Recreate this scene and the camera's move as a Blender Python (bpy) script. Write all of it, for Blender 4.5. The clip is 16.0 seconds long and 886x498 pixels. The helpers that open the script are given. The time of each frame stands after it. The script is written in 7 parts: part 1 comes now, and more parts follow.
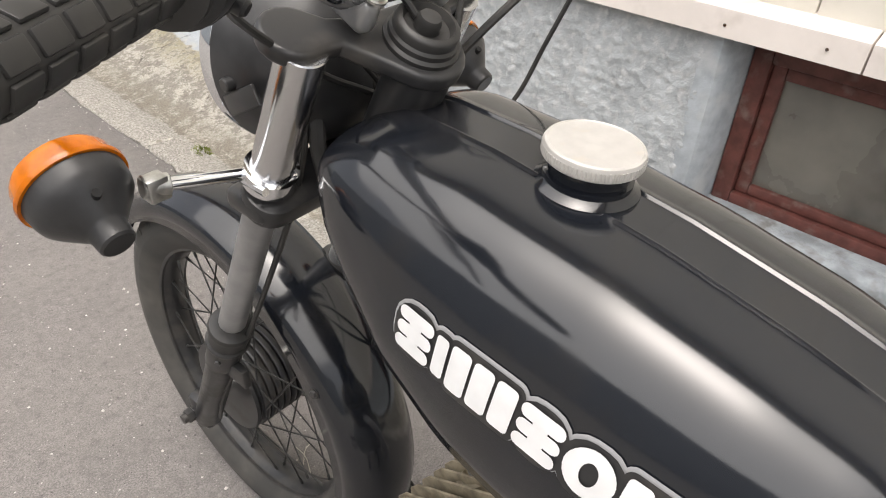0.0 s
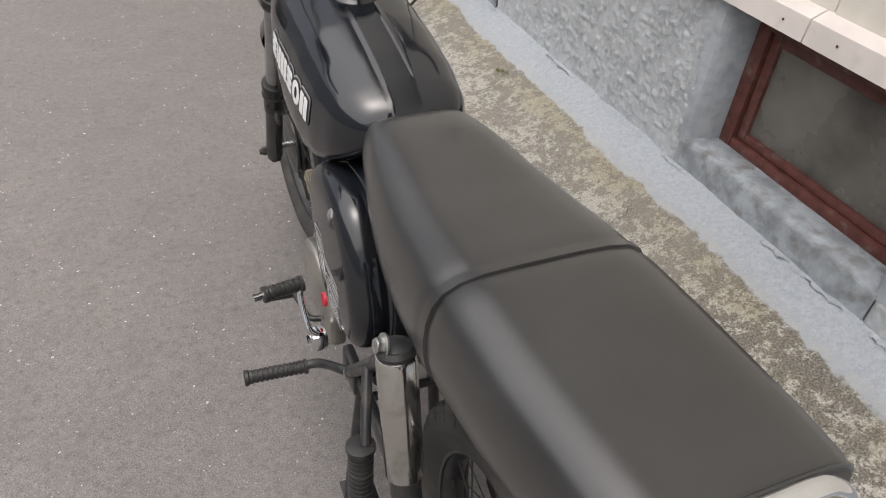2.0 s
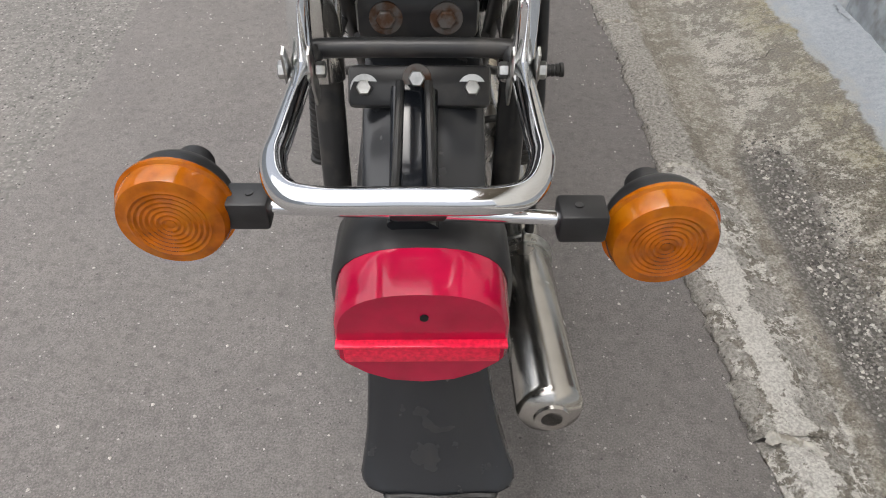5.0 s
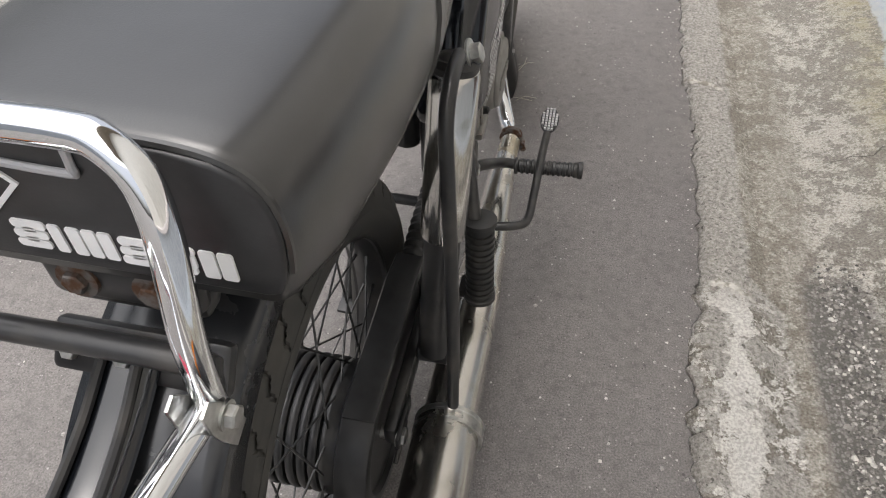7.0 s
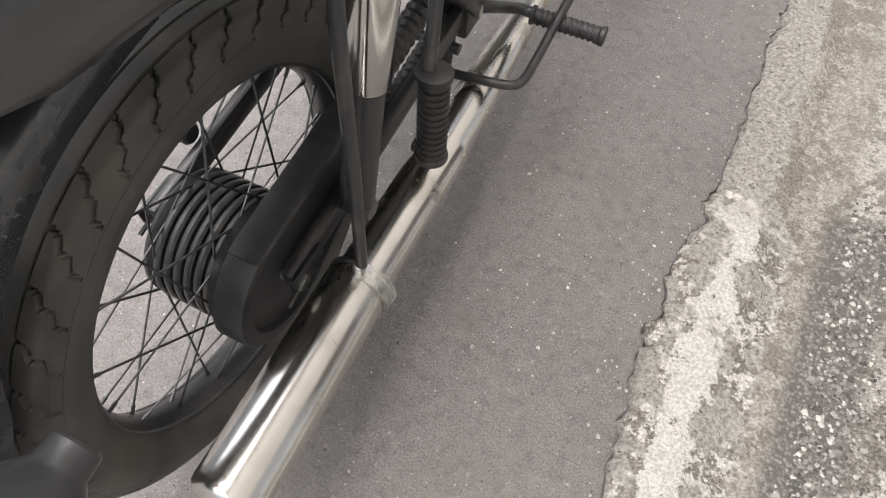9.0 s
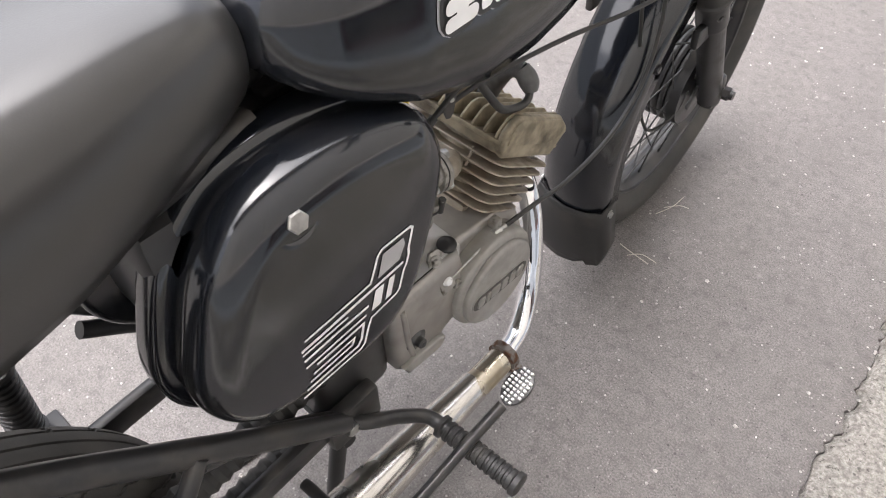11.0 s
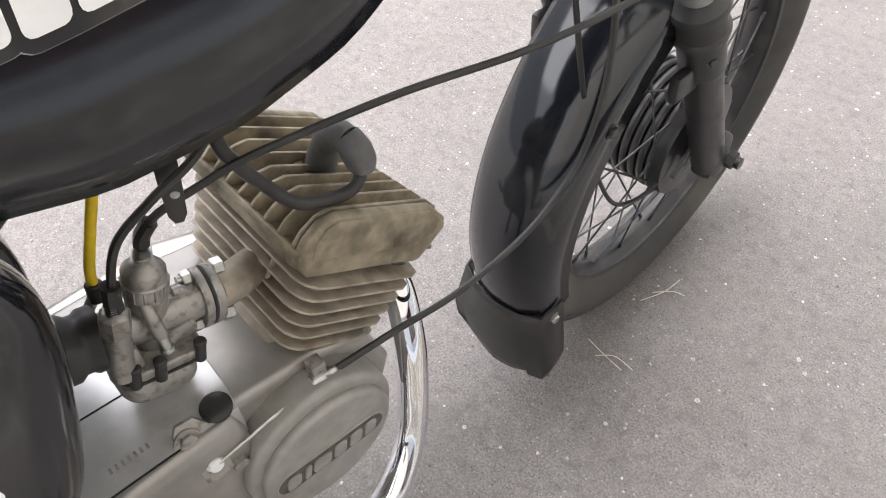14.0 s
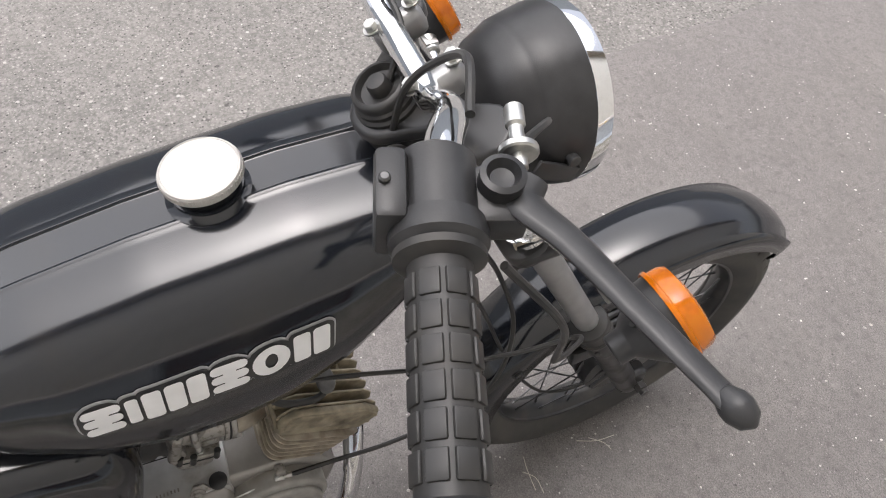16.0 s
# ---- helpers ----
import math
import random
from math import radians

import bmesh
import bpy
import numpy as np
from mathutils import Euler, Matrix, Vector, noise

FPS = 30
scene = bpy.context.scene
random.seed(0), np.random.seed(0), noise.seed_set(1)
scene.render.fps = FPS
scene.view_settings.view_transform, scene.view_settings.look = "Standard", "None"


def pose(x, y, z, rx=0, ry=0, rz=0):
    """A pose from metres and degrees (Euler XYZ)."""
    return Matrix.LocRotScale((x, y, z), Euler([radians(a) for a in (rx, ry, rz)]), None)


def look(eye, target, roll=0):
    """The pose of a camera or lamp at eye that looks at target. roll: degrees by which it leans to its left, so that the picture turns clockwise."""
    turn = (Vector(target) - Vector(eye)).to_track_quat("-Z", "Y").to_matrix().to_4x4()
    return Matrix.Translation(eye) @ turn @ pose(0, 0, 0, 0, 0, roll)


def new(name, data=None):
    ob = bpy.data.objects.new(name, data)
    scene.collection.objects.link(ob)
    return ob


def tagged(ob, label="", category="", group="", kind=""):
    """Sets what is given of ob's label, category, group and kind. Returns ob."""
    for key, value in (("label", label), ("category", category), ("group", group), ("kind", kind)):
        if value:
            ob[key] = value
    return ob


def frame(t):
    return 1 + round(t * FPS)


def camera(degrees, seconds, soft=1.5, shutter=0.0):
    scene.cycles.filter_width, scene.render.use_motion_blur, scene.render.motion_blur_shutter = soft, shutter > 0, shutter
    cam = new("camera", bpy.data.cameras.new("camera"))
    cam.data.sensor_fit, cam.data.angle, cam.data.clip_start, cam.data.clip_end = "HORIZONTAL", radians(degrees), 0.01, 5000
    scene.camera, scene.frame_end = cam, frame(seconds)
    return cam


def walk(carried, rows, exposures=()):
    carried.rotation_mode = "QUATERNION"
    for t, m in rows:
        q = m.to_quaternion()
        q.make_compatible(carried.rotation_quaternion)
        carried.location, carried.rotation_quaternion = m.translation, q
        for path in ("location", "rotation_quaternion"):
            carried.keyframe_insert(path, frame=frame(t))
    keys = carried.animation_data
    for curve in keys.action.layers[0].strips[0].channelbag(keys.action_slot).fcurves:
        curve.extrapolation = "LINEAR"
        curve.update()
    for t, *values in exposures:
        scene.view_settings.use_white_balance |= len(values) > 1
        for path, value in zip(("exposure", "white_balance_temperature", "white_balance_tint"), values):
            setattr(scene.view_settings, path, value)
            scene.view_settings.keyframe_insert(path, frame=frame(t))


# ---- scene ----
cam = camera(65.0, 16.0, soft=1.05)
PATH = [
    (0, (-0.364, 0.519, 1.081), (0.857, 1.608, -0.069), 3.0),
    (0.5, (-0.412, 0.404, 1.205), (0.685, 1.66, 0.1), 3.2),
    (1, (-0.426, 0.148, 1.286), (0.588, 1.427, 0.13), 3.1),
    (1.5, (-0.34, -0.129, 1.272), (0.456, 1.239, 0.049), 6.5),
    (2, (-0.299, -0.315, 1.247), (0.354, 1.079, -0.03), 4.7),
    (2.5, (-0.274, -0.529, 1.222), (0.389, 0.835, -0.082), 8.7),
    (3, (-0.205, -0.658, 1.219), (0.381, 0.695, -0.133), 8.8),
    (3.5, (-0.098, -0.733, 1.139), (0.262, 0.641, -0.27), 9.6),
    (3.7, (-0.068, -0.729, 1.076), (0.194, 0.61, -0.387), 9.3),
    (5.8, (0.048, -0.537, 0.967), (0.033, 0.91, -0.414), 0.0),
    (6, (0.063, -0.493, 0.983), (0.017, 0.95, -0.4), 0.8),
    (6.5, (0.112, -0.423, 1.022), (-0.002, 0.98, -0.399), 0.9),
    (7, (0.229, -0.366, 1.014), (-0.062, 0.969, -0.447), -0.5),
    (7.5, (0.32, -0.334, 0.961), (-0.015, 0.856, -0.611), 0.3),
    (8, (0.349, -0.326, 0.951), (-0.008, 0.659, -0.752), 1.1),
    (8.5, (0.361, -0.327, 0.947), (-0.008, 0.513, -0.831), 3.2),
    (9, (0.362, -0.241, 0.983), (-0.004, 0.644, -0.772), 4.2),
    (9.5, (0.422, -0.1, 1.033), (-0.085, 0.851, -0.652), 2.6),
    (10, (0.453, 0.033, 1.07), (-0.121, 1.058, -0.548), 2.7),
    (10.2, (0.442, 0.078, 1.084), (-0.196, 1.123, -0.497), 1.6),
    (12.3, (0.361, 0.499, 0.834), (-0.623, 1.269, -0.727), 2.8),
    (12.5, (0.361, 0.509, 0.832), (-0.629, 1.287, -0.722), 2.6),
    (13, (0.333, 0.532, 0.825), (-0.698, 1.294, -0.71), -1.0),
    (13.5, (0.317, 0.558, 0.818), (-0.712, 1.324, -0.717), -1.0),
    (14, (0.341, 0.589, 0.859), (-0.615, 1.442, -0.676), -1.0),
    (14.5, (0.401, 0.59, 0.976), (-0.379, 1.593, -0.569), 3.9),
    (15, (0.426, 0.554, 1.149), (-0.339, 1.557, -0.403), 3.5),
    (15.5, (0.464, 0.598, 1.262), (-0.435, 1.466, -0.3), 5.5),
    (16, (0.413, 0.736, 1.302), (-0.639, 1.251, -0.319), 4.3),
]
EXPOSURE = [(0.0, 1.23, 6800, 11), (0.5, 0.85, 6850, 11), (1.0, 0.67, 6750, 11), (2.0, 0.76, 6650, 12), (2.5, 0.80, 6600, 12), (3.5, 0.72, 6600, 11), (6.0, 0.74, 6450, 10), (7.0, 1.00, 6500, 11), (8.0, 1.49, 6500, 11), (9.5, 1.52, 6450, 13), (10.2, 1.64, 6400, 14), (12.3, 1.94, 6400, 14), (13.5, 2.02, 6400, 14), (14.0, 1.93, 6400, 13), (14.5, 1.55, 6450, 13), (15.0, 1.34, 6480, 13), (15.5, 1.17, 6400, 13), (16.0, 1.13, 6450, 13)]
walk(cam, [(t, look(e, g, r)) for t, e, g, r in PATH], EXPOSURE)

# ---- light ----
world = bpy.data.worlds.new("overcast")
scene.world = world
world.use_nodes = True
wn, wl = world.node_tree.nodes, world.node_tree.links
sky = wn.new("ShaderNodeTexSky")
sky.sky_type, sky.sun_disc = "NISHITA", False
sky.sun_elevation, sky.sun_rotation = radians(83), radians(225)
sky.air_density, sky.dust_density, sky.ozone_density = 1.0, 6.0, 1.0
soft = wn.new("ShaderNodeHueSaturation")
soft.inputs["Saturation"].default_value = 0.34
wl.new(sky.outputs[0], soft.inputs["Color"])
wl.new(soft.outputs[0], wn["Background"].inputs[0])
wn["Background"].inputs[1].default_value = 0.12
sun = new("sun", bpy.data.lights.new("sun", "SUN"))
sun.data.energy, sun.data.angle, sun.data.color = 1.4, radians(105), (1.0, 0.985, 0.96)
sun.matrix_world = look((-2.0, -0.6, 6.0), (0, 0, 0))


# ---- materials ----
def mat(name, color, rough=0.5, metal=0.0, var=0.0, scale=30.0, bump=0.0, bump_scale=200.0, spec=0.5, coat=0.0,
        dirt=None, dirt_scale=8.0, dirt_lo=0.5, dirt_hi=0.7, dirt_rough=None, rough_var=0.0, trans=0.0, ior=1.45, detail=6.0, bump_dist=0.002, coat_ior=1.5, coat_rough=0.05):
    m = bpy.data.materials.new(name)
    m.use_nodes = True
    n, l = m.node_tree.nodes, m.node_tree.links
    b = n["Principled BSDF"]
    b.inputs["Roughness"].default_value, b.inputs["Metallic"].default_value = rough, metal
    b.inputs["Specular IOR Level"].default_value, b.inputs["IOR"].default_value = spec, ior
    b.inputs["Transmission Weight"].default_value, b.inputs["Coat Weight"].default_value = trans, coat
    b.inputs["Coat Roughness"].default_value, b.inputs["Coat IOR"].default_value = coat_rough, coat_ior
    co = n.new("ShaderNodeTexCoord").outputs["Object"]

    def fac(sc, det=detail, lo=0.35, hi=0.65):
        t = n.new("ShaderNodeTexNoise")
        t.inputs["Scale"].default_value, t.inputs["Detail"].default_value = sc, det
        l.new(co, t.inputs["Vector"])
        r = n.new("ShaderNodeMapRange")
        r.inputs[1].default_value, r.inputs[2].default_value = lo, hi
        l.new(t.outputs[0], r.inputs[0])
        return r.outputs[0]

    def mix(f, a, c):
        x = n.new("ShaderNodeMix")
        x.data_type = "RGBA"
        l.new(f, x.inputs[0])
        for s, v in ((x.inputs[6], a), (x.inputs[7], c)):
            if isinstance(v, tuple):
                s.default_value = (*v, 1)
            else:
                l.new(v, s)
        return x.outputs[2]

    out = tuple(color)
    if var:
        out = mix(fac(scale), tuple(c * (1 - var) for c in color), tuple(min(1, c * (1 + var)) for c in color))
    if dirt:
        f = fac(dirt_scale, 8.0, dirt_lo, dirt_hi)
        out = mix(f, out, dirt)
        if dirt_rough is not None:
            r = n.new("ShaderNodeMapRange")
            r.inputs[3].default_value, r.inputs[4].default_value = rough, dirt_rough
            l.new(f, r.inputs[0])
            l.new(r.outputs[0], b.inputs["Roughness"])
    elif rough_var:
        r = n.new("ShaderNodeMapRange")
        r.inputs[3].default_value, r.inputs[4].default_value = max(0.02, rough - rough_var), rough + rough_var
        l.new(fac(scale * 0.6), r.inputs[0])
        l.new(r.outputs[0], b.inputs["Roughness"])
    if isinstance(out, tuple):
        b.inputs["Base Color"].default_value = (*out, 1)
    else:
        l.new(out, b.inputs["Base Color"])
    if bump:
        t = n.new("ShaderNodeTexNoise")
        t.inputs["Scale"].default_value, t.inputs["Detail"].default_value = bump_scale, 5.0
        l.new(co, t.inputs["Vector"])
        p = n.new("ShaderNodeBump")
        p.inputs["Strength"].default_value, p.inputs["Distance"].default_value = bump, bump_dist
        l.new(t.outputs[0], p.inputs["Height"])
        l.new(p.outputs[0], b.inputs["Normal"])
    return m


M = {}
M["paint"] = mat("black_gloss_paint", (0.008, 0.0095, 0.013), 0.115, spec=0.85, dirt=(0.016, 0.015, 0.015), dirt_scale=16, dirt_lo=0.52, dirt_hi=0.85, dirt_rough=0.24)
M["satin"] = mat("satin_black_paint", (0.026, 0.026, 0.027), 0.3, dirt=(0.075, 0.068, 0.06), dirt_scale=25, dirt_lo=0.5, dirt_hi=0.8, dirt_rough=0.6)
M["guard"] = mat("scuffed_black_enamel", (0.026, 0.028, 0.032), 0.26, spec=0.8, dirt=(0.055, 0.053, 0.05), dirt_scale=30, dirt_lo=0.58, dirt_hi=0.82, dirt_rough=0.5)
M["plastic"] = mat("black_plastic", (0.026, 0.026, 0.027), 0.36, var=0.25, scale=40, bump=0.15, bump_scale=900, bump_dist=0.0005)
M["rubber"] = mat("black_rubber", (0.026, 0.0255, 0.025), 0.42, dirt=(0.055, 0.051, 0.046), dirt_scale=30, dirt_lo=0.5, dirt_hi=0.8, dirt_rough=0.65)
M["tyre"] = mat("tyre_rubber", (0.045, 0.044, 0.042), 0.65, dirt=(0.11, 0.103, 0.092), dirt_scale=12, dirt_lo=0.42, dirt_hi=0.75, dirt_rough=0.85, bump=0.2, bump_scale=400, bump_dist=0.001)
M["vinyl"] = mat("seat_vinyl", (0.0165, 0.0162, 0.0158), 0.45, var=0.2, scale=9, bump=0.25, bump_scale=900, bump_dist=0.0004, rough_var=0.05, spec=0.5, coat=1.0, coat_rough=0.25, coat_ior=1.52)
M["void"] = mat("unlit_hollow", (0.008, 0.008, 0.008), 0.9)
M["chrome"] = mat("chrome", (0.82, 0.83, 0.85), 0.07, 1.0, rough_var=0.04, scale=20)
M["steel"] = mat("zinc_steel", (0.5, 0.5, 0.48), 0.34, 1.0, var=0.2, scale=120)
M["rusty"] = mat("rusty_steel", (0.16, 0.145, 0.135), 0.5, 0.5, dirt=(0.12, 0.062, 0.036), dirt_scale=90, dirt_lo=0.45, dirt_hi=0.6, dirt_rough=0.9)
M["silencer"] = mat("polished_exhaust", (0.64, 0.62, 0.59), 0.21, 1.0, dirt=(0.45, 0.42, 0.37), dirt_scale=18, dirt_lo=0.5, dirt_hi=0.75, dirt_rough=0.34)
M["sleeve_grey"] = mat("grey_rubber", (0.1, 0.1, 0.1), 0.4, var=0.2, scale=80)
M["sleeve_chrome"] = mat("dull_chrome_sleeve", (0.62, 0.61, 0.59), 0.13, 1.0, dirt=(0.42, 0.4, 0.36), dirt_scale=30, dirt_lo=0.55, dirt_hi=0.75, dirt_rough=0.3)
M["burnt"] = mat("heat_stained_exhaust", (0.55, 0.51, 0.43), 0.22, 1.0, dirt=(0.4, 0.34, 0.24), dirt_scale=22, dirt_lo=0.45, dirt_hi=0.7, dirt_rough=0.4)
M["alu"] = mat("cast_aluminium", (0.47, 0.45, 0.415), 0.32, 0.9, dirt=(0.33, 0.3, 0.26), dirt_scale=20, dirt_lo=0.55, dirt_hi=0.75, dirt_rough=0.7, bump=0.15, bump_scale=500, bump_dist=0.0005)
M["cover"] = mat("painted_cover", (0.31, 0.3, 0.28), 0.45, 0.3, var=0.1, scale=60, dirt=(0.25, 0.23, 0.2), dirt_scale=16, dirt_lo=0.52, dirt_hi=0.8, dirt_rough=0.7, bump=0.12, bump_scale=900, bump_dist=0.0004)
M["case"] = mat("dusty_crankcase", (0.33, 0.315, 0.295), 0.36, 0.55, var=0.12, scale=26, dirt=(0.25, 0.23, 0.2), dirt_scale=22, dirt_lo=0.55, dirt_hi=0.8, dirt_rough=0.6, bump=0.12, bump_scale=500, bump_dist=0.0004)
# paler than the case; the sky's sheen is put into the colour
M["deck"] = mat("worn_sheen_aluminium", (0.56, 0.56, 0.555), 0.3, 0.45, var=0.1, scale=40, dirt=(0.34, 0.32, 0.29), dirt_scale=25, dirt_lo=0.55, dirt_hi=0.75, dirt_rough=0.5)
M["plate_floor"] = mat("sunken_plate_paint", (0.085, 0.081, 0.075), 0.6, 0.2, var=0.2, scale=120)
M["head"] = mat("oily_cast_head", (0.285, 0.245, 0.175), 0.5, 0.3, var=0.28, scale=60, dirt=(0.11, 0.092, 0.066), dirt_scale=28, dirt_lo=0.5, dirt_hi=0.72, dirt_rough=0.75, bump=0.06, bump_scale=900, bump_dist=0.0003)
M["fin"] = mat("cylinder_fin_metal", (0.38, 0.335, 0.27), 0.45, 0.35, var=0.2, scale=60, dirt=(0.2, 0.16, 0.12), dirt_scale=25, dirt_lo=0.5, dirt_hi=0.7, dirt_rough=0.75, bump=0.25, bump_scale=400, bump_dist=0.0006)
M["carb"] = mat("carburettor_zinc", (0.36, 0.345, 0.32), 0.42, 0.7, dirt=(0.15, 0.13, 0.105), dirt_scale=170, dirt_lo=0.5, dirt_hi=0.78, dirt_rough=0.8)
M["fork"] = mat("grey_fork_tube", (0.33, 0.33, 0.33), 0.36, 0.6, var=0.1, scale=40, rough_var=0.06)
M["white"] = mat("white_film", (0.8, 0.8, 0.8), 0.35, var=0.04, scale=50)
M["silver"] = mat("silver_film", (0.42, 0.42, 0.43), 0.35, 0.2)
M["cap"] = mat("white_anodised_cap", (0.49, 0.475, 0.45), 0.34, 0.25, var=0.06, scale=80, dirt=(0.5, 0.46, 0.4), dirt_scale=60, dirt_lo=0.6, dirt_hi=0.75)
M["orange"] = mat("amber_lens", (0.82, 0.205, 0.004), 0.1, trans=0.5, var=0.3, scale=60, dirt=(0.85, 0.26, 0.006), dirt_scale=28, dirt_lo=0.52, dirt_hi=0.62)
M["red"] = mat("red_lens", (0.5, 0.006, 0.05), 0.12, trans=0.15, var=0.15, scale=30, coat=0.3)
M["reflector"] = mat("red_reflector", (0.85, 0.02, 0.07), 0.15, var=0.15, scale=300)
M["yellow"] = mat("yellow_hose", (0.92, 0.66, 0.035), 0.3, var=0.08, scale=90)
M["reddot"] = mat("red_plug", (0.6, 0.03, 0.06), 0.45)
M["glass"] = mat("headlight_glass", (0.9, 0.9, 0.9), 0.05, trans=0.9)
M["fork_bright"] = mat("bright_fork_tube", (0.6, 0.6, 0.61), 0.22, 1.0, rough_var=0.08, scale=30)


# ---- geometry helpers: every shape is (vertices, faces) ----
def V(*a):
    return np.array(a, float)


def join(*gs):
    vs, fs, k = [], [], 0
    for v, f in gs:
        vs.append(np.asarray(v, float))
        fs += [tuple(i + k for i in q) for q in f]
        k += len(v)
    return np.concatenate(vs), fs


def move(g, m):
    v = np.asarray(g[0], float)
    m = np.array(m)
    return v @ m[:3, :3].T + m[:3, 3], g[1]


def mirror(g):
    return np.asarray(g[0], float) * (-1, 1, 1), [tuple(reversed(f)) for f in g[1]]


def spline(pts, n=8, closed=False):
    p = [V(*q) for q in pts]
    if len(p) < 3:
        return p
    k = len(p)
    out = []
    for i in range(k if closed else k - 1):
        a = p[i - 1] if closed or i else 2 * p[0] - p[1]
        b, c = p[i], p[(i + 1) % k]
        d = p[(i + 2) % k] if closed or i + 2 < k else 2 * p[-1] - p[-2]
        for j in range(n):
            t = j / n
            out.append(0.5 * (2 * b + (c - a) * t + (2 * a - 5 * b + 4 * c - d) * t * t + (3 * b - a - 3 * c + d) * t ** 3))
    if not closed:
        out.append(p[-1])
    return out


def loft(rings, closed=False, caps=True):
    k = len(rings[0])
    v = np.concatenate([np.asarray(r, float) for r in rings])
    m = len(rings)
    f = []
    for i in range(m if closed else m - 1):
        a, b = i * k, ((i + 1) % m) * k
        f += [(a + j, a + (j + 1) % k, b + (j + 1) % k, b + j) for j in range(k)]
    if caps and not closed:
        f += [tuple(reversed(range(k))), tuple(range((m - 1) * k, m * k))]
    return v, f


def sheet(rings):
    k = len(rings[0])
    v = np.concatenate([np.asarray(r, float) for r in rings])
    return v, [(i * k + j, i * k + j + 1, (i + 1) * k + j + 1, (i + 1) * k + j) for i in range(len(rings) - 1) for j in range(k - 1)]


def tube(pts, r=0.005, seg=10, n=8, closed=False, flat=1.0):
    p = spline(pts, n, closed) if n > 1 else [V(*q) for q in pts]
    k = len(p)
    rr = [r] * k if not isinstance(r, (list, tuple)) else list(np.interp(np.linspace(0, 1, k), np.linspace(0, 1, len(r)), r))
    side, rings = None, []
    for i in range(k):
        d = p[(i + 1) % k] - p[i - 1] if closed else p[min(i + 1, k - 1)] - p[max(i - 1, 0)]
        d = d / (np.linalg.norm(d) + 1e-12)
        if side is None:
            side = np.cross(d, V(0.13, 0.21, 1)) if abs(d[2]) < 0.9 else np.cross(d, V(1, 0.1, 0))
        side = side - d * (side @ d)
        side = side / np.linalg.norm(side)
        up = np.cross(d, side)
        rings.append([p[i] + rr[i] * (math.cos(a) * side + flat * math.sin(a) * up) for a in np.linspace(0, 2 * math.pi, seg, endpoint=False)])
    return loft(rings, closed)


def lathe(profile, at=(0, 0, 0), axis=(0, 0, 1), seg=32, caps=True):
    """profile: rows of (radius, distance along the axis)."""
    a = V(*axis) / np.linalg.norm(axis)
    u = np.cross(a, V(0, 0, 1)) if abs(a[2]) < 0.9 else np.cross(a, V(1, 0, 0))
    u = u / np.linalg.norm(u)
    w = np.cross(a, u)
    return loft([[V(*at) + a * h + max(r, 1e-4) * (math.cos(t) * u + math.sin(t) * w) for t in np.linspace(0, 2 * math.pi, seg, endpoint=False)] for r, h in profile], caps=caps)


def rod(a, b, r, seg=14, bevel=0.0):
    a, b = V(*a), V(*b)
    h = float(np.linalg.norm(b - a))
    e = min(bevel, r * 0.6, h * 0.3)
    prof = [(r - e, 0), (r, e), (r, h - e), (r - e, h)] if e else [(r, 0), (r, h)]
    return lathe(prof, a, b - a, seg)


def box(c, s, m=None, bevel=0.002, seg=2):
    bm = bmesh.new()
    bmesh.ops.create_cube(bm, size=1)
    bmesh.ops.scale(bm, vec=s, verts=bm.verts)
    if bevel:
        bmesh.ops.bevel(bm, geom=bm.edges[:], offset=bevel, segments=seg, affect="EDGES", profile=0.5)
    bm.verts.index_update()
    g = np.array([v.co[:] for v in bm.verts]), [tuple(v.index for v in f.verts) for f in bm.faces]
    bm.free()
    if m is not None:
        g = move(g, m)
    return g[0] + V(*c), g[1]


def slab(outline, lo, hi, bevel=0.0, frame_m=None, seg=2):
    """A plate from a 2D outline, from height lo to hi, in the axes of frame_m."""
    pts = [(p[0], p[1]) for p in outline]
    area = sum(a[0] * b[1] - b[0] * a[1] for a, b in zip(pts, pts[1:] + pts[:1]))
    if area < 0:
        pts.reverse()
    k = len(pts)
    p = np.array(pts, float)

    def inset(d):
        out = []
        for i in range(k):
            a, b, c = p[i - 1], p[i], p[(i + 1) % k]
            e1, e2 = (b - a) / (np.linalg.norm(b - a) + 1e-9), (c - b) / (np.linalg.norm(c - b) + 1e-9)
            n1, n2 = V(-e1[1], e1[0]), V(-e2[1], e2[0])
            s = n1 + n2
            s = s / max(np.linalg.norm(s), 1e-6)
            out.append(b + s * d / max(0.5, s @ n1))
        return np.array(out)

    rows = []
    if bevel:
        for t in np.linspace(0, 1, seg + 1):
            rows.append((bevel * (1 - math.sin(t * math.pi / 2)), lo + bevel * (1 - math.cos(t * math.pi / 2))))
        for t in np.linspace(0, 1, seg + 1):
            rows.append((bevel * (1 - math.cos(t * math.pi / 2)), hi - bevel * (1 - math.sin(t * math.pi / 2))))
    else:
        rows = [(0, lo), (0, hi)]
    g = loft([np.c_[inset(d), np.full(k, h)] for d, h in rows])
    return move(g, frame_m) if frame_m is not None else g


def dish(outline, rows, frame_m):
    """A plate from an outline that shrinks about its middle: rows of (scale, height)."""
    p = np.array(outline, float)
    c = (p.min(0) + p.max(0)) / 2
    return move(loft([np.c_[c + (p - c) * k, np.full(len(p), h)] for k, h in rows]), frame_m)


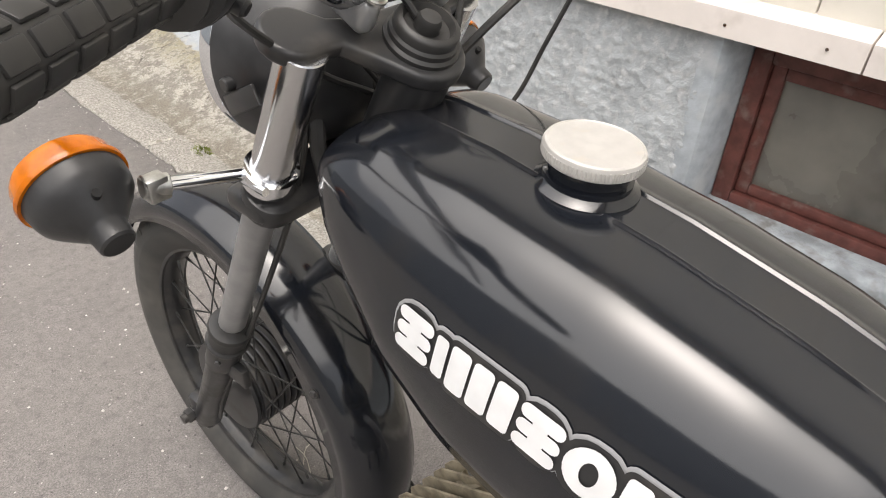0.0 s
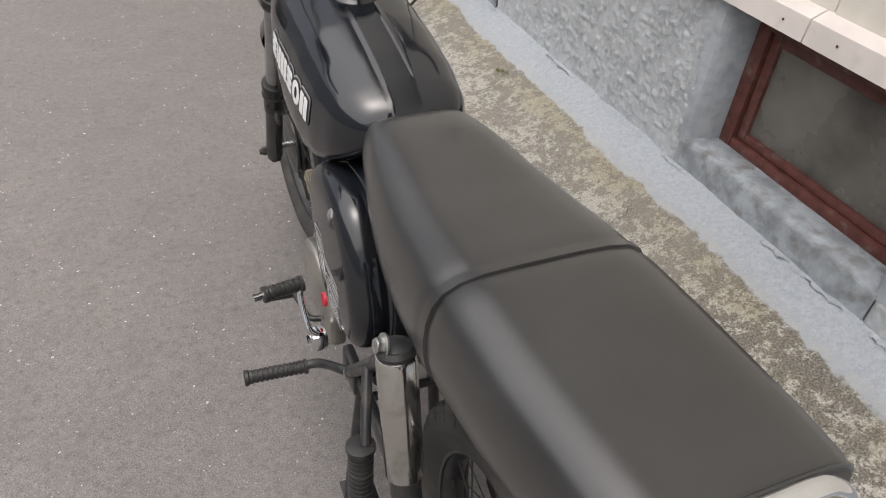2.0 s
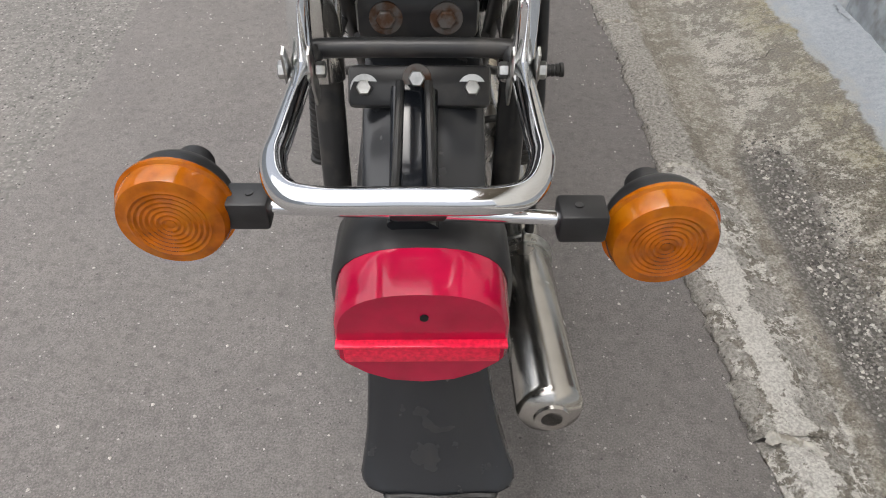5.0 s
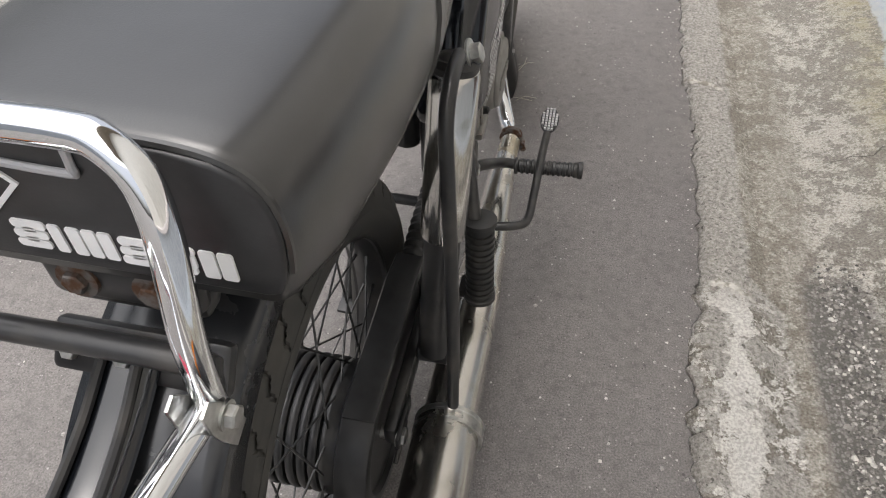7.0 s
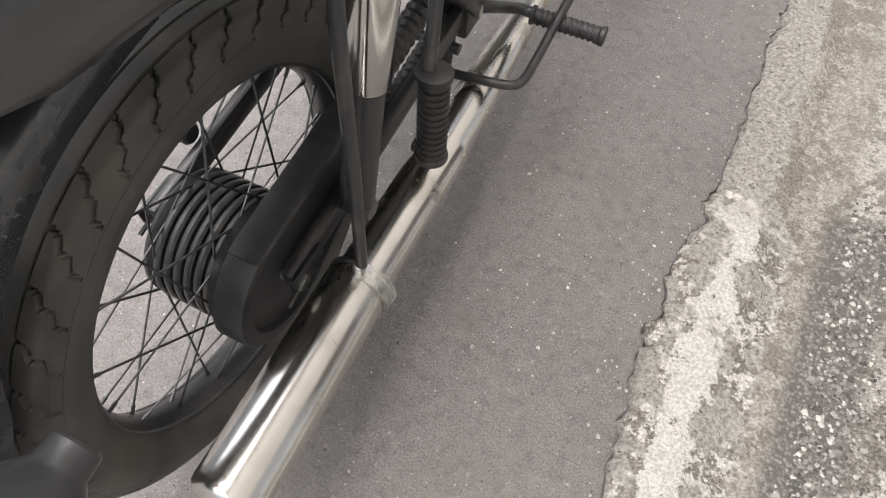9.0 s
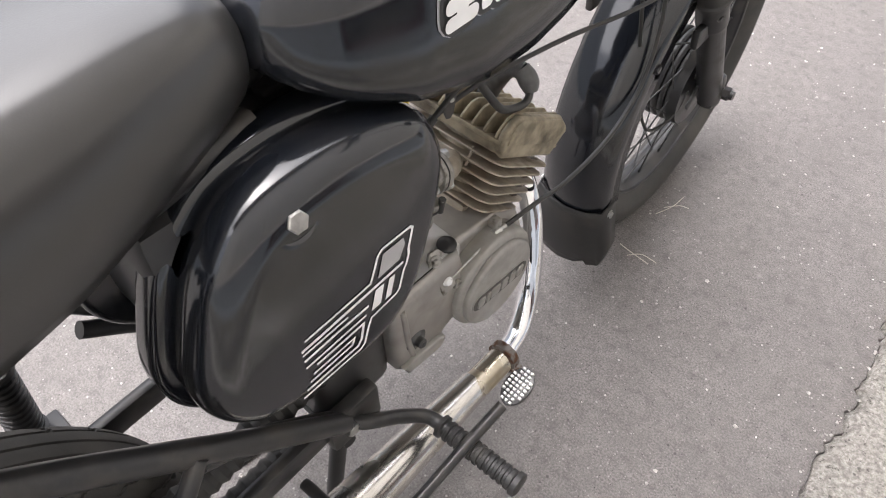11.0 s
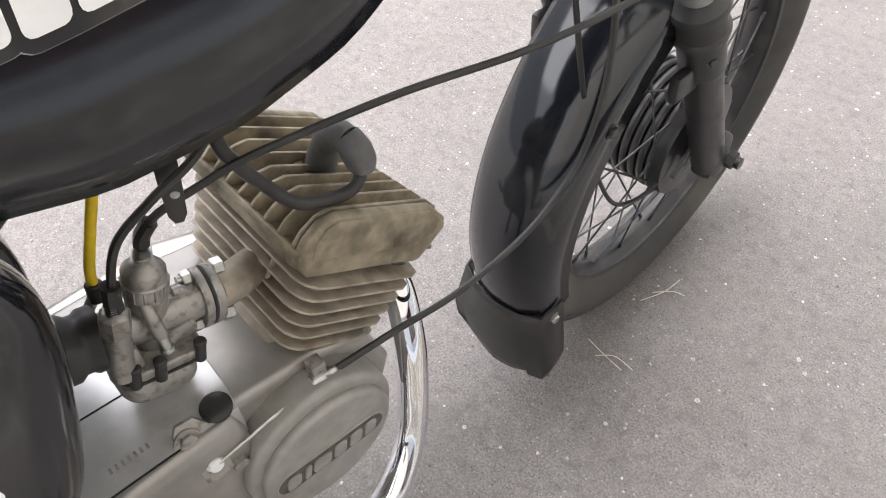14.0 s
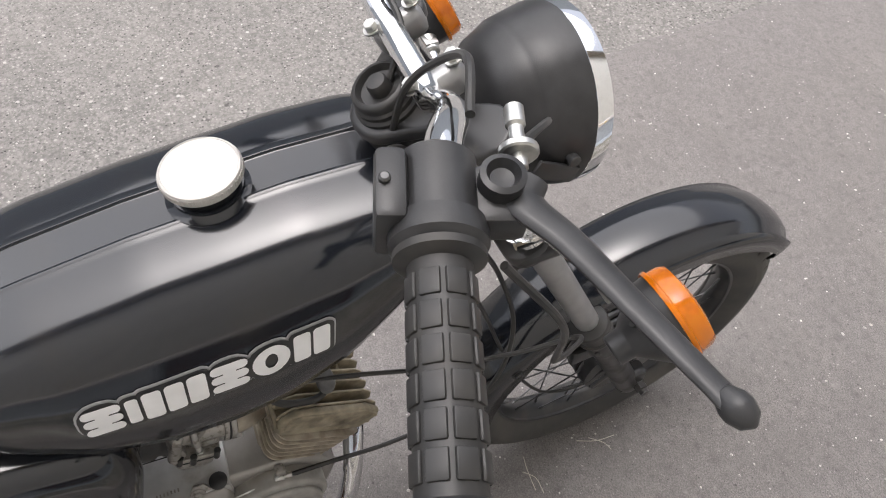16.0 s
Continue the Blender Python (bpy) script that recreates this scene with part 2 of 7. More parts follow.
def rounded(w, h, r, n=5, cx=0.0, cy=0.0):
    out = []
    for sx, sy, a0 in ((1, 1, 0), (-1, 1, 90), (-1, -1, 180), (1, -1, 270)):
        for i in range(n + 1):
            a = radians(a0 + 90 * i / n)
            out.append((cx + sx * (w / 2 - r) + r * math.cos(a), cy + sy * (h / 2 - r) + r * math.sin(a)))
    return out


def axes(o, x, y):
    """The frame at o with its first two axes along x and y."""
    x = Vector(x).normalized()
    z = x.cross(Vector(y)).normalized()
    y = z.cross(x)
    m = Matrix((x, y, z)).transposed().to_4x4()
    m.translation = Vector(o)
    return m


def part(name, g, material, parent=None, label="", sharp=38, soft_all=False):
    me = bpy.data.meshes.new(name)
    me.from_pydata([tuple(map(float, v)) for v in g[0]], [], [tuple(f) for f in g[1]])
    bm = bmesh.new()
    bm.from_mesh(me)
    if len(bm.faces) < 30000:
        bmesh.ops.recalc_face_normals(bm, faces=bm.faces[:])
    bm.to_mesh(me)
    bm.free()
    me.materials.append(M[material] if isinstance(material, str) else material)
    me.polygons.foreach_set("use_smooth", [True] * len(me.polygons))
    if not soft_all:
        me.set_sharp_from_angle(angle=radians(sharp))
    me.update()
    ob = new(name, me)
    if parent is not None:
        ob.parent = parent
    if label:
        ob["label"] = label
    return ob


def hexbolt(at, axis, r=0.006, h=0.005, washer=0.0):
    g = [lathe([(r * 0.86, 0), (r, 0.0008), (r, h - 0.001), (r * 0.85, h)], at, axis, 6)]
    if washer:
        g.append(lathe([(washer, -0.0015), (washer, 0.0005)], at, axis, 20))
    return join(*g)


# ---- ground and house ----
def ground_mat(name, base, chip, chip_amt, scale, bump, tint):
    m = bpy.data.materials.new(name)
    m.use_nodes = True
    n, l = m.node_tree.nodes, m.node_tree.links
    b = n["Principled BSDF"]
    b.inputs["Roughness"].default_value = 0.88
    co = n.new("ShaderNodeTexCoord").outputs["Object"]

    def tex(kind, sc, **kw):
        t = n.new(kind)
        t.inputs["Scale"].default_value = sc
        for k, v in kw.items():
            t.inputs[k].default_value = v
        l.new(co, t.inputs["Vector"])
        return t

    def rng(v, a, c, d=0.0, e=1.0):
        r = n.new("ShaderNodeMapRange")
        for i, x in zip((1, 2, 3, 4), (a, c, d, e)):
            r.inputs[i].default_value = x
        l.new(v, r.inputs[0])
        return r.outputs[0]

    def mix(f, a, c):
        x = n.new("ShaderNodeMix")
        x.data_type = "RGBA"
        l.new(f, x.inputs[0])
        for s, v in ((x.inputs[6], a), (x.inputs[7], c)):
            if isinstance(v, tuple):
                s.default_value = (*v, 1)
            else:
                l.new(v, s)
        return x.outputs[2]

    grain = tex("ShaderNodeTexNoise", scale, Detail=6.0, Roughness=0.6).outputs[0]
    clump = tex("ShaderNodeTexNoise", 48.0, Detail=7.0, Roughness=0.7).outputs[0]
    col = mix(rng(grain, 0.38, 0.62), tuple(c * 0.66 for c in base), tuple(c * 1.27 for c in base))
    col = mix(rng(tex("ShaderNodeTexNoise", 2.2, Detail=6.0).outputs[0], 0.4, 0.7), col, mix(rng(grain, 0.4, 0.62), tuple(c * 0.8 for c in tint), tuple(c * 1.22 for c in tint)))
    col = mix(rng(tex("ShaderNodeTexNoise", 9.0, Detail=4.0, Roughness=0.6).outputs[0], 0.4, 0.68, 0.0, 0.4), col, tuple(c * 0.72 for c in base))
    col = mix(rng(clump, 0.33, 0.48, 0.7, 0.0), col, tuple(c * 0.6 for c in base))
    col = mix(rng(clump, 0.54, 0.7, 0.0, 0.45), col, tuple(c * 1.35 for c in tint))
    near = None
    # embedded chips in three sizes, pale and dark, each with its own tone
    for sc, amt, lo, hi, tone, k in ((scale * 0.22, chip_amt * 1.3, 0.2, 0.34, tuple(c * 0.55 for c in chip), 0.4), (scale * 0.28, chip_amt * 0.55, 0.14, 0.2, chip, 0.7), (scale * 0.5, chip_amt, 0.18, 0.26, tuple(c * 0.72 for c in chip), 0.75), (scale * 0.9, chip_amt * 1.6, 0.2, 0.32, tuple(c * 0.7 for c in chip), 0.7), (scale * 0.62, chip_amt * 0.9, 0.16, 0.26, tuple(c * 0.3 for c in base), 0.9), (scale * 0.2, chip_amt * 0.7, 0.1, 0.2, tuple(c * 0.4 for c in base), 0.75)):
        cell = tex("ShaderNodeTexVoronoi", sc, Randomness=1.0)
        pick = n.new("ShaderNodeSeparateColor")
        l.new(cell.outputs["Color"], pick.inputs[0])
        f = n.new("ShaderNodeMath")
        f.operation = "MULTIPLY"
        l.new(rng(cell.outputs["Distance"], lo, hi, k, 0.0), f.inputs[0])
        l.new(rng(pick.outputs[0], 1 - amt, 1 - amt + 0.02), f.inputs[1])
        col = mix(f.outputs[0], col, mix(pick.outputs[1], tuple(c * 0.7 for c in tone), tone))
    l.new(col, b.inputs["Base Color"])
    h = n.new("ShaderNodeMath")
    h.operation = "ADD"
    l.new(grain, h.inputs[0])
    l.new(rng(cell.outputs["Distance"], 0.0, 0.6, 0.3, 0.0), h.inputs[1])
    p = n.new("ShaderNodeBump")
    p.inputs["Strength"].default_value, p.inputs["Distance"].default_value = bump, 0.0016
    l.new(h.outputs[0], p.inputs["Height"])
    l.new(p.outputs[0], b.inputs["Normal"])
    return m


M["asphalt"] = ground_mat("fine_asphalt", (0.174, 0.162, 0.155), (0.52, 0.5, 0.47), 0.085, 330.0, 0.8, (0.182, 0.17, 0.16))
M["old_asphalt"] = ground_mat("coarse_old_asphalt", (0.18, 0.172, 0.162), (0.52, 0.495, 0.46), 0.42, 120.0, 1.6, (0.2, 0.19, 0.178))


def concrete_mat():
    """Weathered gutter concrete; its tones follow the strips it was cast in."""
    m = bpy.data.materials.new("weathered_concrete")
    m.use_nodes = True
    n, l = m.node_tree.nodes, m.node_tree.links
    b = n["Principled BSDF"]
    b.inputs["Roughness"].default_value = 0.9
    co = n.new("ShaderNodeTexCoord").outputs["Object"]

    def noise_tex(sc, det=6.0, rough=0.55):
        t = n.new("ShaderNodeTexNoise")
        t.inputs["Scale"].default_value, t.inputs["Detail"].default_value, t.inputs["Roughness"].default_value = sc, det, rough
        l.new(co, t.inputs["Vector"])
        return t.outputs[0]

    def rng(v, a, c, d=0.0, e=1.0):
        r = n.new("ShaderNodeMapRange")
        for i, x in zip((1, 2, 3, 4), (a, c, d, e)):
            r.inputs[i].default_value = x
        l.new(v, r.inputs[0])
        return r.outputs[0]

    def math2(op, a, c):
        x = n.new("ShaderNodeMath")
        x.operation = op
        for s, v in zip(x.inputs, (a, c)):
            if isinstance(v, (int, float)):
                s.default_value = v
            else:
                l.new(v, s)
        return x.outputs[0]

    def mix(f, a, c):
        x = n.new("ShaderNodeMix")
        x.data_type = "RGBA"
        l.new(f, x.inputs[0])
        for s, v in ((x.inputs[6], a), (x.inputs[7], c)):
            if isinstance(v, tuple):
                s.default_value = (*v, 1)
            else:
                l.new(v, s)
        return x.outputs[2]

    sep = n.new("ShaderNodeSeparateXYZ")
    l.new(co, sep.inputs[0])
    px, py = sep.outputs[0], sep.outputs[1]
    fine, mid, big = noise_tex(210.0, 4.0), noise_tex(21.0, 11.0, 0.74), noise_tex(5.0)
    flake = noise_tex(75.0, 8.0, 0.8)
    wob = math2("ADD", px, math2("MULTIPLY", math2("SUBTRACT", noise_tex(3.5), 0.5), 0.09))
    wob = math2("ADD", wob, math2("MULTIPLY", math2("SUBTRACT", noise_tex(30.0), 0.5), 0.04))
    near = math2("ADD", px, math2("MULTIPLY", math2("SUBTRACT", noise_tex(26.0), 0.5), 0.035))
    # mottled apron: drab ground, pale worn flakes
    pale = mix(rng(fine, 0.4, 0.6), (0.38, 0.355, 0.31), (0.66, 0.63, 0.565))
    drab = mix(rng(fine, 0.38, 0.62), (0.135, 0.122, 0.1), (0.3, 0.275, 0.232))
    tone = math2("ADD", math2("MULTIPLY", mid, 0.8), math2("MULTIPLY", flake, 0.2))
    tone = math2("ADD", tone, math2("MULTIPLY", math2("SUBTRACT", big, 0.5), 0.3))
    veins = math2("SUBTRACT", 0.035, math2("ABSOLUTE", math2("SUBTRACT", noise_tex(38.0, 8.0, 0.7), 0.5), 0.0))
    col = mix(rng(math2("ADD", tone, math2("MULTIPLY", veins, 0.7)), 0.478, 0.525), drab, pale)
    col = mix(rng(noise_tex(120.0, 3.0), 0.62, 0.68, 0.0, 0.75), col, (0.07, 0.063, 0.053))
    col = mix(rng(noise_tex(95.0, 3.0), 0.66, 0.7, 0.0, 0.8), col, (0.68, 0.66, 0.61))
    calm = math2("MULTIPLY", rng(py, 0.5, 0.75), rng(near, 0.66, 0.72))
    col = mix(math2("MULTIPLY", calm, 0.32), col, mix(rng(flake, 0.35, 0.65), (0.29, 0.27, 0.235), (0.46, 0.435, 0.385)))
    # brown silted channel
    brown = mix(rng(fine, 0.35, 0.65), (0.2, 0.18, 0.143), (0.3, 0.272, 0.225))
    lo = rng(py, 0.53, 0.6, 0.672, 0.615)
    inband = math2("MULTIPLY", rng(math2("SUBTRACT", near, lo), -0.004, 0.006), rng(wob, 0.715, 0.75, 1.0, 0.0))
    col = mix(math2("MULTIPLY", inband, rng(flake, 0.42, 0.62, 0.85, 0.2)), col, brown)
    # kerb top: grey-beige grit, whitish crust where it is broken
    grit = mix(rng(noise_tex(150.0, 6.0, 0.7), 0.4, 0.6), (0.24, 0.225, 0.2), (0.46, 0.435, 0.395))
    grit = mix(rng(noise_tex(130.0, 2.0), 0.63, 0.68, 0.0, 0.8), grit, (0.09, 0.083, 0.072))
    crust = mix(rng(fine, 0.4, 0.6), (0.5, 0.48, 0.44), (0.72, 0.7, 0.65))
    stripe = math2("MULTIPLY", rng(near, 0.548, 0.562), rng(near, 0.592, 0.612, 1.0, 0.0))
    worn = mix(rng(math2("ADD", noise_tex(44.0, 9.0, 0.75), math2("MULTIPLY", stripe, 0.13)), 0.495, 0.53), drab, crust)
    worn = mix(rng(math2("ADD", noise_tex(15.0, 8.0, 0.65), math2("MULTIPLY", stripe, 0.1)), 0.47, 0.52), grit, worn)
    top = mix(rng(py, 0.5, 0.6), worn, mix(rng(flake, 0.56, 0.68), grit, crust))
    col = mix(rng(math2("SUBTRACT", near, lo), -0.006, 0.004, 1.0, 0.0), col, top)
    # washed-out gravel patch
    cells = n.new("ShaderNodeTexVoronoi")
    cells.inputs["Scale"].default_value = 190.0
    l.new(co, cells.inputs["Vector"])
    grey = n.new("ShaderNodeSeparateColor")
    l.new(cells.outputs["Color"], grey.inputs[0])
    pebble = mix(rng(grey.outputs[0], 0.2, 0.95), (0.15, 0.14, 0.126), (0.31, 0.295, 0.27))
    gravel = mix(rng(cells.outputs["Distance"], 0.4, 0.75), pebble, (0.14, 0.13, 0.116))
    patch = math2("MULTIPLY", math2("MULTIPLY", rng(near, 0.695, 0.715), rng(wob, 0.79, 0.83, 1.0, 0.0)), rng(math2("ADD", py, math2("MULTIPLY", math2("SUBTRACT", mid, 0.5), 0.3)), 0.64, 0.58))
    col = mix(patch, col, gravel)
    moss = math2("MULTIPLY", math2("MULTIPLY", rng(wob, 0.84, 0.96), rng(mid, 0.38, 0.58)), rng(big, 0.34, 0.54))
    col = mix(math2("MULTIPLY", moss, 0.62), col, (0.29, 0.245, 0.11))
    # cracks
    crack = n.new("ShaderNodeTexVoronoi")
    crack.feature = "DISTANCE_TO_EDGE"
    crack.inputs["Scale"].default_value = 1.5
    warp = n.new("ShaderNodeMix")
    warp.data_type = "RGBA"
    warp.inputs[0].default_value = 0.12
    l.new(co, warp.inputs[6])
    jit = n.new("ShaderNodeTexNoise")
    jit.inputs["Scale"].default_value, jit.inputs["Detail"].default_value = 9.0, 8.0
    l.new(co, jit.inputs["Vector"])
    l.new(jit.outputs["Color"], warp.inputs[7])
    l.new(warp.outputs[2], crack.inputs["Vector"])
    line = math2("MULTIPLY", rng(crack.outputs["Distance"], 0.0008, 0.003, 1.0, 0.0), math2("MULTIPLY", rng(noise_tex(4.0), 0.52, 0.62), rng(px, 0.72, 0.76)))
    foot = n.new("ShaderNodeMath")
    foot.operation = "ABSOLUTE"
    l.new(math2("SUBTRACT", math2("ADD", near, math2("MULTIPLY", math2("SUBTRACT", flake, 0.5), 0.04)), 1.112), foot.inputs[0])
    line = math2("MAXIMUM", line, math2("MULTIPLY", rng(foot.outputs[0], 0.0004, 0.003, 0.9, 0.0), rng(noise_tex(7.0), 0.48, 0.58)))
    # limewashed strip and skirt at the wall's foot
    lime = mix(rng(mid, 0.4, 0.6), (0.5, 0.51, 0.5), (0.42, 0.46, 0.5))
    col = mix(rng(wob, 0.985, 0.995), col, mix(rng(flake, 0.58, 0.66), lime, (0.6, 0.6, 0.58)))
    col = mix(rng(wob, 1.01, 1.03), col, mix(rng(flake, 0.4, 0.62), (0.4, 0.44, 0.48), (0.53, 0.56, 0.585)))
    col = mix(math2("MULTIPLY", line, 0.8), col, (0.06, 0.055, 0.048))
    l.new(col, b.inputs["Base Color"])
    p = n.new("ShaderNodeBump")
    p.inputs["Strength"].default_value, p.inputs["Distance"].default_value = 1.0, 0.01
    l.new(math2("SUBTRACT", math2("ADD", math2("MULTIPLY", fine, 0.4), math2("ADD", mid, math2("MULTIPLY", flake, 0.5))), math2("MULTIPLY", line, 0.6)), p.inputs["Height"])
    l.new(p.outputs[0], b.inputs["Normal"])
    return m


M["concrete"] = concrete_mat()
M["plaster"] = mat("blue_grey_roughcast", (0.41, 0.432, 0.445), 0.85, var=0.15, scale=14, dirt=(0.52, 0.53, 0.53), dirt_scale=45, dirt_lo=0.5, dirt_hi=0.68, bump=0.6, bump_scale=150, bump_dist=0.005)
M["reveal"] = mat("smooth_grey_plaster", (0.37, 0.4, 0.425), 0.8, var=0.15, scale=25, dirt=(0.46, 0.475, 0.48), dirt_scale=14, dirt_lo=0.52, dirt_hi=0.7, bump=0.3, bump_scale=120, bump_dist=0.004)
M["sill"] = mat("weathered_sill_plaster", (0.3, 0.325, 0.345), 0.85, var=0.25, scale=18, dirt=(0.19, 0.19, 0.185), dirt_scale=22, dirt_lo=0.5, dirt_hi=0.7, bump=0.7, bump_scale=90, bump_dist=0.006)
M["brown"] = mat("oxide_brown_paint", (0.12, 0.042, 0.034), 0.5, var=0.25, scale=30, dirt=(0.2, 0.14, 0.12), dirt_scale=22, dirt_lo=0.55, dirt_hi=0.75, dirt_rough=0.8, bump=0.3, bump_scale=160, bump_dist=0.0015)
M["trim"] = mat("pinkish_white_trim", (0.72, 0.66, 0.615), 0.55, var=0.06, scale=9, dirt=(0.55, 0.49, 0.44), dirt_scale=14, dirt_lo=0.58, dirt_hi=0.85, bump=0.2, bump_scale=120)
M["cream"] = mat("cream_board_paint", (0.84, 0.8, 0.71), 0.5, var=0.04, scale=6, dirt=(0.7, 0.65, 0.54), dirt_scale=9, dirt_lo=0.55, dirt_hi=0.85, bump=0.15, bump_scale=90)
M["pane"] = mat("dusty_pane", (0.1, 0.095, 0.085), 0.16, var=0.3, scale=9, dirt=(0.24, 0.225, 0.195), dirt_scale=5, dirt_lo=0.3, dirt_hi=0.8, dirt_rough=0.42)
# the darkness of an unlit room is put into this colour
M["dark"] = mat("unlit_room_dark", (0.06, 0.057, 0.052), 0.9, var=0.2, scale=5)
M["roof"] = mat("added_eaves_brown", (0.3, 0.25, 0.19), 0.7, var=0.2, scale=12)


def structure(name, g, material, label, category, **kw):
    return tagged(part(name, g, material, **kw), label, category, kind="structure")


gr = structure("ground", ([(-150, -150, -0.012), (150, -150, -0.012), (150, 150, -0.012), (-150, 150, -0.012)], [(0, 1, 2, 3)]), "old_asphalt",
               "coarse worn grey asphalt of the yard", "ground")


def edge_wave(y, seed, amp):
    return amp * (noise.noise(Vector((seed, y * 1.3, 0))) + 0.6 * noise.noise(Vector((seed, y * 7, 3))) + 0.45 * noise.noise(Vector((seed, y * 31, 7))) + 0.3 * noise.noise(Vector((seed, y * 83, 2))))


ys = list(np.arange(-4, 0, 0.06)) + list(np.arange(0, 2.6, 0.012)) + list(np.arange(2.6, 14, 0.12))
kerb_x = lambda y: float(np.interp(y, (0, 0.45, 0.6, 0.8, 1.24, 1.26, 1.8, 2.3), (0.514, 0.522, 0.532, 0.53, 0.518, 0.506, 0.514, 0.49))) + edge_wave(y, 4.0, 0.03 if y > 0.57 else 0.05)
rings = []
for y in ys:
    left = -0.9 + 0.05 * math.sin(y * 1.7) + edge_wave(y, 9.0, 0.03)
    right = kerb_x(y)
    rings.append([(left - 0.02, y, -0.012)] + [(left + (right - left) * s, y, -0.001 * (1 - s)) for s in (0, 0.25, 0.5, 0.75, 0.9)] + [(right - 0.007, y, 0.0), (right - 0.002, y, -0.003), (right - 0.0008, y, -0.0115), (right + 0.03, y, -0.0117)])
structure("road", sheet(rings), "asphalt", "newer smooth grey asphalt strip with pale stone chips", "road")


def bed_height(x, y):
    t = np.interp(x, (0.5, 0.53, 0.56, 0.62, 0.66, 0.70, 0.75, 0.85, 1.03, 1.06, 1.14), (-0.02, 0.002, 0.012, 0.012, -0.006, -0.007, 0.008, 0.038, 0.092, 0.104, 0.125))
    k = 0.006 * noise.noise(Vector((x * 9, y * 9, 0))) + 0.0035 * noise.noise(Vector((x * 37, y * 37, 5))) + 0.002 * noise.noise(Vector((x * 90, y * 90, 2)))
    if y < 0.57 and x < 0.7:
        k += 0.007 * max(0.0, noise.noise(Vector((x * 24, y * 24, 8))) + 0.2) + 0.004 * noise.noise(Vector((x * 60, y * 60, 4)))
    return t + k


def bed(x0, x1, y0, y1, dx, dy, jag0=False, drop=0.012):
    """A slab of cast concrete: its uneven top with rounded edges and short sides."""
    nx, ny = max(2, int((x1 - x0) / dx)), max(2, int((y1 - y0) / dy))
    rings = []
    for j in range(ny + 1):
        y = y0 + (y1 - y0) * j / ny
        a = kerb_x(y) + 0.0008 if jag0 else x0
        row = []
        for i in range(nx + 1):
            x = a + (x1 - a) * i / nx
            e = min(j, ny - j) * (y1 - y0) / ny
            f = min(i, nx - i) * (x1 - a) / nx
            w = min(1.0, max(0.0, (0.64 - x) / 0.08)) if jag0 else 0.0
            row.append((x, y, bed_height(x - (a - 0.543) * w, y) - 0.007 * max(0, 1 - e / 0.012) ** 2 - (0.008 if jag0 and i == 0 else 0.004 * max(0, 1 - f / 0.008))))
        rings.append([(row[0][0], y, row[0][2] - drop)] + row + [(row[-1][0], y, row[-1][2] - drop)])
    return sheet(rings)


structure("gutter_bed", ([(0.56, -4, -0.011), (1.14, -4, -0.011), (1.14, 14, 0.06), (0.56, 14, -0.011)], [(0, 1, 2, 3)]), "concrete", "damp concrete bed under the gutter stones", "gutter bed")
gutter = structure("gutter", bed(0.745, 1.14, -4.0, 14.0, 0.012, 0.03), "concrete", "stained sloping concrete apron along the house foot, mossy and cracked", "gutter")
joints = [0.57 + 0.68 * i for i in range(-6, 19)]
for a, c in zip(joints, joints[1:]):
    near = -0.6 < a < 2.6
    part("kerb_stone", bed(0.53, 0.74, a + 0.001, c - 0.001, 0.009 if near else 0.03, 0.011 if near else 0.05, True), "concrete", gutter)

# pale mortar lips where two stones meet
M["mortar"] = mat("pale_mortar", (0.45, 0.43, 0.385), 0.9, var=0.2, scale=120, dirt=(0.26, 0.24, 0.2), dirt_scale=55, dirt_lo=0.52, dirt_hi=0.6, bump=0.6, bump_scale=160, bump_dist=0.004)
for q in joints:
    if -0.2 < q < 2.7:
        rows = []
        for i in range(41):
            u = i / 40
            x = kerb_x(q) + 0.01 + 0.085 * u
            y = q - 0.004 - 0.03 * max(0.0, u - 0.35) ** 1.5 / 0.52 + 0.006 * noise.noise(Vector((u * 7, q, 1)))
            w = 0.0125 * (1 - u * 0.6) * min(1.0, u * 9 + 0.25, (1 - u) * 7 + 0.12) * (1 + 0.6 * noise.noise(Vector((u * 11, q, 5))))
            rows.append([(x, y + w * v, bed_height(x - (kerb_x(y) - 0.543) * min(1.0, max(0.0, (0.64 - x) / 0.08)), y) + 0.004 * (1 - v * v) - 0.002 * abs(v) ** 3 + 0.002 * noise.noise(Vector((x * 70, v * 2, q)))) for v in (-1, -0.75, -0.4, 0, 0.4, 0.75, 1)])
        part("mortar", sheet(rows), "mortar", gutter, "pale broken mortar lip", soft_all=True)


def pebble(x, y, z, s, turn, r):
    v = np.array([(1, 0, 0), (0.3, 0.85, 0.1), (-0.8, 0.5, 0), (-0.75, -0.5, 0.1), (0.35, -0.85, 0), (0.35, 0.1, 0.7), (-0.35, -0.05, 0.62), (0, 0, -0.5)]) * s * r.uniform(0.72, 1.3, (8, 3))
    v = v @ np.array([(math.cos(turn), math.sin(turn), 0), (-math.sin(turn), math.cos(turn), 0), (0, 0, 1)])
    return v + (x, y, z), [(0, 1, 5), (1, 6, 5), (1, 2, 6), (2, 3, 6), (3, 4, 6), (4, 5, 6), (4, 0, 5), (1, 0, 7), (2, 1, 7), (3, 2, 7), (4, 3, 7), (0, 4, 7)]


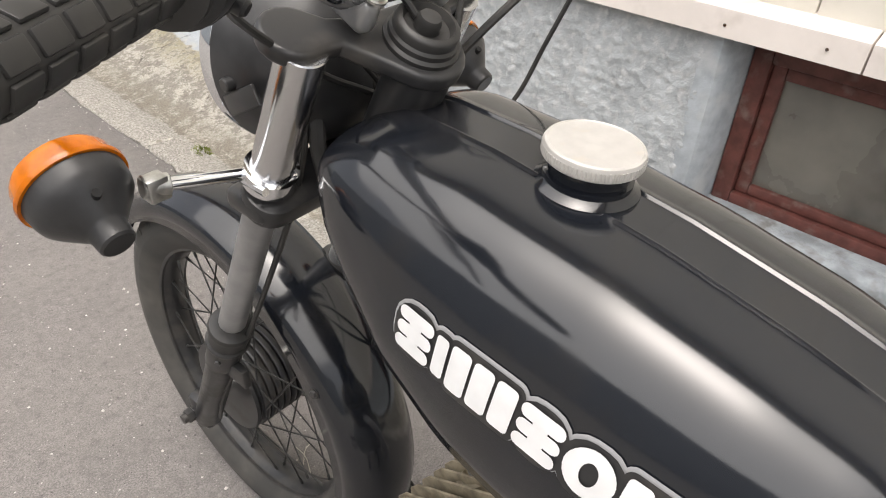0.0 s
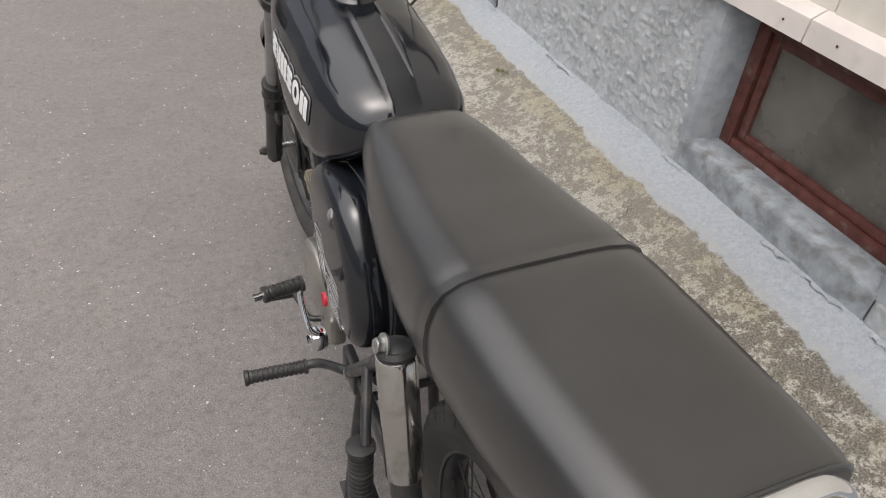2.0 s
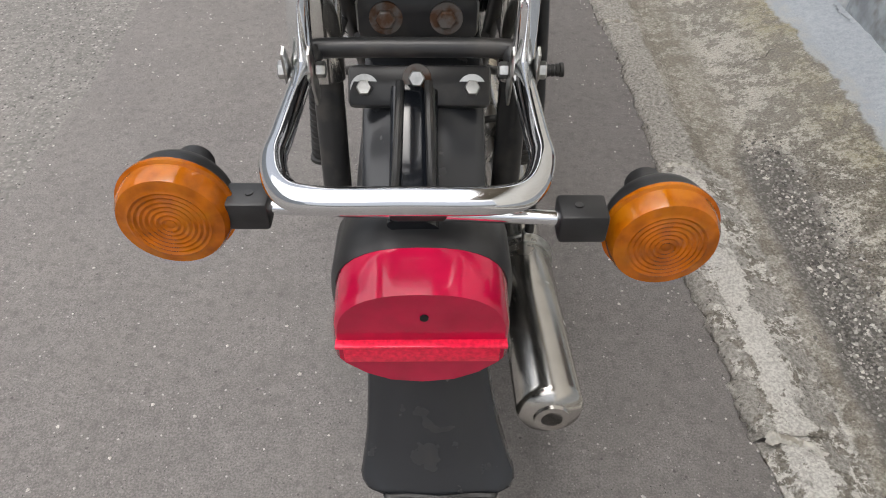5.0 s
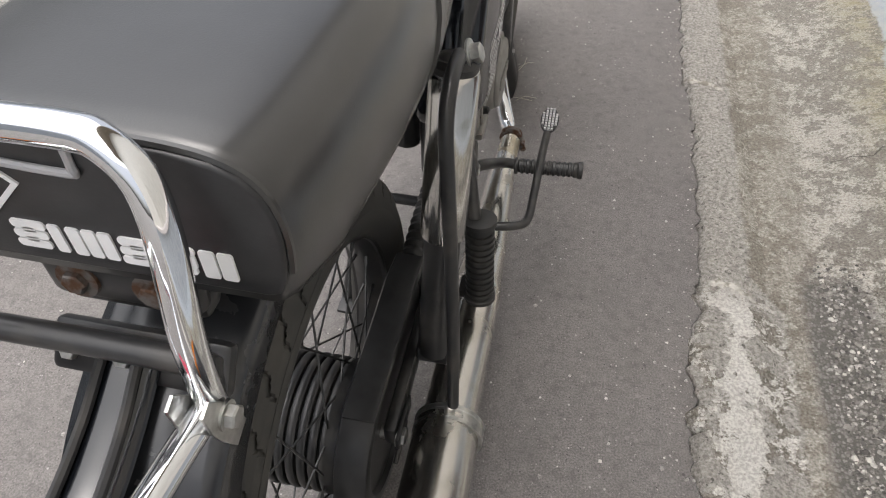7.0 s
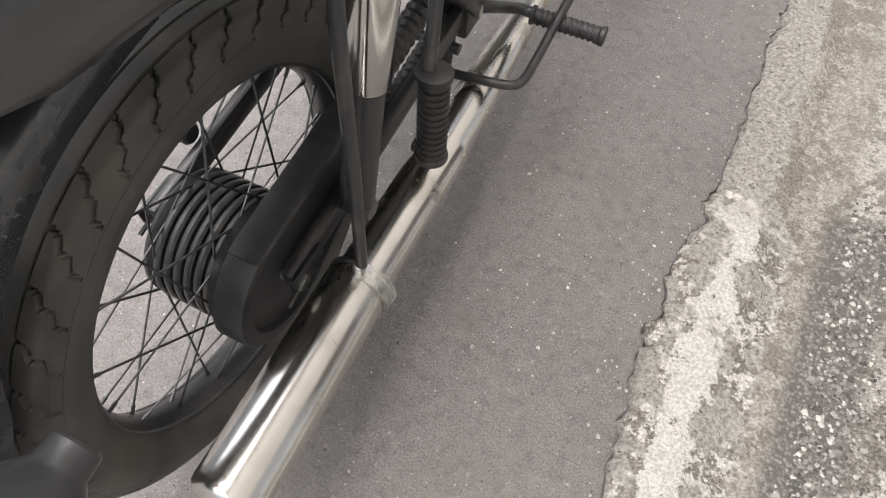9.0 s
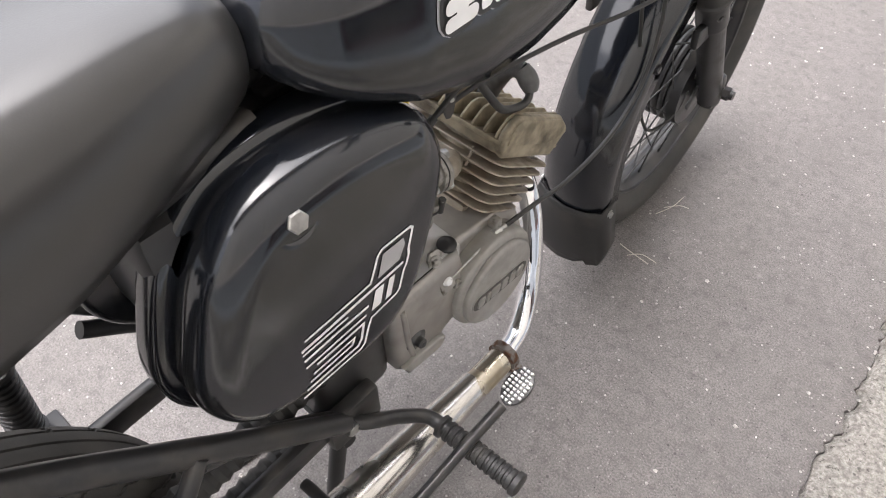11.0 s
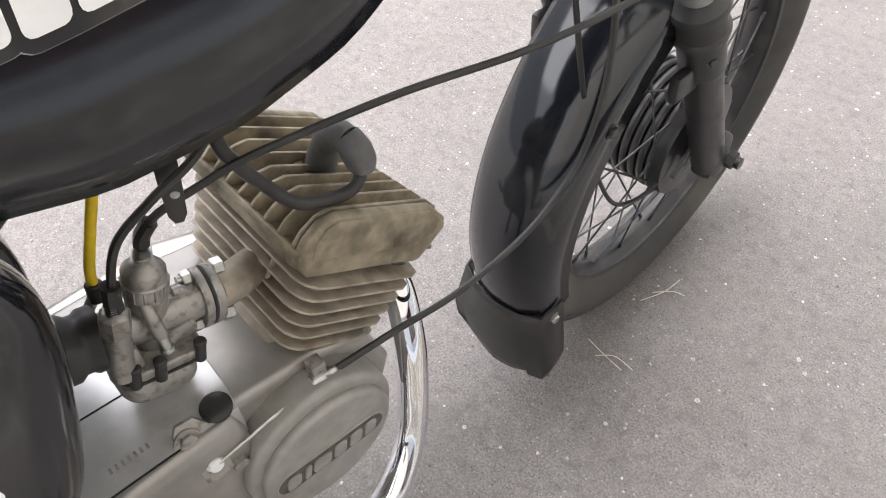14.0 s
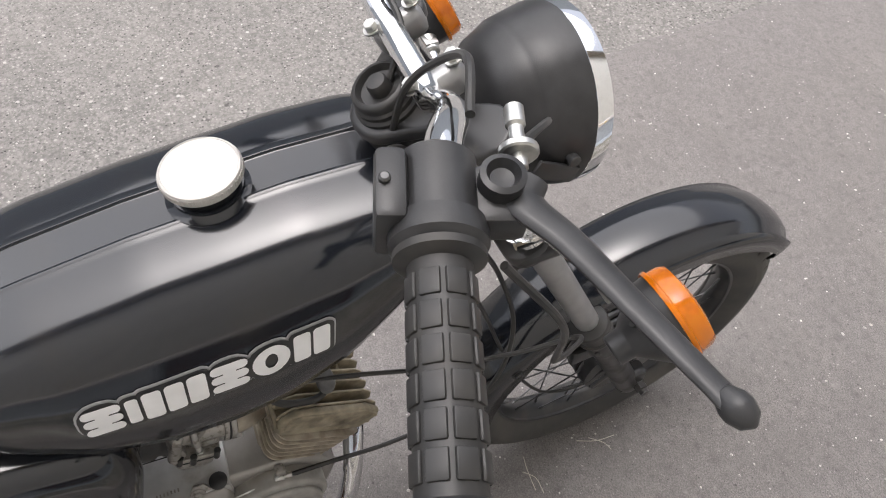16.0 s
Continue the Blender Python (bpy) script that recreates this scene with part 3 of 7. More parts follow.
# washed-out pebbles bedded in the broken apron, in three tones
pr = np.random.default_rng(11)
beds = ([], [], [])
for i in range(5200):
    y = pr.uniform(-0.75, 0.66)
    x = 0.742 + 0.055 * pr.normal() + 0.02 * math.sin(y * 6)
    if not 0.668 < x < 0.84 or noise.noise(Vector((x * 14, y * 9, 3))) < -0.22 - 0.25 * (y < 0.5):
        continue
    s_ = pr.uniform(0.0018, 0.0042) if i % 9 else pr.uniform(0.004, 0.007)
    beds[int(pr.choice(3, p=(0.3, 0.45, 0.25)))].append(pebble(x, y, float(bed_height(x, y)) + s_ * 0.15, s_, pr.uniform(0, 6.28), pr))
for k, tone in enumerate(((0.48, 0.46, 0.42), (0.26, 0.245, 0.22), (0.11, 0.104, 0.095))):
    M[f"pebble_{k}"] = mat(f"bedded_pebble_tone_{k}", tone, 0.85, var=0.35, scale=90)
    tagged(part("pebble_bed", join(*beds[k]), f"pebble_{k}", sharp=25), ("whitish", "grey-brown", "dark grey")[k] + " pebbles washed out of the broken concrete apron", "pebbles", kind="stuff")

# loose light stones on the asphalt
rng = np.random.default_rng(3)
stones = []
for i in range(2300):
    x, y = rng.uniform(-1.4, 0.52), rng.uniform(-0.9, 3.6)
    if i % 6 == 0:
        x = kerb_x(y) - abs(rng.normal(0, 0.02))
    s_ = rng.uniform(0.0011, 0.0026) if i > 700 else rng.uniform(0.0022, 0.0042)
    stones.append(pebble(x, y, s_ * 0.15, s_, rng.uniform(0, 6.28), rng))
M["stone"] = mat("pale_stone", (0.4, 0.38, 0.355), 0.85, var=0.6, scale=60)
tagged(part("gravel", join(*stones), "stone"), "tiny pale stones scattered on the asphalt", "gravel", kind="stuff")

# dry straws by the front wheel
M["straw"] = mat("dry_straw", (0.48, 0.45, 0.38), 0.8)
for p in ([(0.075, 1.105, 0.002), (0.1, 1.1, 0.004), (0.14, 1.098, 0.002)], [(0.085, 1.215, 0.002), (0.1, 1.25, 0.006), (0.102, 1.29, 0.002)],
          [(0.088, 1.24, 0.002), (0.108, 1.262, 0.004), (0.125, 1.27, 0.002)], [(0.1, 1.09, 0.002), (0.12, 1.108, 0.004), (0.15, 1.11, 0.002)]):
    tagged(part("straw", tube(p, 0.0008, 5, 4), "straw"), "dry straw stalk lying on the asphalt", "straw", group="straws by the wheel")

# cellar wall of the house
WX, WT = 1.136, 0.30
WIN = [(0.372, 1.053), (2.40, 3.05)]
Z0, ZS, ZT = 0.0, 0.212, 0.64


def rough_panel(y0, y1, z0, z1, step):
    ny, nz = max(2, int((y1 - y0) / step)), max(2, int((z1 - z0) / step))
    rings = []
    for j in range(ny + 1):
        y = y0 + (y1 - y0) * j / ny
        row = []
        for i in range(nz + 1):
            z = z0 + (z1 - z0) * i / nz
            e = min(1.0, min(y - y0, y1 - y) / 0.015)
            d = 0.003 * noise.noise(Vector((y * 18, z * 20, 1.7))) + 0.0085 * max(0.0, noise.noise(Vector((y * 46, z * 52, 9))) - 0.02) + 0.0035 * max(0.0, noise.noise(Vector((y * 105, z * 115, 4))))
            row.append((WX - e * (0.004 + d) - 0.02 * max(0, 0.22 - z), y, z))
        rings.append(row)
    return sheet(rings)


cellar = structure("wall_cellar", join(
    *[box((WX + WT / 2 + 0.012, (a + c) / 2, 0.32), (WT, c - a, 0.70), bevel=0) for a, c in ((-4, WIN[0][0] - 0.04), (WIN[0][1] + 0.06, WIN[1][0] - 0.04), (WIN[1][1] + 0.06, 14))],
    *[box((WX + WT / 2 + 0.012, (a + c) / 2, (ZS - 0.05) / 2 - 0.02), (WT, c - a, ZS + 0.0), bevel=0) for a, c in ((p - 0.04, q + 0.06) for p, q in WIN)]), "reveal", "blue-grey plastered cellar wall of the house", "wall")
for a, c, st in ((-4, -0.5, 0.03), (-0.5, WIN[0][0] - 0.012, 0.0065), (WIN[0][1] + 0.045, WIN[1][0] - 0.012, 0.0055), (WIN[1][1] + 0.045, 8, 0.02)):
    part("render_coat", rough_panel(a, c, Z0, ZT, st), "plaster", cellar, "rough blue-grey roughcast", soft_all=True)
for a, c in WIN:
    wob = lambda y, f, k, d: d * noise.noise(Vector((y * f, k, 0)))
    sill = sheet([[(WX - 0.012, y, 0.0), (WX - 0.0075 + wob(y, 20, 0, 0.002), y, ZS - 0.02 + wob(y, 9, 4, 0.005)), (WX - 0.0055, y, ZS - 0.006 + wob(y, 17, 2, 0.004)), (WX + 0.004, y, ZS + 0.001 + wob(y, 14, 8, 0.003)),
                   (WX + 0.05, y, ZS + 0.002 + wob(y, 11, 5, 0.002)), (WX + 0.16, y, ZS + 0.003)] for y in np.linspace(a - 0.012, c + 0.045, 80)])
    part("sill", sill, "sill", cellar, "sloping plaster sill", soft_all=True)
for k, (a, c) in enumerate(WIN):
    x = WX + 0.087
    # smooth plaster returns, rounded at the wall's face, splayed on the far side
    part("jamb", slab([(WX - 0.006, a - 0.05), (WX - 0.006, a - 0.006), (WX + 0.002, a + 0.002), (x + 0.06, a + 0.004), (x + 0.06, a - 0.05)], 0.19, ZT, 0.001), "reveal", cellar)
    part("jamb", slab([(WX - 0.005, c + 0.07), (WX - 0.0065, c + 0.026), (WX + 0.004, c + 0.014), (x, c - 0.008), (x + 0.06, c - 0.008), (x + 0.06, c + 0.07)], 0.19, ZT, 0.001), "reveal", cellar)
    a, c = a + 0.006, c - 0.01
    bar = lambda y0, y1, z0, z1, d=0.0, t=0.05: box((x + d + t / 2, (y0 + y1) / 2, (z0 + z1) / 2), (t, y1 - y0, z1 - z0), bevel=0.004)
    w = structure(f"window_{k + 1}", join(bar(a, a + 0.045, ZS, ZT), bar(c - 0.045, c, ZS, ZT), bar(a + 0.045, c - 0.045, ZS, ZS + 0.03), bar(a + 0.045, c - 0.045, ZT - 0.075, ZT)), "brown",
                  "low cellar window in a flaking oxide-brown wooden frame", "window")
    s = 0.0465
    z0, z1 = ZS + 0.0315, ZT - 0.0765
    part("sash", join(bar(a + s, a + s + 0.032, z0, z1, 0.014, 0.03), bar(c - s - 0.032, c - s, z0, z1, 0.014, 0.03),
                      bar(a + s + 0.032, c - s - 0.032, z0, z0 + 0.026, 0.014, 0.03), bar(a + s + 0.032, c - s - 0.032, z1 - 0.03, z1, 0.014, 0.03)), "brown", w)
    part("pane", bar(a + s + 0.03, c - s - 0.03, z0 + 0.024, z1 - 0.028, 0.026, 0.004), "pane", w, "dusty dark glass")
    # added backing behind the panes; the room's lack of light is in its colour
    structure("wall_recess", box((WX + 0.55, (a + c) / 2, 0.42), (0.02, c - a + 0.3, 0.75), bevel=0), "dark", "added backing behind the window, coloured dark for an unlit room", "wall")

# white drip board and the cream boards above it
tr = lambda y0, y1: slab([(1.098, 0.632), (1.135, 0.622), (1.16, 0.628), (1.16, 0.712), (1.146, 0.708), (1.102, 0.688)], y0, y1, 0.0015, axes((0, 0, 0), (1, 0, 0), (0, 0, 1)) @ Matrix.Diagonal((1, 1, -1, 1)))
for a, c in ((-4, -0.6), (-0.596, 0.796), (0.8, 2.2), (2.204, 3.6), (3.604, 5.2), (5.204, 14)):
    t = structure("trim", tr(a, c), "trim", "pinkish-white painted drip board under the cladding, nailed", "trim")
    for y in np.arange(a + 0.07, min(c, 4), 0.205):
        part("nail", lathe([(0.0035, 0), (0.0035, 0.0012), (0.001, 0.002)], (1.0985, y, 0.662 + 0.006 * math.sin(y * 40)), (-1, 0, -0.1), 8), "rusty", t)
upper = structure("wall_upper", box((1.31, 5, 2.95), (0.29, 18, 4.5), bevel=0), "cream", "timber house wall clad in cream-painted vertical boards", "wall")
base_y = 0.778 - 0.1445 * 14
for i in range(54):
    y = base_y + 0.1445 * i
    part("board", box((1.152 + 0.0015 * math.sin(i * 5.1), y + 0.07225, 2.95), (0.022, 0.1415, 4.5), bevel=0.0035, seg=2), "cream", upper)

# unseen overhang, added so the tank's top mirrors brown instead of sky
structure("eaves", box((1.17, 5, 5.27), (1.5, 18.6, 0.12), bevel=0.01), "roof", "unseen brown eaves added over the house wall to darken reflections", "eaves")
# no wall is known here; added to block the low sky in reflections
structure("unseen_wall_opposite", box((-9.0, 4, 2.6), (0.3, 40, 5.3), bevel=0), "reveal", "unseen plain wall added across the yard for darker low reflections", "wall")

# spilt yellow paint on the drip board, moss tufts by the wall
M["yellow_paint"] = mat("spilt_yellow_paint", (0.72, 0.52, 0.06), 0.6, var=0.25, scale=60, dirt=(0.62, 0.56, 0.45), dirt_scale=30, dirt_lo=0.52, dirt_hi=0.62)
for cy, cz, ry, rz in ((2.03, 0.668, 0.08, 0.014), (1.86, 0.676, 0.07, 0.01), (1.76, 0.672, 0.04, 0.007), (1.58, 0.672, 0.022, 0.007)):
    blot = []
    for i in range(28):
        a = 2 * math.pi * i / 28
        k = 1 + 0.45 * noise.noise(Vector((math.cos(a) * 2 + cy * 9, math.sin(a) * 2, 1)))
        z = cz + rz * k * math.sin(a)
        blot.append((float(np.interp(z, (0.632, 0.688), (1.098, 1.102))) - 0.0022, cy + ry * k * math.cos(a), z))
    tagged(part("paint_blot", (blot + [(1.0985, cy, cz)], [(i, (i + 1) % 28, 28) for i in range(28)]), "yellow_paint"), "thin blot of yellow paint on the white drip board", "paint blot", group="yellow paint blots")
M["moss"] = mat("yellow_green_moss", (0.16, 0.19, 0.035), 0.95, var=0.4, scale=120)
for cx, cy, r in ((0.6, 2.45, 0.03), (0.93, 1.9, 0.022), (0.97, 2.75, 0.025)):
    blades = []
    for i in range(90):
        a, q = rng.uniform(0, 6.28), r * math.sqrt(rng.uniform(0, 1))
        x, y, h, w = cx + q * math.cos(a), cy + q * math.sin(a) * 1.6, rng.uniform(0.006, 0.016), rng.uniform(0.0012, 0.0025)
        z = float(bed_height(x, y)) - 0.004
        dx, dy = rng.normal(0, 0.005, 2)
        blades.append(([(x - w, y, z), (x + w, y, z), (x, y + w, z), (x + dx, y + dy, z + h)], [(0, 1, 3), (1, 2, 3), (2, 0, 3)]))
    tagged(part("moss_tuft", join(*blades), "moss"), "small yellow-green moss tuft on the gutter concrete", "moss", group="moss tufts")


# ---- the moped ----
moped = tagged(new("moped"), "black vintage moped with chrome rack, parked upright on asphalt", "moped")
S = lambda g: (g, mirror(g))
AX_F, AX_R = V(0, 1.23, 0.2915), V(0, 0, 0.2935)
RAKE = V(0, 0.443, -0.897)
STEM = V(0, 0.865, 0.911)
STEER = np.array(Matrix.Translation(Vector(STEM + V(0.001, 0.013, -0.003))) @ Matrix.Rotation(radians(-1.3), 4, "Y") @ Matrix.Rotation(radians(-2.6), 4, Vector(RAKE)) @ Matrix.Translation(-Vector(STEM)))
# the wheel and its guard stand a little straighter than the fork
ROLL = STEER @ np.array(Matrix.Translation(Vector(AX_F + V(0.009, 0.002, 0))) @ Matrix.Rotation(radians(2.4), 4, "Y") @ Matrix.Translation(-Vector(AX_F)))


def fpart(name, g, material, parent=None, label="", **kw):
    """A part that turns with the steering."""
    return part(name, move(g, STEER), material, parent or moped, label, **kw)


# --- fuel tank ---
def tank_ring(y):
    t = np.interp
    w = t(y, (0.452, 0.456, 0.463, 0.475, 0.50, 0.56, 0.63, 0.72, 0.80, 0.85, 0.88, 0.897, 0.908, 0.914, 0.916), (0.05, 0.062, 0.074, 0.087, 0.102, 0.116, 0.122, 0.123, 0.118, 0.108, 0.098, 0.088, 0.074, 0.06, 0.045))
    top = t(y, (0.452, 0.456, 0.463, 0.475, 0.50, 0.56, 0.65, 0.78, 0.86, 0.88, 0.897, 0.908, 0.914, 0.916), (0.776, 0.787, 0.797, 0.806, 0.817, 0.833, 0.8495, 0.864, 0.8655, 0.861, 0.853, 0.842, 0.83, 0.818))
    bot = t(y, (0.452, 0.46, 0.48, 0.52, 0.56, 0.62, 0.68, 0.74, 0.80, 0.85, 0.89, 0.916), (0.745, 0.735, 0.716, 0.69, 0.672, 0.656, 0.655, 0.67, 0.704, 0.747, 0.786, 0.808))
    h = top - bot
    # half section, from the middle of the top round to the middle of the bottom: flat crown, slanted shoulder, crease, flat flank
    half = [(0, top - 0.0014), (0.017, top - 0.0014), (0.0192, top - 0.0012), (0.0204, top + 0.0007), (0.0218, top + 0.0007), (0.0232, top - 0.0006), (0.03, top - 0.0011)]
    half += [(w * a, top - b * h) for a, b in ((0.42, 0.026), (0.54, 0.046), (0.64, 0.074), (0.73, 0.113), (0.805, 0.161), (0.865, 0.215), (0.91, 0.272), (0.942, 0.33), (0.958, 0.37), (0.968, 0.41), (0.983, 0.5), (0.995, 0.6), (1.0, 0.7), (0.988, 0.82), (0.945, 0.93))]
    half += [(w * 0.8, bot + 0.003), (w * 0.5, bot), (0, bot)]
    return half


rings = []
for y in sorted(set([0.452, 0.454, 0.456, 0.459, 0.463, 0.468, 0.475, 0.485, 0.897, 0.903, 0.908, 0.911, 0.914, 0.916] + list(np.linspace(0.495, 0.89, 34)))):
    half = tank_ring(y)
    ridge = np.interp(y, (0.5, 0.53, 0.87, 0.89), (0, 1, 1, 0))
    pts = [(x, y, z + (0.001 * (1 - ridge) if i < 3 else -0.001 * (1 - ridge) if i < 5 else 0)) for i, (x, z) in enumerate(half)]
    rings.append(pts + [(-x, y_, z) for x, y_, z in reversed(pts[1:-1])])
tank = part("fuel_tank", loft(rings), "paint", moped, "glossy black steel fuel tank with a raised double crease", soft_all=True)
CAP = V(0, 0.72, 0.8575)
part("filler_neck", lathe([(0.037, -0.006), (0.0365, -0.001), (0.033, 0.001), (0.0305, 0.003), (0.0305, 0.007), (0.0275, 0.008), (0.0275, 0.0125), (0.0295, 0.0135), (0.0295, 0.0185)], CAP, (0, -0.07, 1), 40), "paint", tank)
capo = part("fuel_cap", join(lathe([(0.026, 0.0165), (0.0325, 0.0178), (0.0335, 0.0187), (0.0335, 0.0262), (0.0328, 0.0277), (0.031, 0.0285), (0.0305, 0.028), (0.0, 0.0284)], CAP, (0, -0.07, 1), 72)), "cap", tank, "off-white round screw cap")
ridges = []
for i in range(72):
    a = 2 * math.pi * i / 72
    p = CAP + V(0.0336 * math.cos(a), 0.0336 * math.sin(a), 0)
    ridges.append(rod(p + V(0, 0, 0.0194), p + V(0, 0, 0.0254), 0.0007, 5))
part("knurl", move(join(*ridges), Matrix.Translation(Vector(CAP)) @ Matrix.Rotation(0.07, 4, "X") @ Matrix.Translation(-Vector(CAP))), "cap", tank)


def side_x(y, z):
    """Half width of the tank at a point of its flank."""
    half = tank_ring(y)
    zs = [q[1] for q in half[11:22]][::-1]
    xs = [q[0] for q in half[11:22]][::-1]
    return float(np.interp(z, zs, xs))


def flank(poly, side, lift, th=0.0006):
    """A film lying on the tank's flank, from an outline of (y, z)."""
    bm = bmesh.new()
    f = bm.faces.new([bm.verts.new((0, y, z)) for y, z in poly])
    bmesh.ops.triangulate(bm, faces=[f])
    bmesh.ops.subdivide_edges(bm, edges=bm.edges[:], cuts=3, use_grid_fill=True)
    bm.verts.index_update()
    v = [(side * (side_x(q.co.y, q.co.z) + lift), q.co.y, q.co.z) for q in bm.verts]
    fs = [tuple(q.index for q in g.verts) for g in bm.faces]
    bm.free()
    return v, fs


# badge: six white rounded blocks, each over a black and a silver border, no lettering
def grow(poly, d):
    """The outline moved outwards by d."""
    area = sum(a[0] * b[1] - b[0] * a[1] for a, b in zip(poly, poly[1:] + poly[:1]))
    p, k, out = [V(*q) for q in poly], len(poly), []
    for i in range(k):
        e1, e2 = p[i] - p[i - 1], p[(i + 1) % k] - p[i]
        e1, e2 = e1 / (np.linalg.norm(e1) + 1e-9), e2 / (np.linalg.norm(e2) + 1e-9)
        n1, n2 = V(e1[1], -e1[0]), V(e2[1], -e2[0])
        q = (n1 + n2) / max(np.linalg.norm(n1 + n2), 1e-6)
        out.append(tuple(p[i] + (1 if area > 0 else -1) * d * q / max(0.55, q @ n1)))
    return out


def badge_line(side):
    ya, yb = (0.779, 0.566) if side < 0 else (0.566, 0.779)
    d = 1 if yb > ya else -1
    base = lambda y: 0.7525 + (y - 0.566) / 0.213 * 0.022
    put = lambda u, v: (ya + d * (u + 0.12 * v), base(ya + d * u) + v)
    u = 0.006
    for k, w in enumerate((0.032, 0.0105, 0.0525, 0.032, 0.033, 0.033)):
        hi = 0.0185 if k != 1 else 0.0165
        body = [put(u + w / 2 + x, y) for x, y in rounded(w, hi * 2, min(0.013 if k in (0, 3, 4) else 0.003, w * 0.45), 4)]
        part("badge_border", flank(grow(body, 0.0052), side, 0.0008 + 0.00008 * k), "silver", tank, "thin silver outline of the tank badge")
        part("badge_ground", flank(grow([(y, z - 0.001) for y, z in body], 0.0036), side, 0.0016 + 0.00008 * k), "satin", tank)
        blocks = []
        if k in (0, 3):
            # a rounded block cut by two short slots
            blocks = [[put(u + w / 2 + x, y) for x, y in rounded(w * 0.98, 0.0108, 0.005, 4, 0, c_)] for c_ in (0.0122, 0.0, -0.0122)]
            blocks += [[put(u + w / 2 + x, y) for x, y in rounded(w * 0.34, 0.0045, 0.0012, 2, 0, c_)] for c_ in (0.0061, -0.0061)]
        elif k == 1:
            blocks = [body]
        elif k == 2:
            blocks = [[put(u + c_ + x, y) for x, y in rounded(0.0158, hi * 2 - 0.001, 0.0035, 3)] for c_ in (0.008, 0.0262, 0.0444)]
        elif k == 4:
            ring = [(math.cos(t), math.sin(t)) for t in np.linspace(0, 2 * math.pi, 28, endpoint=False)]
            both = [put(u + w / 2 + w / 2 * q[0] * f, 0.0185 * q[1] * g_) for f, g_ in ((1, 1), (0.34, 0.5)) for q in ring]
            part("badge_block", ([(side * (side_x(*q) + 0.003), *q) for q in both], [(i, (i + 1) % 28, 28 + (i + 1) % 28, 28 + i) for i in range(28)]), "white", tank, "white block of the tank badge")
        else:
            blocks = [[put(u + c_ + x, y) for x, y in rounded(0.015, hi * 2 - 0.001, 0.0035, 3)] for c_ in (0.0078, 0.0252)]
        for q in blocks:
            part("badge_block", flank(q, side, 0.003 + 0.00006 * blocks.index(q)), "white", tank, "white block of the tank badge")
        u += w + 0.0028


badge_line(-1)
badge_line(1)
# --- seat ---
SEC = [(0.0, 1.0), (0.3, 0.998), (0.55, 0.985), (0.74, 0.95), (0.87, 0.88), (0.95, 0.77), (0.99, 0.62), (1.0, 0.45), (0.985, 0.27), (0.955, 0.12), (0.92, 0.03), (0.86, 0.0)]


def seat_dims(y):
    t = np.interp
    w = t(y, (-0.172, -0.163, -0.12, 0.0, 0.12, 0.25, 0.35, 0.42, 0.45, 0.463), (0.102, 0.107, 0.114, 0.122, 0.123, 0.112, 0.096, 0.08, 0.068, 0.05))
    top = t(y, (-0.172, -0.168, -0.16, -0.12, 0.0, 0.09, 0.12, 0.25, 0.38, 0.43, 0.452, 0.463), (0.837, 0.8405, 0.841, 0.839, 0.833, 0.83, 0.826, 0.815, 0.812, 0.806, 0.794, 0.77))
    bot = t(y, (-0.172, -0.12, 0.0, 0.12, 0.2, 0.3, 0.38, 0.463), (0.745, 0.728, 0.712, 0.695, 0.683, 0.688, 0.71, 0.735))
    return w, top, bot


def seat_ring(y, grow=0.0):
    w, top, bot = seat_dims(y)
    pts = [((w + grow) * a, y, bot + (top + grow - bot) * b) for a, b in SEC]
    mid_x, lean = float(np.interp(y, (-0.172, 0.1, 0.3), (0.013, 0.005, 0.0))), 0.0
    ring = pts + [(-x, yy, z) for x, yy, z in reversed(pts[1:])]
    return [(x + mid_x, yy - lean * (z - 0.765), z) for x, yy, z in ring]


seat_ys = sorted(set([-0.172, -0.1705, -0.168, -0.165, -0.16, -0.15, -0.135, 0.44, 0.446, 0.452, 0.457, 0.461, 0.463] + list(np.linspace(-0.12, 0.43, 40))))
def dip(ring, y):
    k = 0.004 * math.exp(-((y - 0.104) / 0.012) ** 2)
    c = V(0, y, 0.75)
    return [tuple(V(*p) - k * (V(*p) - c) / np.linalg.norm(V(*p) - c)) for p in ring]
seat = part("seat", loft([dip(seat_ring(y), y) for y in seat_ys]), "vinyl", moped, "long black vinyl bench seat", soft_all=True)
part("strap", loft([seat_ring(y, g) for y, g in ((0.112, -0.003), (0.1105, 0.0008), (0.098, 0.001), (0.0965, -0.003))]), "vinyl", seat, "narrow grab strap across the seat")
part("piping", tube([(x, yy - 0.001, z) for x, yy, z in seat_ring(-0.17)[-9:] + seat_ring(-0.17)[:9]], 0.0022, 6, 3), "vinyl", seat)
back_f = axes((0, -0.1715, 0), (1, 0, 0), (0, 0, 1))
back = part("seat_back", slab([(0.018 + (x - 0.013) * 0.955, 0.752 + (z - 0.745) * 0.93) for x, _, z in seat_ring(-0.172)], -0.002, 0.0035, 0.0025, back_f, 3), "plastic", seat, "flat black panel at the seat's end")


def back_film(poly, name="badge_bar", material="white"):
    part(name, slab(poly, 0.0035, 0.0046, 0, back_f), material, back, "white mark on the seat panel")


def bars2(a, b, z0, z1, slant=0.004):
    return [(a, z0), (b, z0), (b + slant, z1), (a + slant, z1)]


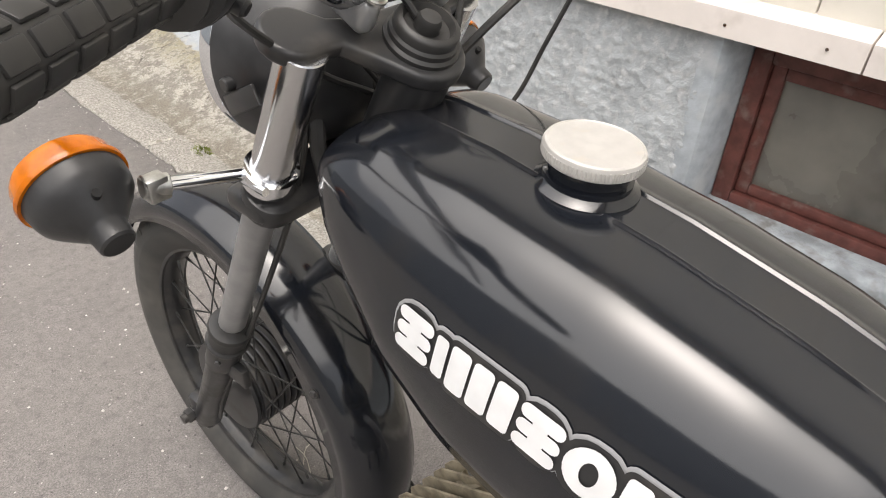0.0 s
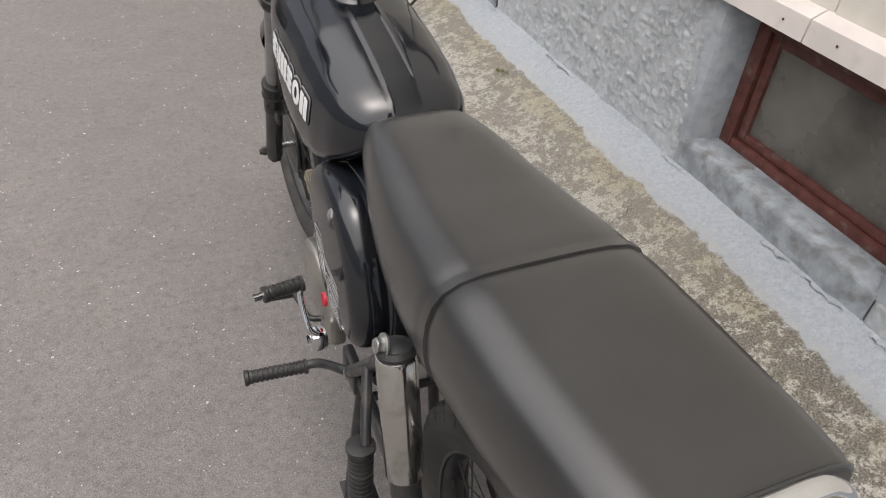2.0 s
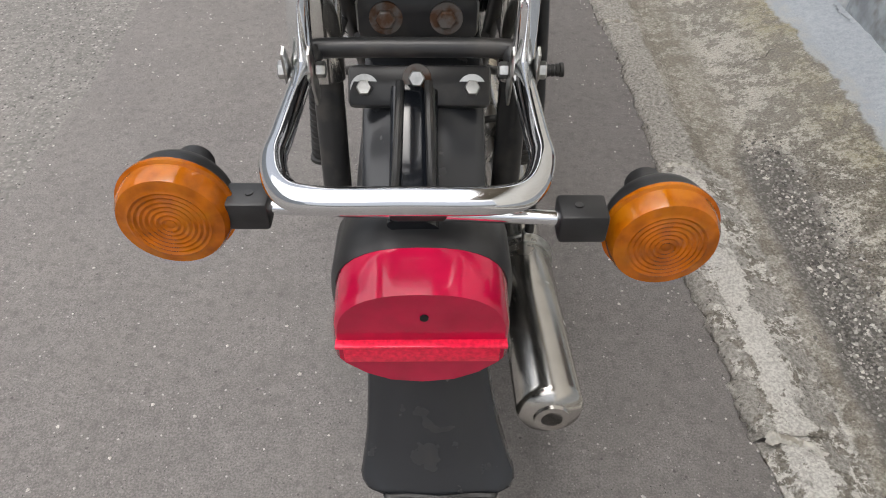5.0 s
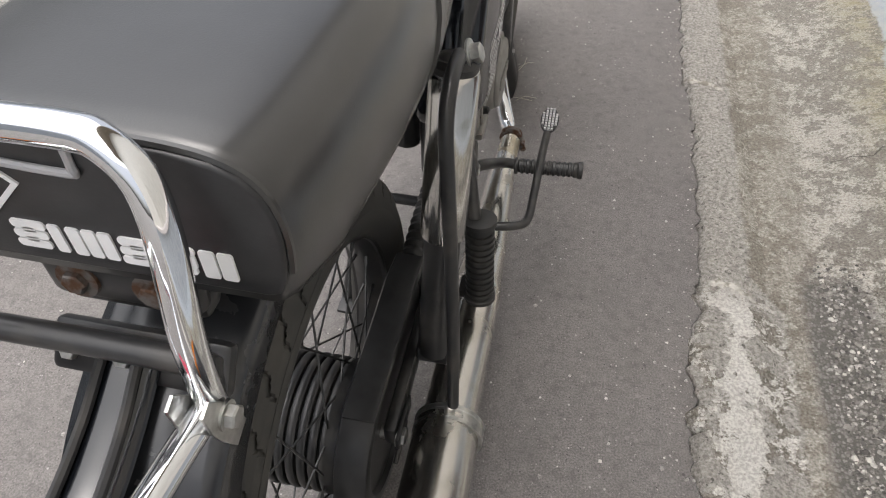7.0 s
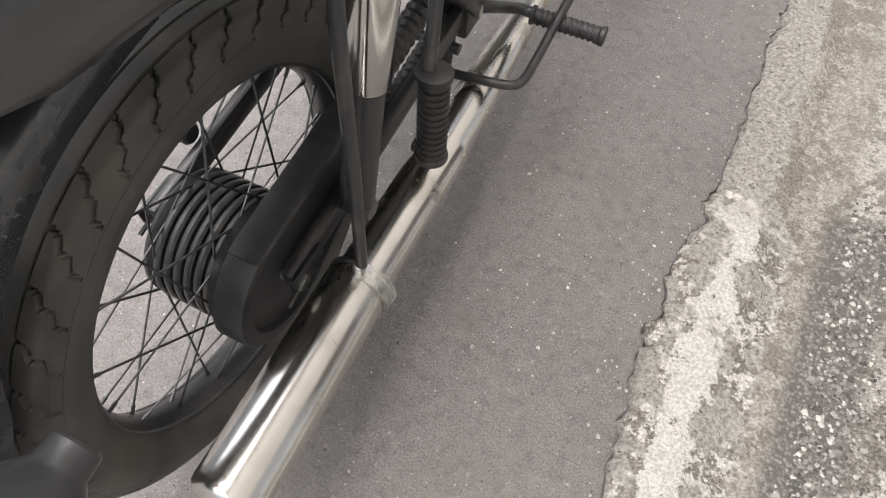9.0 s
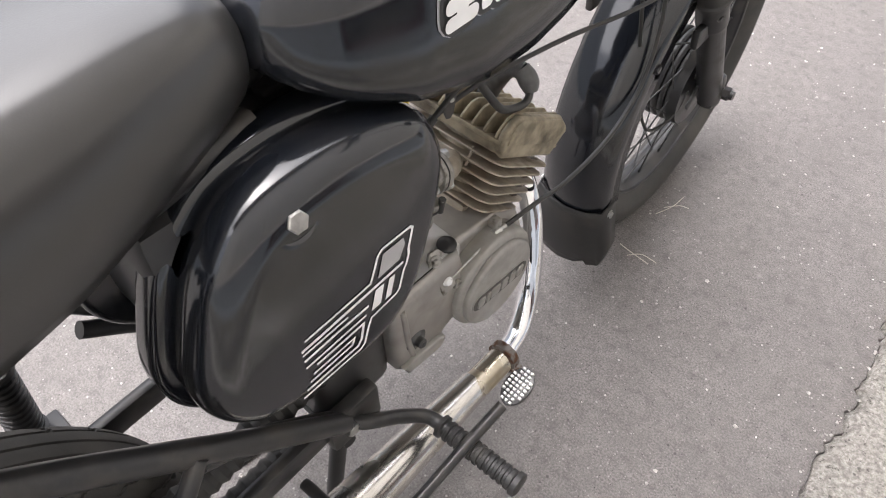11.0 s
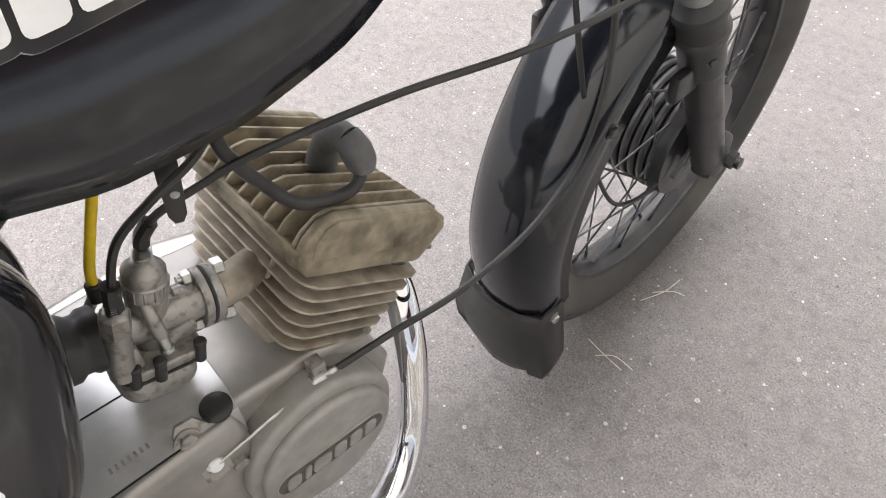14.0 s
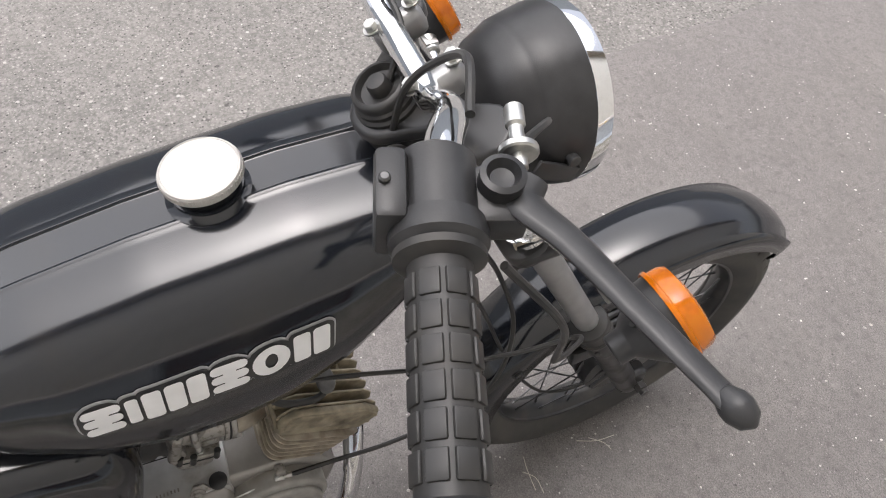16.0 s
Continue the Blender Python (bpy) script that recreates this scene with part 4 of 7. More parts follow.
dc, dr = (-0.036, 0.8065), 0.0275
outer = [(dc[0] + dr * 1.03, dc[1]), (dc[0], dc[1] + dr), (dc[0] - dr * 1.03, dc[1]), (dc[0], dc[1] - dr)]
inner = [(dc[0] + (x - dc[0]) * 0.86, dc[1] + (z - dc[1]) * 0.86) for x, z in outer]
for i in range(4):
    back_film([outer[i], outer[(i + 1) % 4], inner[(i + 1) % 4], inner[i]])
for a in (-0.0475, -0.0405, -0.031):
    back_film(bars2(a, a + 0.0042, 0.799, 0.815, 0.001))
for k, (a, w) in enumerate(((-0.027, 0.0185), (-0.0065, 0.0065), (0.0025, 0.025), (0.0295, 0.0185), (0.05, 0.0185), (0.0705, 0.0185))):
    m_, zc = a + w / 2, 0.7725 - 0.02 * (a + 0.03)
    if k in (0, 3):
        shapes = [rounded(w, 0.0056, 0.0022, 3, m_ + 0.12 * q, zc + q) for q in (0.0066, 0.0, -0.0066)] + [rounded(w * 0.36, 0.003, 0.0008, 2, m_ + 0.12 * q, zc + q) for q in (0.0033, -0.0033)]
    elif k == 4:
        shapes = [rounded(w, 0.0058, 0.0024, 3, m_ + 0.0008, zc + 0.0066), rounded(w, 0.0058, 0.0024, 3, m_ - 0.0008, zc - 0.0066), rounded(0.006, 0.0095, 0.0012, 2, m_ - w / 2 + 0.003, zc), rounded(0.006, 0.0095, 0.0012, 2, m_ + w / 2 - 0.003, zc)]
    else:
        count = (0, 1, 3, 0, 0, 2)[k]
        each = w / count - (0.0012 if count > 1 else 0)
        shapes = [rounded(each, 0.0186, 0.0015, 2, a + (q + 0.5) * w / count, zc) for q in range(count)]
    for q in shapes:
        back_film(q)
part("handle_mark", move(tube([(-0.033, 0.842, 0.004), (-0.033, 0.826, 0.005), (-0.029, 0.8215, 0.005), (0.022, 0.8185, 0.005), (0.026, 0.8225, 0.005), (0.026, 0.838, 0.004)], 0.0021, 8, 3), back_f), "silver", back, "thin silver handle outline")

# --- frame ---
frame_t = part("frame", join(tube([(0, 0.90, 0.80), (0, 0.75, 0.74), (0, 0.5, 0.71), (0, 0.3, 0.69)], 0.02), tube([(0, 0.5, 0.70), (0, 0.45, 0.5), (0, 0.44, 0.36)], 0.02)), "satin", moped, "black steel tube frame")
part("steering_head", rod(STEM + RAKE * 0.012, STEM + RAKE * 0.17, 0.026, 20, 0.003), "satin", frame_t)
for g in S(tube([(0.06, -0.12, 0.735), (0.07, 0.0, 0.722), (0.08, 0.16, 0.705), (0.075, 0.3, 0.703), (0.05, 0.45, 0.7)], 0.011)):
    part("seat_rail", g, "satin", frame_t)
for g in S(tube([(0.112, 0.155, 0.675), (0.108, 0.22, 0.60), (0.104, 0.33, 0.46), (0.1, 0.435, 0.33)], 0.0115)):
    part("rear_strut", g, "satin", frame_t)
for g in S(tube([(0.09, 0.46, 0.30), (0.09, 0.36, 0.41), (0.095, 0.30, 0.46)], 0.009)):
    part("lower_strut", g, "satin", frame_t)
for g in S(tube([(0.112, 0.30, 0.50), (0.13, 0.25, 0.46), (0.14, 0.222, 0.43)], 0.008)):
    part("peg_strut", g, "satin", frame_t)
for g in S(box((0.092, 0.45, 0.315), (0.02, 0.07, 0.06), bevel=0.006)):
    part("peg_bracket", g, "satin", frame_t)

part("engine_mount", box((0.05, 0.475, 0.365), (0.06, 0.1, 0.14), bevel=0.016, seg=3), "satin", frame_t)

# swing arm and chain guard
for s in (-1, 1):
    arm = part("swing_arm", move(box((0, 0, 0), (0.016, 0.44, 0.036), bevel=0.006), Matrix.Translation((s * 0.088, 0.21, 0.312)) @ Matrix.Rotation(0.06, 4, "X")), "satin", moped)
    part("axle_nut", hexbolt((s * 0.096, 0.0, 0.293), (s, 0, 0), 0.011, 0.009, 0.014), "steel", arm)
    part("adjuster", join(box((s * 0.099, 0.012, 0.303), (0.004, 0.06, 0.02), bevel=0.001), rod((s * 0.099, -0.03, 0.283), (s * 0.099, 0.02, 0.292), 0.003, 8)), "satin", arm)
case = [(0.088 * math.cos(a), 0.088 * math.sin(a)) for a in np.linspace(radians(100), radians(300), 22)]
case += [(0.12, -0.05), (0.2, -0.028), (0.2, 0.075), (0.1, 0.085)]
guard_f = axes((0.046, AX_R[1], AX_R[2]), (0, 1, 0.07), (0, -0.07, 1))
cg = part("chain_guard", dish([tuple(q[:2]) for q in spline([(*q, 0) for q in case], 2, True)], ((0.94, 0.0), (1.0, 0.003), (1.0, 0.033), (0.985, 0.037), (0.93, 0.0385), (0.87, 0.0375), (0.85, 0.031), (0.5, 0.0295), (0.1, 0.029)), guard_f), "plastic", moped, "black plastic chain guard round the rear sprocket")
for z0, z1 in ((0.365, 0.395), (0.283, 0.298)):
    pts = [(0.066, 0.2 + (0.46 - 0.2) * t, z0 + (z1 - z0) * t) for t in np.linspace(0, 1, 40)]
    part("chain_hose", tube(pts, [0.017 if i % 2 else 0.0145 for i in range(40)], 12, 1), "rubber", cg, "ribbed rubber chain hose")

# --- wheels ---
R_T = 0.285


def tyre(c):
    """A road tyre: thin circumferential grooves and hooked grooves that run out over the shoulder."""
    keys = [(0.216, -0.020), (0.2255, -0.026), (0.237, -0.0335), (0.2515, -0.0365), (0.262, -0.0357), (0.2713, -0.0327), (0.278, -0.029)]
    keys += [(0.2805 + 0.0115 * math.cos(u * 1.45), 0.0275 * math.sin(u * 1.45) / math.sin(1.45)) for u in np.linspace(-1, 0, 16)]
    half = np.array(keys)
    d = np.r_[0, np.cumsum(np.hypot(*np.diff(half, axis=0).T))]
    fine = np.r_[0, 0.009, 0.022, np.arange(0.034, d[-1], 0.00105), d[-1]]
    r0, x0 = np.interp(fine, d, half[:, 0]), np.interp(fine, d, half[:, 1])
    back = d[-1] - fine                                  # distance from the crown along the tread
    hook = np.array([(0.06, 0.016), (0.16, 0.0235), (0.4, 0.027), (0.47, 0.035), (0.74, 0.0385), (0.8, 0.047)])
    seg, n, pitch = 800, 40, 0.0445
    u = (np.arange(seg) * n / seg)[:, None]
    cut = np.zeros((seg, len(fine)))
    for k in (-1, 0, 1):
        for (ua, va), (ub, vb) in zip(hook[:-1], hook[1:]):
            a, b = np.array((ua * pitch, va)), np.array((ub * pitch, vb))
            px, py = ((u % 1.0) + k) * pitch - a[0], back[None, :] - a[1]
            t = np.clip((px * (b - a)[0] + py * (b - a)[1]) / ((b - a) @ (b - a)), 0, 1)
            cut = np.maximum(cut, 0.0055 * (np.hypot(px - t * (b - a)[0], py - t * (b - a)[1]) < 0.0018))
    cut = np.maximum(cut, 0.004 * (abs(back - 0.0145) < 0.0011)[None, :])
    cut = np.maximum(cut, 0.0028 * ((back < 0.0008)[None, :] & (u > -1)))
    cut = np.maximum(cut, 0.0012 * (abs(back - 0.0505) < 0.0007)[None, :])
    r = r0[None, :] - cut
    r, x = np.c_[r, r[:, -2::-1]], np.r_[x0, -x0[-2::-1]]
    ang = np.linspace(0, 2 * math.pi, seg, endpoint=False)[:, None]
    v = np.stack([np.broadcast_to(c[0] + x * 1.1, r.shape), c[1] + r * np.cos(ang), c[2] + r * np.sin(ang)], -1)
    return loft(list(v), closed=True)


def wheel(c, name, put):
    w = part(name, put(rod(c - V(0.095, 0, 0), c + V(0.095, 0, 0), 0.0075)), "steel", moped, "wire-spoked wheel with a black rim and hub")
    part("tyre", put(tyre(c)), "tyre", w, "worn black rubber tyre", sharp=30)
    part("rim", put(lathe([(0.2225, -0.0255), (0.226, -0.0245), (0.2255, -0.0225), (0.2165, -0.021), (0.211, -0.0135), (0.2075, -0.006), (0.207, 0), (0.2075, 0.006), (0.211, 0.0135), (0.2165, 0.021), (0.2255, 0.0225), (0.226, 0.0245), (0.2225, 0.0255),
                              (0.215, 0.0225), (0.2135, 0), (0.215, -0.0225), (0.2225, -0.0255)], c, (1, 0, 0), 96, False)), "satin", w, "black painted steel rim")
    hub = [(0.045, -0.05), (0.074, -0.048), (0.0755, -0.043)]
    for i in range(6):
        x = -0.0375 + i * 0.0125
        hub += [(0.0705, x), (0.0705, x + 0.0022), (0.0755, x + 0.003), (0.0768, x + 0.005), (0.0768, x + 0.0095), (0.0755, x + 0.0117)]
    hub += [(0.0755, 0.043), (0.074, 0.048), (0.045, 0.05)]
    part("hub", put(lathe(hub, c, (1, 0, 0), 64)), "satin", w, "black finned drum brake hub")
    for s in (-1, 1):
        for d in (-1, 1):
            a0 = radians(46) * d
            p = V(s * 0.034, 0.074 * math.cos(a0), 0.074 * math.sin(a0))
            q = V(s * 0.006, 0.2105, 0)
            g = join(rod(p, q, 0.0014, 6), rod(q + (p - q) * 0.08, q, 0.0024, 6))
            first = None
            for k in range(9):
                turn = Matrix.Translation(Vector(c)) @ Matrix.Rotation(2 * math.pi * (k + 0.25 * (s + 1) + 0.5 * (d > 0)) / 9, 4, "X")
                if first is None:
                    first = part("spoke", g, "steel_dark", w)
                    me = first.data
                    ob = first
                else:
                    ob = new("spoke", me)
                    ob.parent = w
                ob.matrix_basis = put(None) @ turn
    return w


M["steel_dark"] = mat("dull_spoke_steel", (0.09, 0.09, 0.09), 0.4, 0.8, var=0.3, scale=60)
ident = lambda g: Matrix.Identity(4) if g is None else g
steered = lambda g: Matrix(STEER.tolist()) if g is None else move(g, STEER)
rolled = lambda g: Matrix(ROLL.tolist()) if g is None else move(g, ROLL)
fw = wheel(AX_F, "front_wheel", rolled)
rw = wheel(AX_R, "rear_wheel", ident)
part("brake_plate", steered(lathe([(0.064, 0.0), (0.066, 0.004), (0.05, 0.008), (0.025, 0.011), (0.018, 0.02)], AX_F + V(0.049, 0, 0), (1, 0, 0), 40)), "satin", fw)
part("brake_plate", lathe([(0.064, 0.0), (0.066, 0.004), (0.05, 0.008), (0.025, 0.011), (0.018, 0.03)], AX_R - V(0.049, 0, 0), (-1, 0, 0), 40), "satin", rw)
part("brake_arm", steered(join(rod(AX_F + V(0.055, -0.03, 0.03), AX_F + V(0.075, -0.03, 0.03), 0.006), move(box((0, 0, 0), (0.005, 0.014, 0.06), bevel=0.002), Matrix.Translation(Vector(AX_F + V(0.073, -0.05, 0.015))) @ Matrix.Rotation(-0.9, 4, "X")))), "satin", fw)

# --- front mudguard ---
def guard_ring(c, rad, ang, half, depth, th=0.0):
    d = V(0, math.cos(ang), math.sin(ang))
    sec = [(-1, -depth - 0.0), (-1, -depth * 0.55), (-0.96, -depth * 0.28), (-0.82, -0.012), (-0.58, -0.003), (-0.3, 0.0005), (0, 0.0025), (0.3, 0.0005), (0.58, -0.003), (0.82, -0.012), (0.96, -depth * 0.28), (1, -depth * 0.55), (1, -depth)]
    out = [c + V(x * half, 0, 0) + d * (rad + h) for x, h in sec]
    inn = [c + V(x * (half - 0.003), 0, 0) + d * (rad + h - (0.003 if abs(x) < 0.97 else 0)) for x, h in reversed(sec)]
    return out + inn


ang = np.radians(np.concatenate([[38.5, 38.8, 39.5, 40.5, 42.5], np.linspace(45, 198, 42)]))
guard = part("front_mudguard", rolled(loft([guard_ring(AX_F + V(0, 0.008, 0), np.interp(math.degrees(a), (38.5, 39.5, 43, 60, 150, 198), (0.298, 0.308, 0.3155, 0.317, 0.315, 0.32)), a, np.interp(math.degrees(a), (38.5, 39.5, 43, 60, 160, 198), (0.044, 0.049, 0.0525, 0.054, 0.055, 0.056)), np.interp(math.degrees(a), (30, 60, 150, 198), (0.03, 0.045, 0.06, 0.06))) for a in ang])), "paint", moped,
              "glossy black deep-sided front mudguard", soft_all=True)
fl = []
for k in np.linspace(0, 1, 10):
    a = radians(194 + 20.5 * k)
    half = np.interp(k, (0, 0.35, 0.7, 0.9, 1), (0.06, 0.069, 0.079, 0.074, 0.052))
    fl.append(guard_ring(AX_F + V(0, 0.008, 0), 0.324 + 0.045 * k ** 1.3, a, half, np.interp(k, (0, 0.6, 1), (0.05, 0.045, 0.03))))
part("mud_flap", rolled(loft(fl)), "rubber", guard, "black rubber mud flap", soft_all=True)
for s in (-1, 1):
    part("flap_bolt", rolled(hexbolt((s * 0.062, 0.957, 0.208), (s, 0, 0), 0.006, 0.004, 0.008)), "steel", guard)
    part("guard_bolt", rolled(hexbolt((s * 0.055, 1.005, 0.447), (s, 0, 0), 0.006, 0.004, 0.008)), "satin", guard)

# --- fork ---
for s in (-1, 1):
    leg = lambda z: V(s * 0.083, 1.216 - (z - 0.288) * 0.502, z)
    ft = fpart("fork_tube", rod(leg(0.78), leg(0.50), 0.0158, 24), "fork", None, "plain grey fork tube")
    fpart("fork_sleeve", rod(leg(0.921), leg(0.772), 0.0185, 24, 0.001), "fork_bright", ft, "bright upper fork tube")
    sl = fpart("fork_slider", lathe([(0.018, 0), (0.0196, 0.012), (0.0196, 0.206), (0.0218, 0.209), (0.0222, 0.214), (0.0222, 0.262), (0.0205, 0.266)], leg(0.272), leg(0.5) - leg(0.272), 28), "satin", None, "black fork slider")
    fpart("dust_boot", lathe([(0.022, -0.004), (0.0262, -0.002), (0.0266, 0.003), (0.0236, 0.006), (0.0232, 0.028), (0.0264, 0.031), (0.0268, 0.036), (0.0255, 0.04), (0.0205, 0.043), (0.0165, 0.048)], leg(0.508), leg(0.6) - leg(0.508), 28), "rubber", sl, "ribbed rubber dust boot")
    fpart("slider_foot", join(box(AX_F + V(s * 0.083, -0.005, -0.002), (0.03, 0.042, 0.054), bevel=0.009), rod(AX_F + V(s * 0.095, 0, -0.002), AX_F + V(s * 0.118, 0, -0.002), 0.0075)), "satin", sl)
    fpart("axle_nut", hexbolt(AX_F + V(s * 0.1, 0, -0.002), (s, 0, 0), 0.011, 0.012), "satin", sl)
    fpart("slider_ear", box(leg(0.455) + V(0, -0.03, 0.0), (0.012, 0.045, 0.03), bevel=0.004), "satin", sl)
    fpart("pinch_bolt", hexbolt(leg(0.478) + V(s * 0.018, -0.014, 0.004), (s, -0.6, 0), 0.0042, 0.004, 0.006), "steel_dark", sl)

# --- yokes and handlebar ---
up = -RAKE
low = fpart("lower_yoke", slab(rounded(0.215, 0.05, 0.022), -0.012, 0.012, 0.004, axes(STEM + RAKE * 0.165 + V(0, 0.028, 0.006), (1, 0, 0), (0, 0.897, 0.443))), "satin", None, "black lower fork yoke")
eye = lambda cx, cy, r, a0, a1, n=9: [(cx + r * math.cos(radians(a)), cy + r * math.sin(radians(a))) for a in np.linspace(a0, a1, n)]
yoke_line = eye(-0.083, 0.045, 0.0255, 40, 290, 12) + [(-0.058, 0.02), (-0.042, -0.004)] + eye(0, -0.004, 0.036, 205, 335, 9) + [(0.042, -0.004), (0.058, 0.02)] + eye(0.083, 0.045, 0.0255, 250, 500, 12) + [(0.052, 0.048), (0.03, 0.04), (-0.03, 0.04), (-0.052, 0.048)]
yoke = fpart("upper_yoke", slab(yoke_line, -0.009, 0.006, 0.0045, axes(STEM + V(0, 0.004, -0.004), (1, 0, 0), (0, 0.897, 0.443)), 3), "satin", None, "black upper fork yoke")
fpart("stem_cover", lathe([(0.03, -0.004), (0.03, 0.004), (0.0275, 0.006), (0.0275, 0.010), (0.0255, 0.012), (0.0255, 0.018), (0.024, 0.02), (0.0205, 0.021), (0.018, 0.015), (0.010, 0.014), (0.0095, 0.022), (0.008, 0.025), (0.001, 0.026)], STEM, up, 36), "rubber", yoke, "stepped black rubber stem cover")
for s in (-1, 1):
    c = STEM + V(s * 0.04, 0.028, 0.034)
    k = fpart("bar_clamp", join(box(c, (0.02, 0.046, 0.03), axes((0, 0, 0), (1, 0, 0), (0, 0.897, 0.443)), 0.009, 3)), "fork", yoke, "grey handlebar clamp")
    for d in (-1, 1):
        fpart("clamp_bolt", hexbolt(c + V(0, 0.897, 0.443) * 0.019 * d + up * 0.018, up, 0.006, 0.006, 0.008), "steel", yoke)
BC = STEM + V(0, 0.028, 0.038)
GL, GR = [V(-0.2265, 0.8, 1.006), V(-0.329, 0.736, 1.002)], [V(0.242, 0.818, 1.036), V(0.352, 0.779, 1.02)]
bar_pts = lambda s, g, k=1.0: [BC, BC + V(s * 0.045, 0, 0), BC + V(s * 0.068, -0.002, 0.008 * k), BC + V(s * 0.105, -0.012, 0.04 * k), BC + V(s * 0.14, -0.024, 0.066 * k), BC + V(s * 0.175, -0.045, 0.082 * k), g[0], g[1]]
hb = part("handlebar", join(tube(bar_pts(-1, GL, 0.72), 0.011, 16, 8), tube(bar_pts(1, GR), 0.011, 16, 8)), "chrome", moped, "raised chrome handlebar")
for s, g in ((-1, GL), (1, GR)):
    d = (g[1] - g[0]) / np.linalg.norm(g[1] - g[0])
    L = float(np.linalg.norm(g[1] - g[0]))
    sidev = np.cross(d, V(0, 0, 1))
    sidev = sidev / np.linalg.norm(sidev)
    upv = np.cross(sidev, d)
    gs = 0.86 if s < 0 else 0.95
    grip = part("grip", lathe([(0.0175, 0.0), (0.0225, 0.001), (0.0225, 0.005), (0.0165 * gs, 0.008), (0.0162 * gs, L - 0.007), (0.0192 * gs, L - 0.005), (0.0192 * gs, L + 0.002), (0.0178 * gs, L + 0.0035), (0.0168 * gs, L + 0.0022), (0.0, L + 0.0022)], g[0], d, 40), "rubber", hb, "black waffle-pattern rubber grip")
    pads = []
    for i in range(6):
        for j in range(8):
            a = 2 * math.pi * (j + 0.5) / 8
            h = 0.013 + i * (L - 0.024) / 6 + (L - 0.024) / 12
            rad = math.cos(a) * sidev + math.sin(a) * upv
            m = axes(g[0] + d * h + rad * 0.0162 * gs, d, np.cross(rad, d))
            pads.append(move(box((0, 0, 0), ((L - 0.024) / 6 - 0.0026, 0.0108 * gs, 0.0026), bevel=0.0011, seg=2), m))
    part("grip_pattern", join(*pads), "rubber", grip)
    fwd = V(0, 1, 0) - d * d[1]
    fwd = fwd / np.linalg.norm(fwd)
    m = axes(g[0] - d * 0.028, d, fwd)
    zz = np.array(m.to_3x3().col[2])
    if zz[2] < 0:
        m = axes(g[0] - d * 0.028, -d, fwd)
        zz = -zz
    if s < 0:
        m = m @ Matrix.Rotation(radians(28), 4, "X") @ Matrix.Translation((0, 0.002, 0.002)) @ Matrix.Scale(0.86, 4)
    sw = part("switch_box", join(move(box((0.0, -0.023, 0.0), (0.04, 0.016, 0.04), bevel=0.004), m), lathe([(0.019, 0), (0.021, 0.002), (0.021, 0.046), (0.019, 0.048)], g[0] - d * 0.052, d, 28), lathe([(0.0235, 0), (0.0245, 0.006), (0.0245, 0.012), (0.021, 0.016)], g[0] - d * 0.015, d, 32)) if s > 0 else join(move(slab([(-0.027, -0.02), (-0.018, -0.03), (0.02, -0.03), (0.029, -0.02), (0.029, 0.012), (0.02, 0.022), (-0.018, 0.022), (-0.027, 0.012)], -0.024, 0.024, 0.002, axes((0, 0, 0), (0, 1, 0), (0, 0, 1))), m), lathe([(0.0245, 0), (0.0255, 0.006), (0.0255, 0.016), (0.022, 0.02)], g[0] - d * 0.02, d, 32)), "plastic", hb, "black plastic switch box")
    if s < 0:
        part("switch_slot", move(box((0.006, -0.006, 0.0222), (0.005, 0.017, 0.0012), bevel=0.0004), m), "void", sw)
        part("switch_knob", move(join(rod((0.004, -0.02, -0.016), (0.004, -0.034, -0.016), 0.006, 16, 0.002)), m), "plastic", sw)
    part("switch_screw", move(rod((0.0, -0.026, 0.018), (0.0, -0.026, 0.0232), 0.003, 10, 0.001), m), "steel_dark", sw)
    if s > 0:
        part("mirror_boss", move(join(lathe([(0.0115, -0.006), (0.0115, 0.008), (0.0085, 0.009), (0.006, 0.004), (0.001, 0.003)], (-0.004, 0.03, 0.012), (0, 0, 1), 24), box((0.0, 0.03, 0.0), (0.034, 0.028, 0.022), bevel=0.005)), m), "plastic", sw)
    tip = V(-0.368, 0.850, 0.987) if s < 0 else V(0.3615, 0.8945, 1.05)
    piv = g[0] - d * 0.022 + fwd * 0.042 + V(0, 0, 0.008 if s > 0 else -0.011)
    bow = 0.003 if s > 0 else 0.002
    mid1, mid2 = piv + (tip - piv) * 0.22 + fwd * bow, piv + (tip - piv) * 0.6 + fwd * bow * 0.5
    lv = part("lever", tube([piv - d * 0.014 + fwd * 0.006, piv, mid1, mid2, tip - (tip - mid2) * 0.25, tip], [0.008, 0.0112, 0.0092, 0.0076, 0.0068, 0.0072] if s > 0 else [0.009, 0.0105, 0.0092, 0.0079, 0.0072, 0.0066], 14, 6, flat=0.5), "plastic", hb, "black brake lever" if s > 0 else "black clutch lever")
    e = 0.85 if s > 0 else 0.72
    part("lever_ball", lathe([(0.001, -0.010), (0.0055 * e, -0.0085), (0.0085 * e, -0.003), (0.0088 * e, 0.001), (0.0065 * e, 0.0065), (0.001, 0.0095)], tip, tip - mid2, 18), "plastic", lv)
    part("adjuster", join(rod(piv - d * 0.02, piv - d * 0.045, 0.0042, 12), rod(piv - d * 0.028, piv - d * 0.033, 0.0105, 20, 0.001), rod(piv - d * 0.045, piv - d * 0.06, 0.0055, 12, 0.002)), "steel", lv, "zinc cable adjuster")

